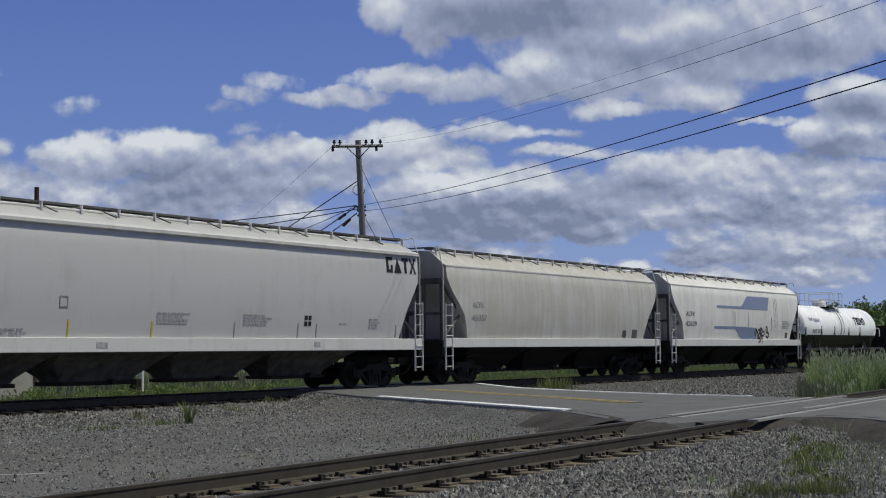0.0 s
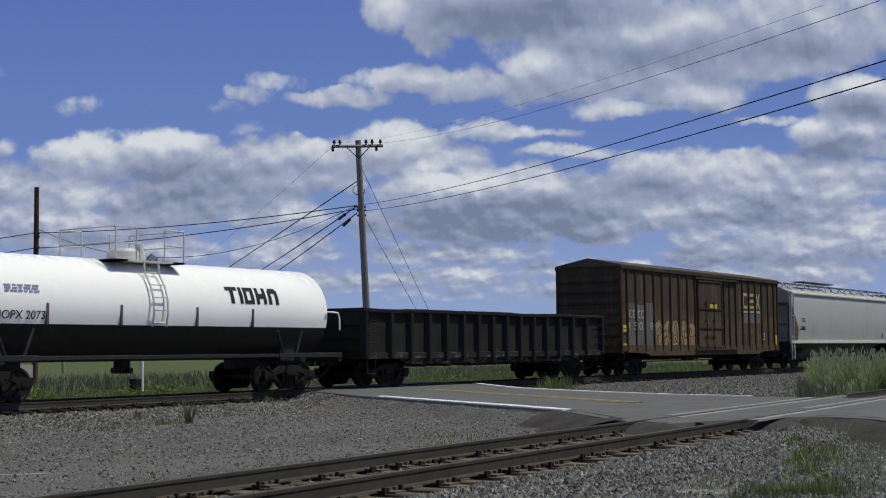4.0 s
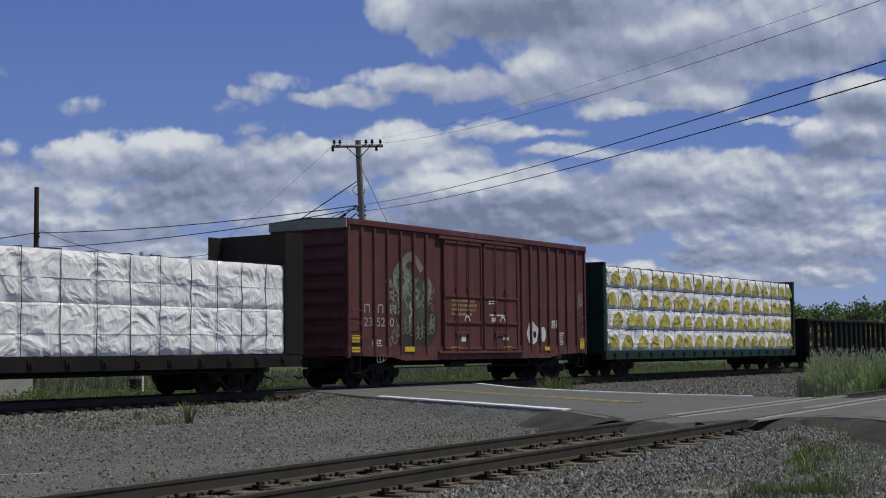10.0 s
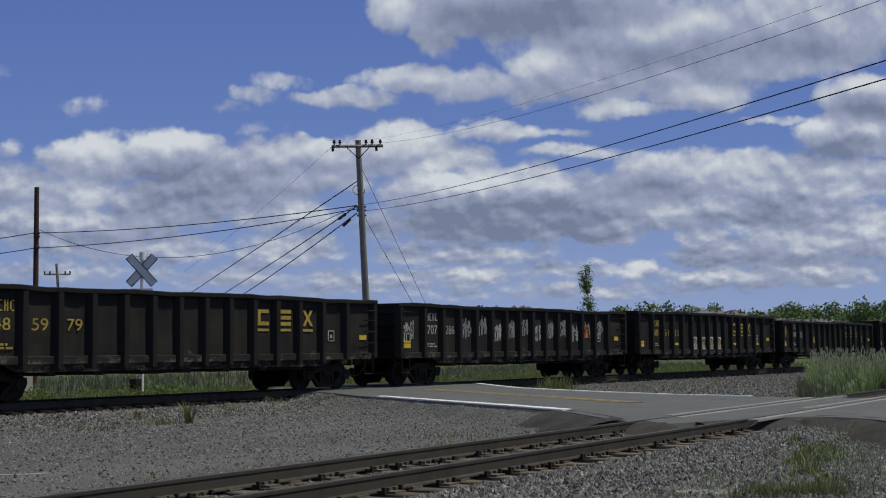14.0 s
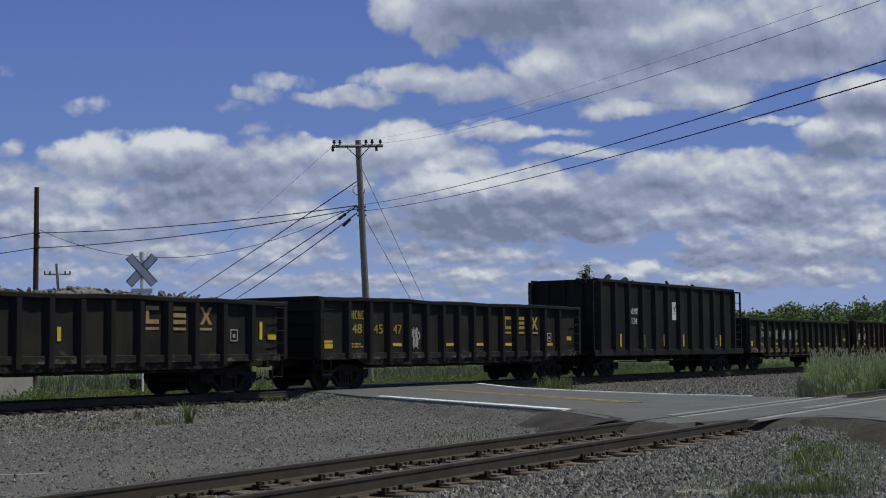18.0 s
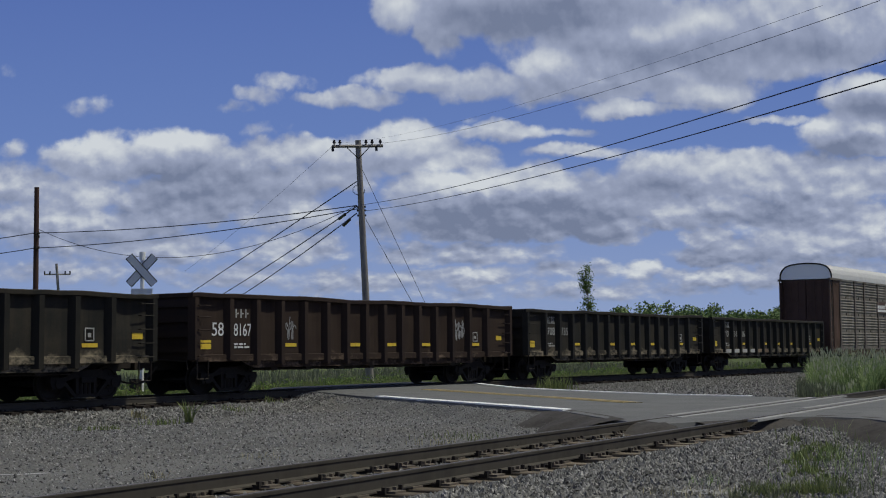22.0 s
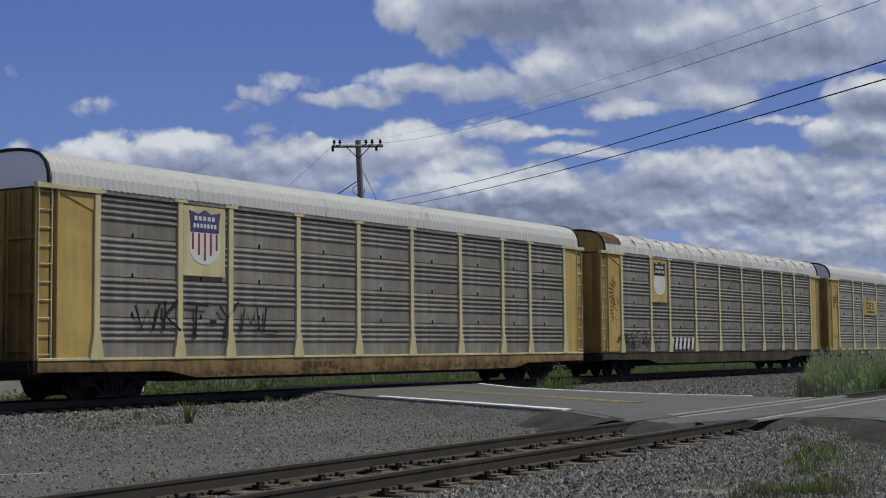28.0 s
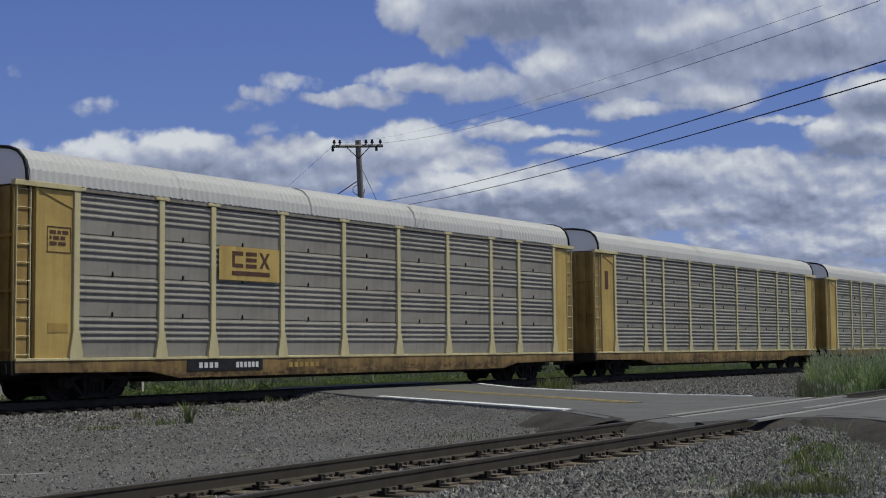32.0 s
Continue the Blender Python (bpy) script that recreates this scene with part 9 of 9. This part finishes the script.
def tuft(x, y, n, r, h, w, mat, seed, label):
    rnd = np.random.default_rng(seed)
    b = np.stack([x + rnd.normal(size=n) * r, y + rnd.normal(size=n) * r, np.zeros(n)], 1)
    b[:, 2] = [ground_z(p[0], p[1]) - 0.01 for p in b]
    return blades("weed_tuft", b, h, w, mat, label, seed, 0.8)


tuft(22.65, -3.85, 26, 0.05, 0.55, 0.05, "weed", 31, "upright green weed in the gravel")
tuft(22.1, -3.6, 60, 0.22, 0.20, 0.025, "weed", 32, "low yellow-green weeds in the gravel")
tuft(23.4, -1.6, 30, 0.10, 0.30, 0.03, "dry_grass", 33, "dry weeds in the ballast")
tuft(27.0, -1.2, 40, 0.25, 0.20, 0.03, "weed", 34, "low weeds in the ballast")
tuft(29.9, -0.1, 24, 0.14, 0.26, 0.03, "weed", 35, "yellow weeds in the ballast")
tuft(19.5, -4.6, 60, 0.35, 0.14, 0.025, "weed", 36, "sparse low weeds in the gravel")
tuft(12.3, -13.3, 24, 0.07, 0.16, 0.010, "dry_grass", 37, "small dry tuft in the gravel")
tuft(15.0, -12.6, 34, 0.20, 0.14, 0.010, "dry_grass", 38, "small dry tufts in the gravel")
tuft(18.8, -13.1, 40, 0.25, 0.18, 0.012, "dry_grass", 39, "dry grass by the side track")
tuft(20.2, -12.8, 70, 0.35, 0.16, 0.014, "weed", 40, "low green weeds by the side track")
tuft(43.7, -1.5, 120, 0.35, 0.65, 0.05, "weed", 41, "green weeds at the road's edge")
for k, (x, y, n, r, h, mat) in enumerate(((13.75, -19.45, 150, 0.16, 0.20, "weed"), (14.1, -19.75, 200, 0.18, 0.22, "weed"), (14.5, -20.0, 110, 0.20, 0.20, "grass"), (13.35, -19.2, 60, 0.22, 0.16, "dry_grass"),
                                          (13.1, -18.8, 50, 0.25, 0.14, "dry_grass"), (15.7, -19.6, 46, 0.28, 0.34, "reed"), (16.9, -19.1, 50, 0.32, 0.36, "reed"), (18.2, -18.7, 46, 0.35, 0.34, "reed"),
                                          (20.3, -18.0, 44, 0.35, 0.28, "weed"), (22.2, -17.4, 26, 0.30, 0.30, "reed"), (15.4, -21.2, 90, 0.18, 0.22, "dry_grass"), (14.3, -18.5, 26, 0.12, 0.16, "reed"), (16.4, -20.1, 24, 0.35, 0.22, "grass"))):
    tuft(x + 0.58, y - 0.88, n, r, h, 0.010, mat, 50 + k, "grass growing through the ballast by the camera" if mat == "grass" else "thin pale grass in the ballast")


def flat_scrap(name, label, category, pts, thick, material, kind=""):
    """A thin ragged piece lying on the ground."""
    m = Mesh()
    n = len(pts)
    for lift in (0.0, thick):
        m.v += [(x, y, ground_z(x, y) + lift + 0.004) for x, y in pts]
    m.f += [tuple(range(n - 1, -1, -1)), tuple(range(n, 2 * n))] + [(i, (i + 1) % n, n + (i + 1) % n, n + i) for i in range(n)]
    return tagged(part(name, m, material), label, category, kind=kind)


def ragged(cx, cy, ax, ay, turn, seed, n=22):
    """A ragged oval outline."""
    out = []
    for i in range(n):
        a = 2 * math.pi * i / n
        r = 1 + 0.25 * noise.noise((math.cos(a) * 2, math.sin(a) * 2, seed))
        u, v = ax * r * math.cos(a), ay * r * math.sin(a)
        out.append((cx + u * math.cos(turn) - v * math.sin(turn), cy + u * math.sin(turn) + v * math.cos(turn)))
    return out


flat_scrap("stone_slab", "pale worn concrete slab sunk in the ballast", "slab", ragged(14.15, -19.75, 0.40, 0.24, -1.0, 3.0), 0.03, "slab_dust")
flat_scrap("paint_scrape", "pale scraped streak on the gravel yard", "ground mark", ragged(11.6, -11.72, 0.34, 0.035, -0.45, 5.0), 0.006, "concrete", "structure")
flat_scrap("paper_scrap", "small white paper scrap on the ballast", "litter", ragged(19.2, -20.1, 0.05, 0.03, 0.4, 7.0, 9), 0.05, "white_mark")
flat_scrap("paper_scrap", "crumpled white scrap beside the rail", "litter", ragged(24.9, -15.95, 0.09, 0.06, 0.9, 9.0, 9), 0.12, "white_mark")


# ---- ballast: loose stones ----
def stones(name, n, pick, size, label, seed, material="stone"):
    """Angular stones, each a jittered eight-sided lump half sunk in the bed."""
    rnd = np.random.default_rng(seed)
    pts = []
    while len(pts) < n:
        p = pick(rnd)
        if p is not None:
            pts.append(p)
    c = np.array([(x, y, ground_z(x, y)) for x, y in pts])
    base = np.array([(1, 0, 0), (-1, 0, 0), (0, 1, 0), (0, -1, 0), (0, 0, 1), (0, 0, -1)], float)
    s = rnd.uniform(size[0], size[1], (n, 1, 1)) * rnd.uniform(0.6, 1.25, (n, 1, 3))
    v = base[None] * s + rnd.normal(size=(n, 6, 3)) * s * 0.22
    a = rnd.uniform(0, 2 * np.pi, n)
    co, si = np.cos(a)[:, None], np.sin(a)[:, None]
    v = np.stack([v[:, :, 0] * co - v[:, :, 1] * si, v[:, :, 0] * si + v[:, :, 1] * co, v[:, :, 2]], 2)
    v = v + c[:, None] + np.array([0, 0, 1.0]) * s.mean(axis=2, keepdims=True) * rnd.uniform(0.0, 0.5, (n, 1, 1))
    f = np.array([(0, 2, 4), (2, 1, 4), (1, 3, 4), (3, 0, 4), (2, 0, 5), (1, 2, 5), (3, 1, 5), (0, 3, 5)])
    faces = (np.arange(n)[:, None, None] * 6 + f[None]).reshape(-1, 3)
    me = bpy.data.meshes.new(name)
    me.from_pydata(v.reshape(-1, 3).tolist(), [], faces.tolist())
    ob = new(name, me)
    me.materials.append(M[material])
    return tagged(ob, label, "ballast", kind="stuff")


def off_road(x, y, pad=0.15):
    if y < -10.9 and x < 30:
        pad = 0.55 if y > -16 else 0.7
    return not edge_x(ROAD_LEFT, y) - pad < x < edge_x(ROAD_RIGHT, y) + pad


def by_side_track(rnd):
    x, d = rnd.uniform(6, 24), rnd.uniform(-6.0, 2.6)
    p = FG_MID + FG_DIR * (x - FG_MID.x) + FG_NORMAL * d
    if not off_road(p.x, p.y) or min(abs(d - 0.7525), abs(d + 0.7525)) < 0.10:
        return None
    if d > 1.3 and rnd.uniform() < 0.7:
        return None
    if -1.20 < d < -0.8 or (-1.20 < d < 1.3 and rnd.uniform() < 0.86):
        return None
    return p.x, p.y


def by_main_track(rnd):
    x, y = rnd.uniform(13, 75), TRACK_Y - rnd.uniform(0.9, 4.3) ** 1.0
    if not off_road(x, y) or (y < -1.6 and rnd.uniform() < 0.75):
        return None
    return x, y


def in_yard(rnd):
    x, y = rnd.uniform(8, 30), rnd.uniform(-14.5, -1.5)
    return (x, y) if off_road(x, y) else None


stones("side_ballast", 62000, by_side_track, (0.016, 0.040), "grey crushed-stone ballast round the side track", 61)
stones("main_ballast", 26000, by_main_track, (0.022, 0.052), "grey crushed-stone ballast along the main track", 62)
stones("main_ballast", 9000, lambda r: (lambda x, y: (x, y) if off_road(x, y) and not in_reeds(x, y) and x > 34 and y > -13.5 + 0.2 * (x - 38) else None)(r.uniform(36, 66), r.uniform(-11.5, -1.2)), (0.025, 0.05), "grey ballast between the road and the tall grass", 64)
stones("yard_gravel", 26000, in_yard, (0.007, 0.026), "loose gravel on the yard", 63, "gravel")


# ---- what moves ----
def motions():
    times = [2.0 * k for k in range(17)]
    for e, s0 in MOVERS:
        walk(e, [(t, pose(s0 - travelled(t), TRACK_Y, 0)) for t in times])
    # wheels roll while their car is near the crossing, and stand where nobody sees them
    for w, e, dx in WHEELS:
        s0 = next(s for ob, s in MOVERS if ob is e)
        rows, t = [(0.0, pose(dx, 0, 0.42))], 0.0
        lo = max(0.0, (s0 - 95.0) / 14.3 + 16.0)
        hi = min(32.0, (s0 + 24.0 - 8.0) / 14.3 + 16.0)
        t = math.ceil(lo * FPS) / FPS
        while t < hi - 0.02:
            rows.append((t + 1 / FPS, pose(dx, 0, 0.42, 0, -math.degrees((travelled(t + 1 / FPS) - travelled(lo)) / 0.42) % 360, 0)))
            t += 1 / FPS
        rows.append((32.0, rows[-1][1]))
        walk(w, [r for i, r in enumerate(rows) if i == 0 or frame(r[0]) > frame(rows[i - 1][0])])
    # the clouds drift slowly to the right
    base = math.degrees(HEADING) - 90
    walk(backdrop, [(t, pose(*EYE, 0, 0, base + 0.36 - 0.72 * t / 32)) for t in (0.0, 16.0, 32.0)])


motions()
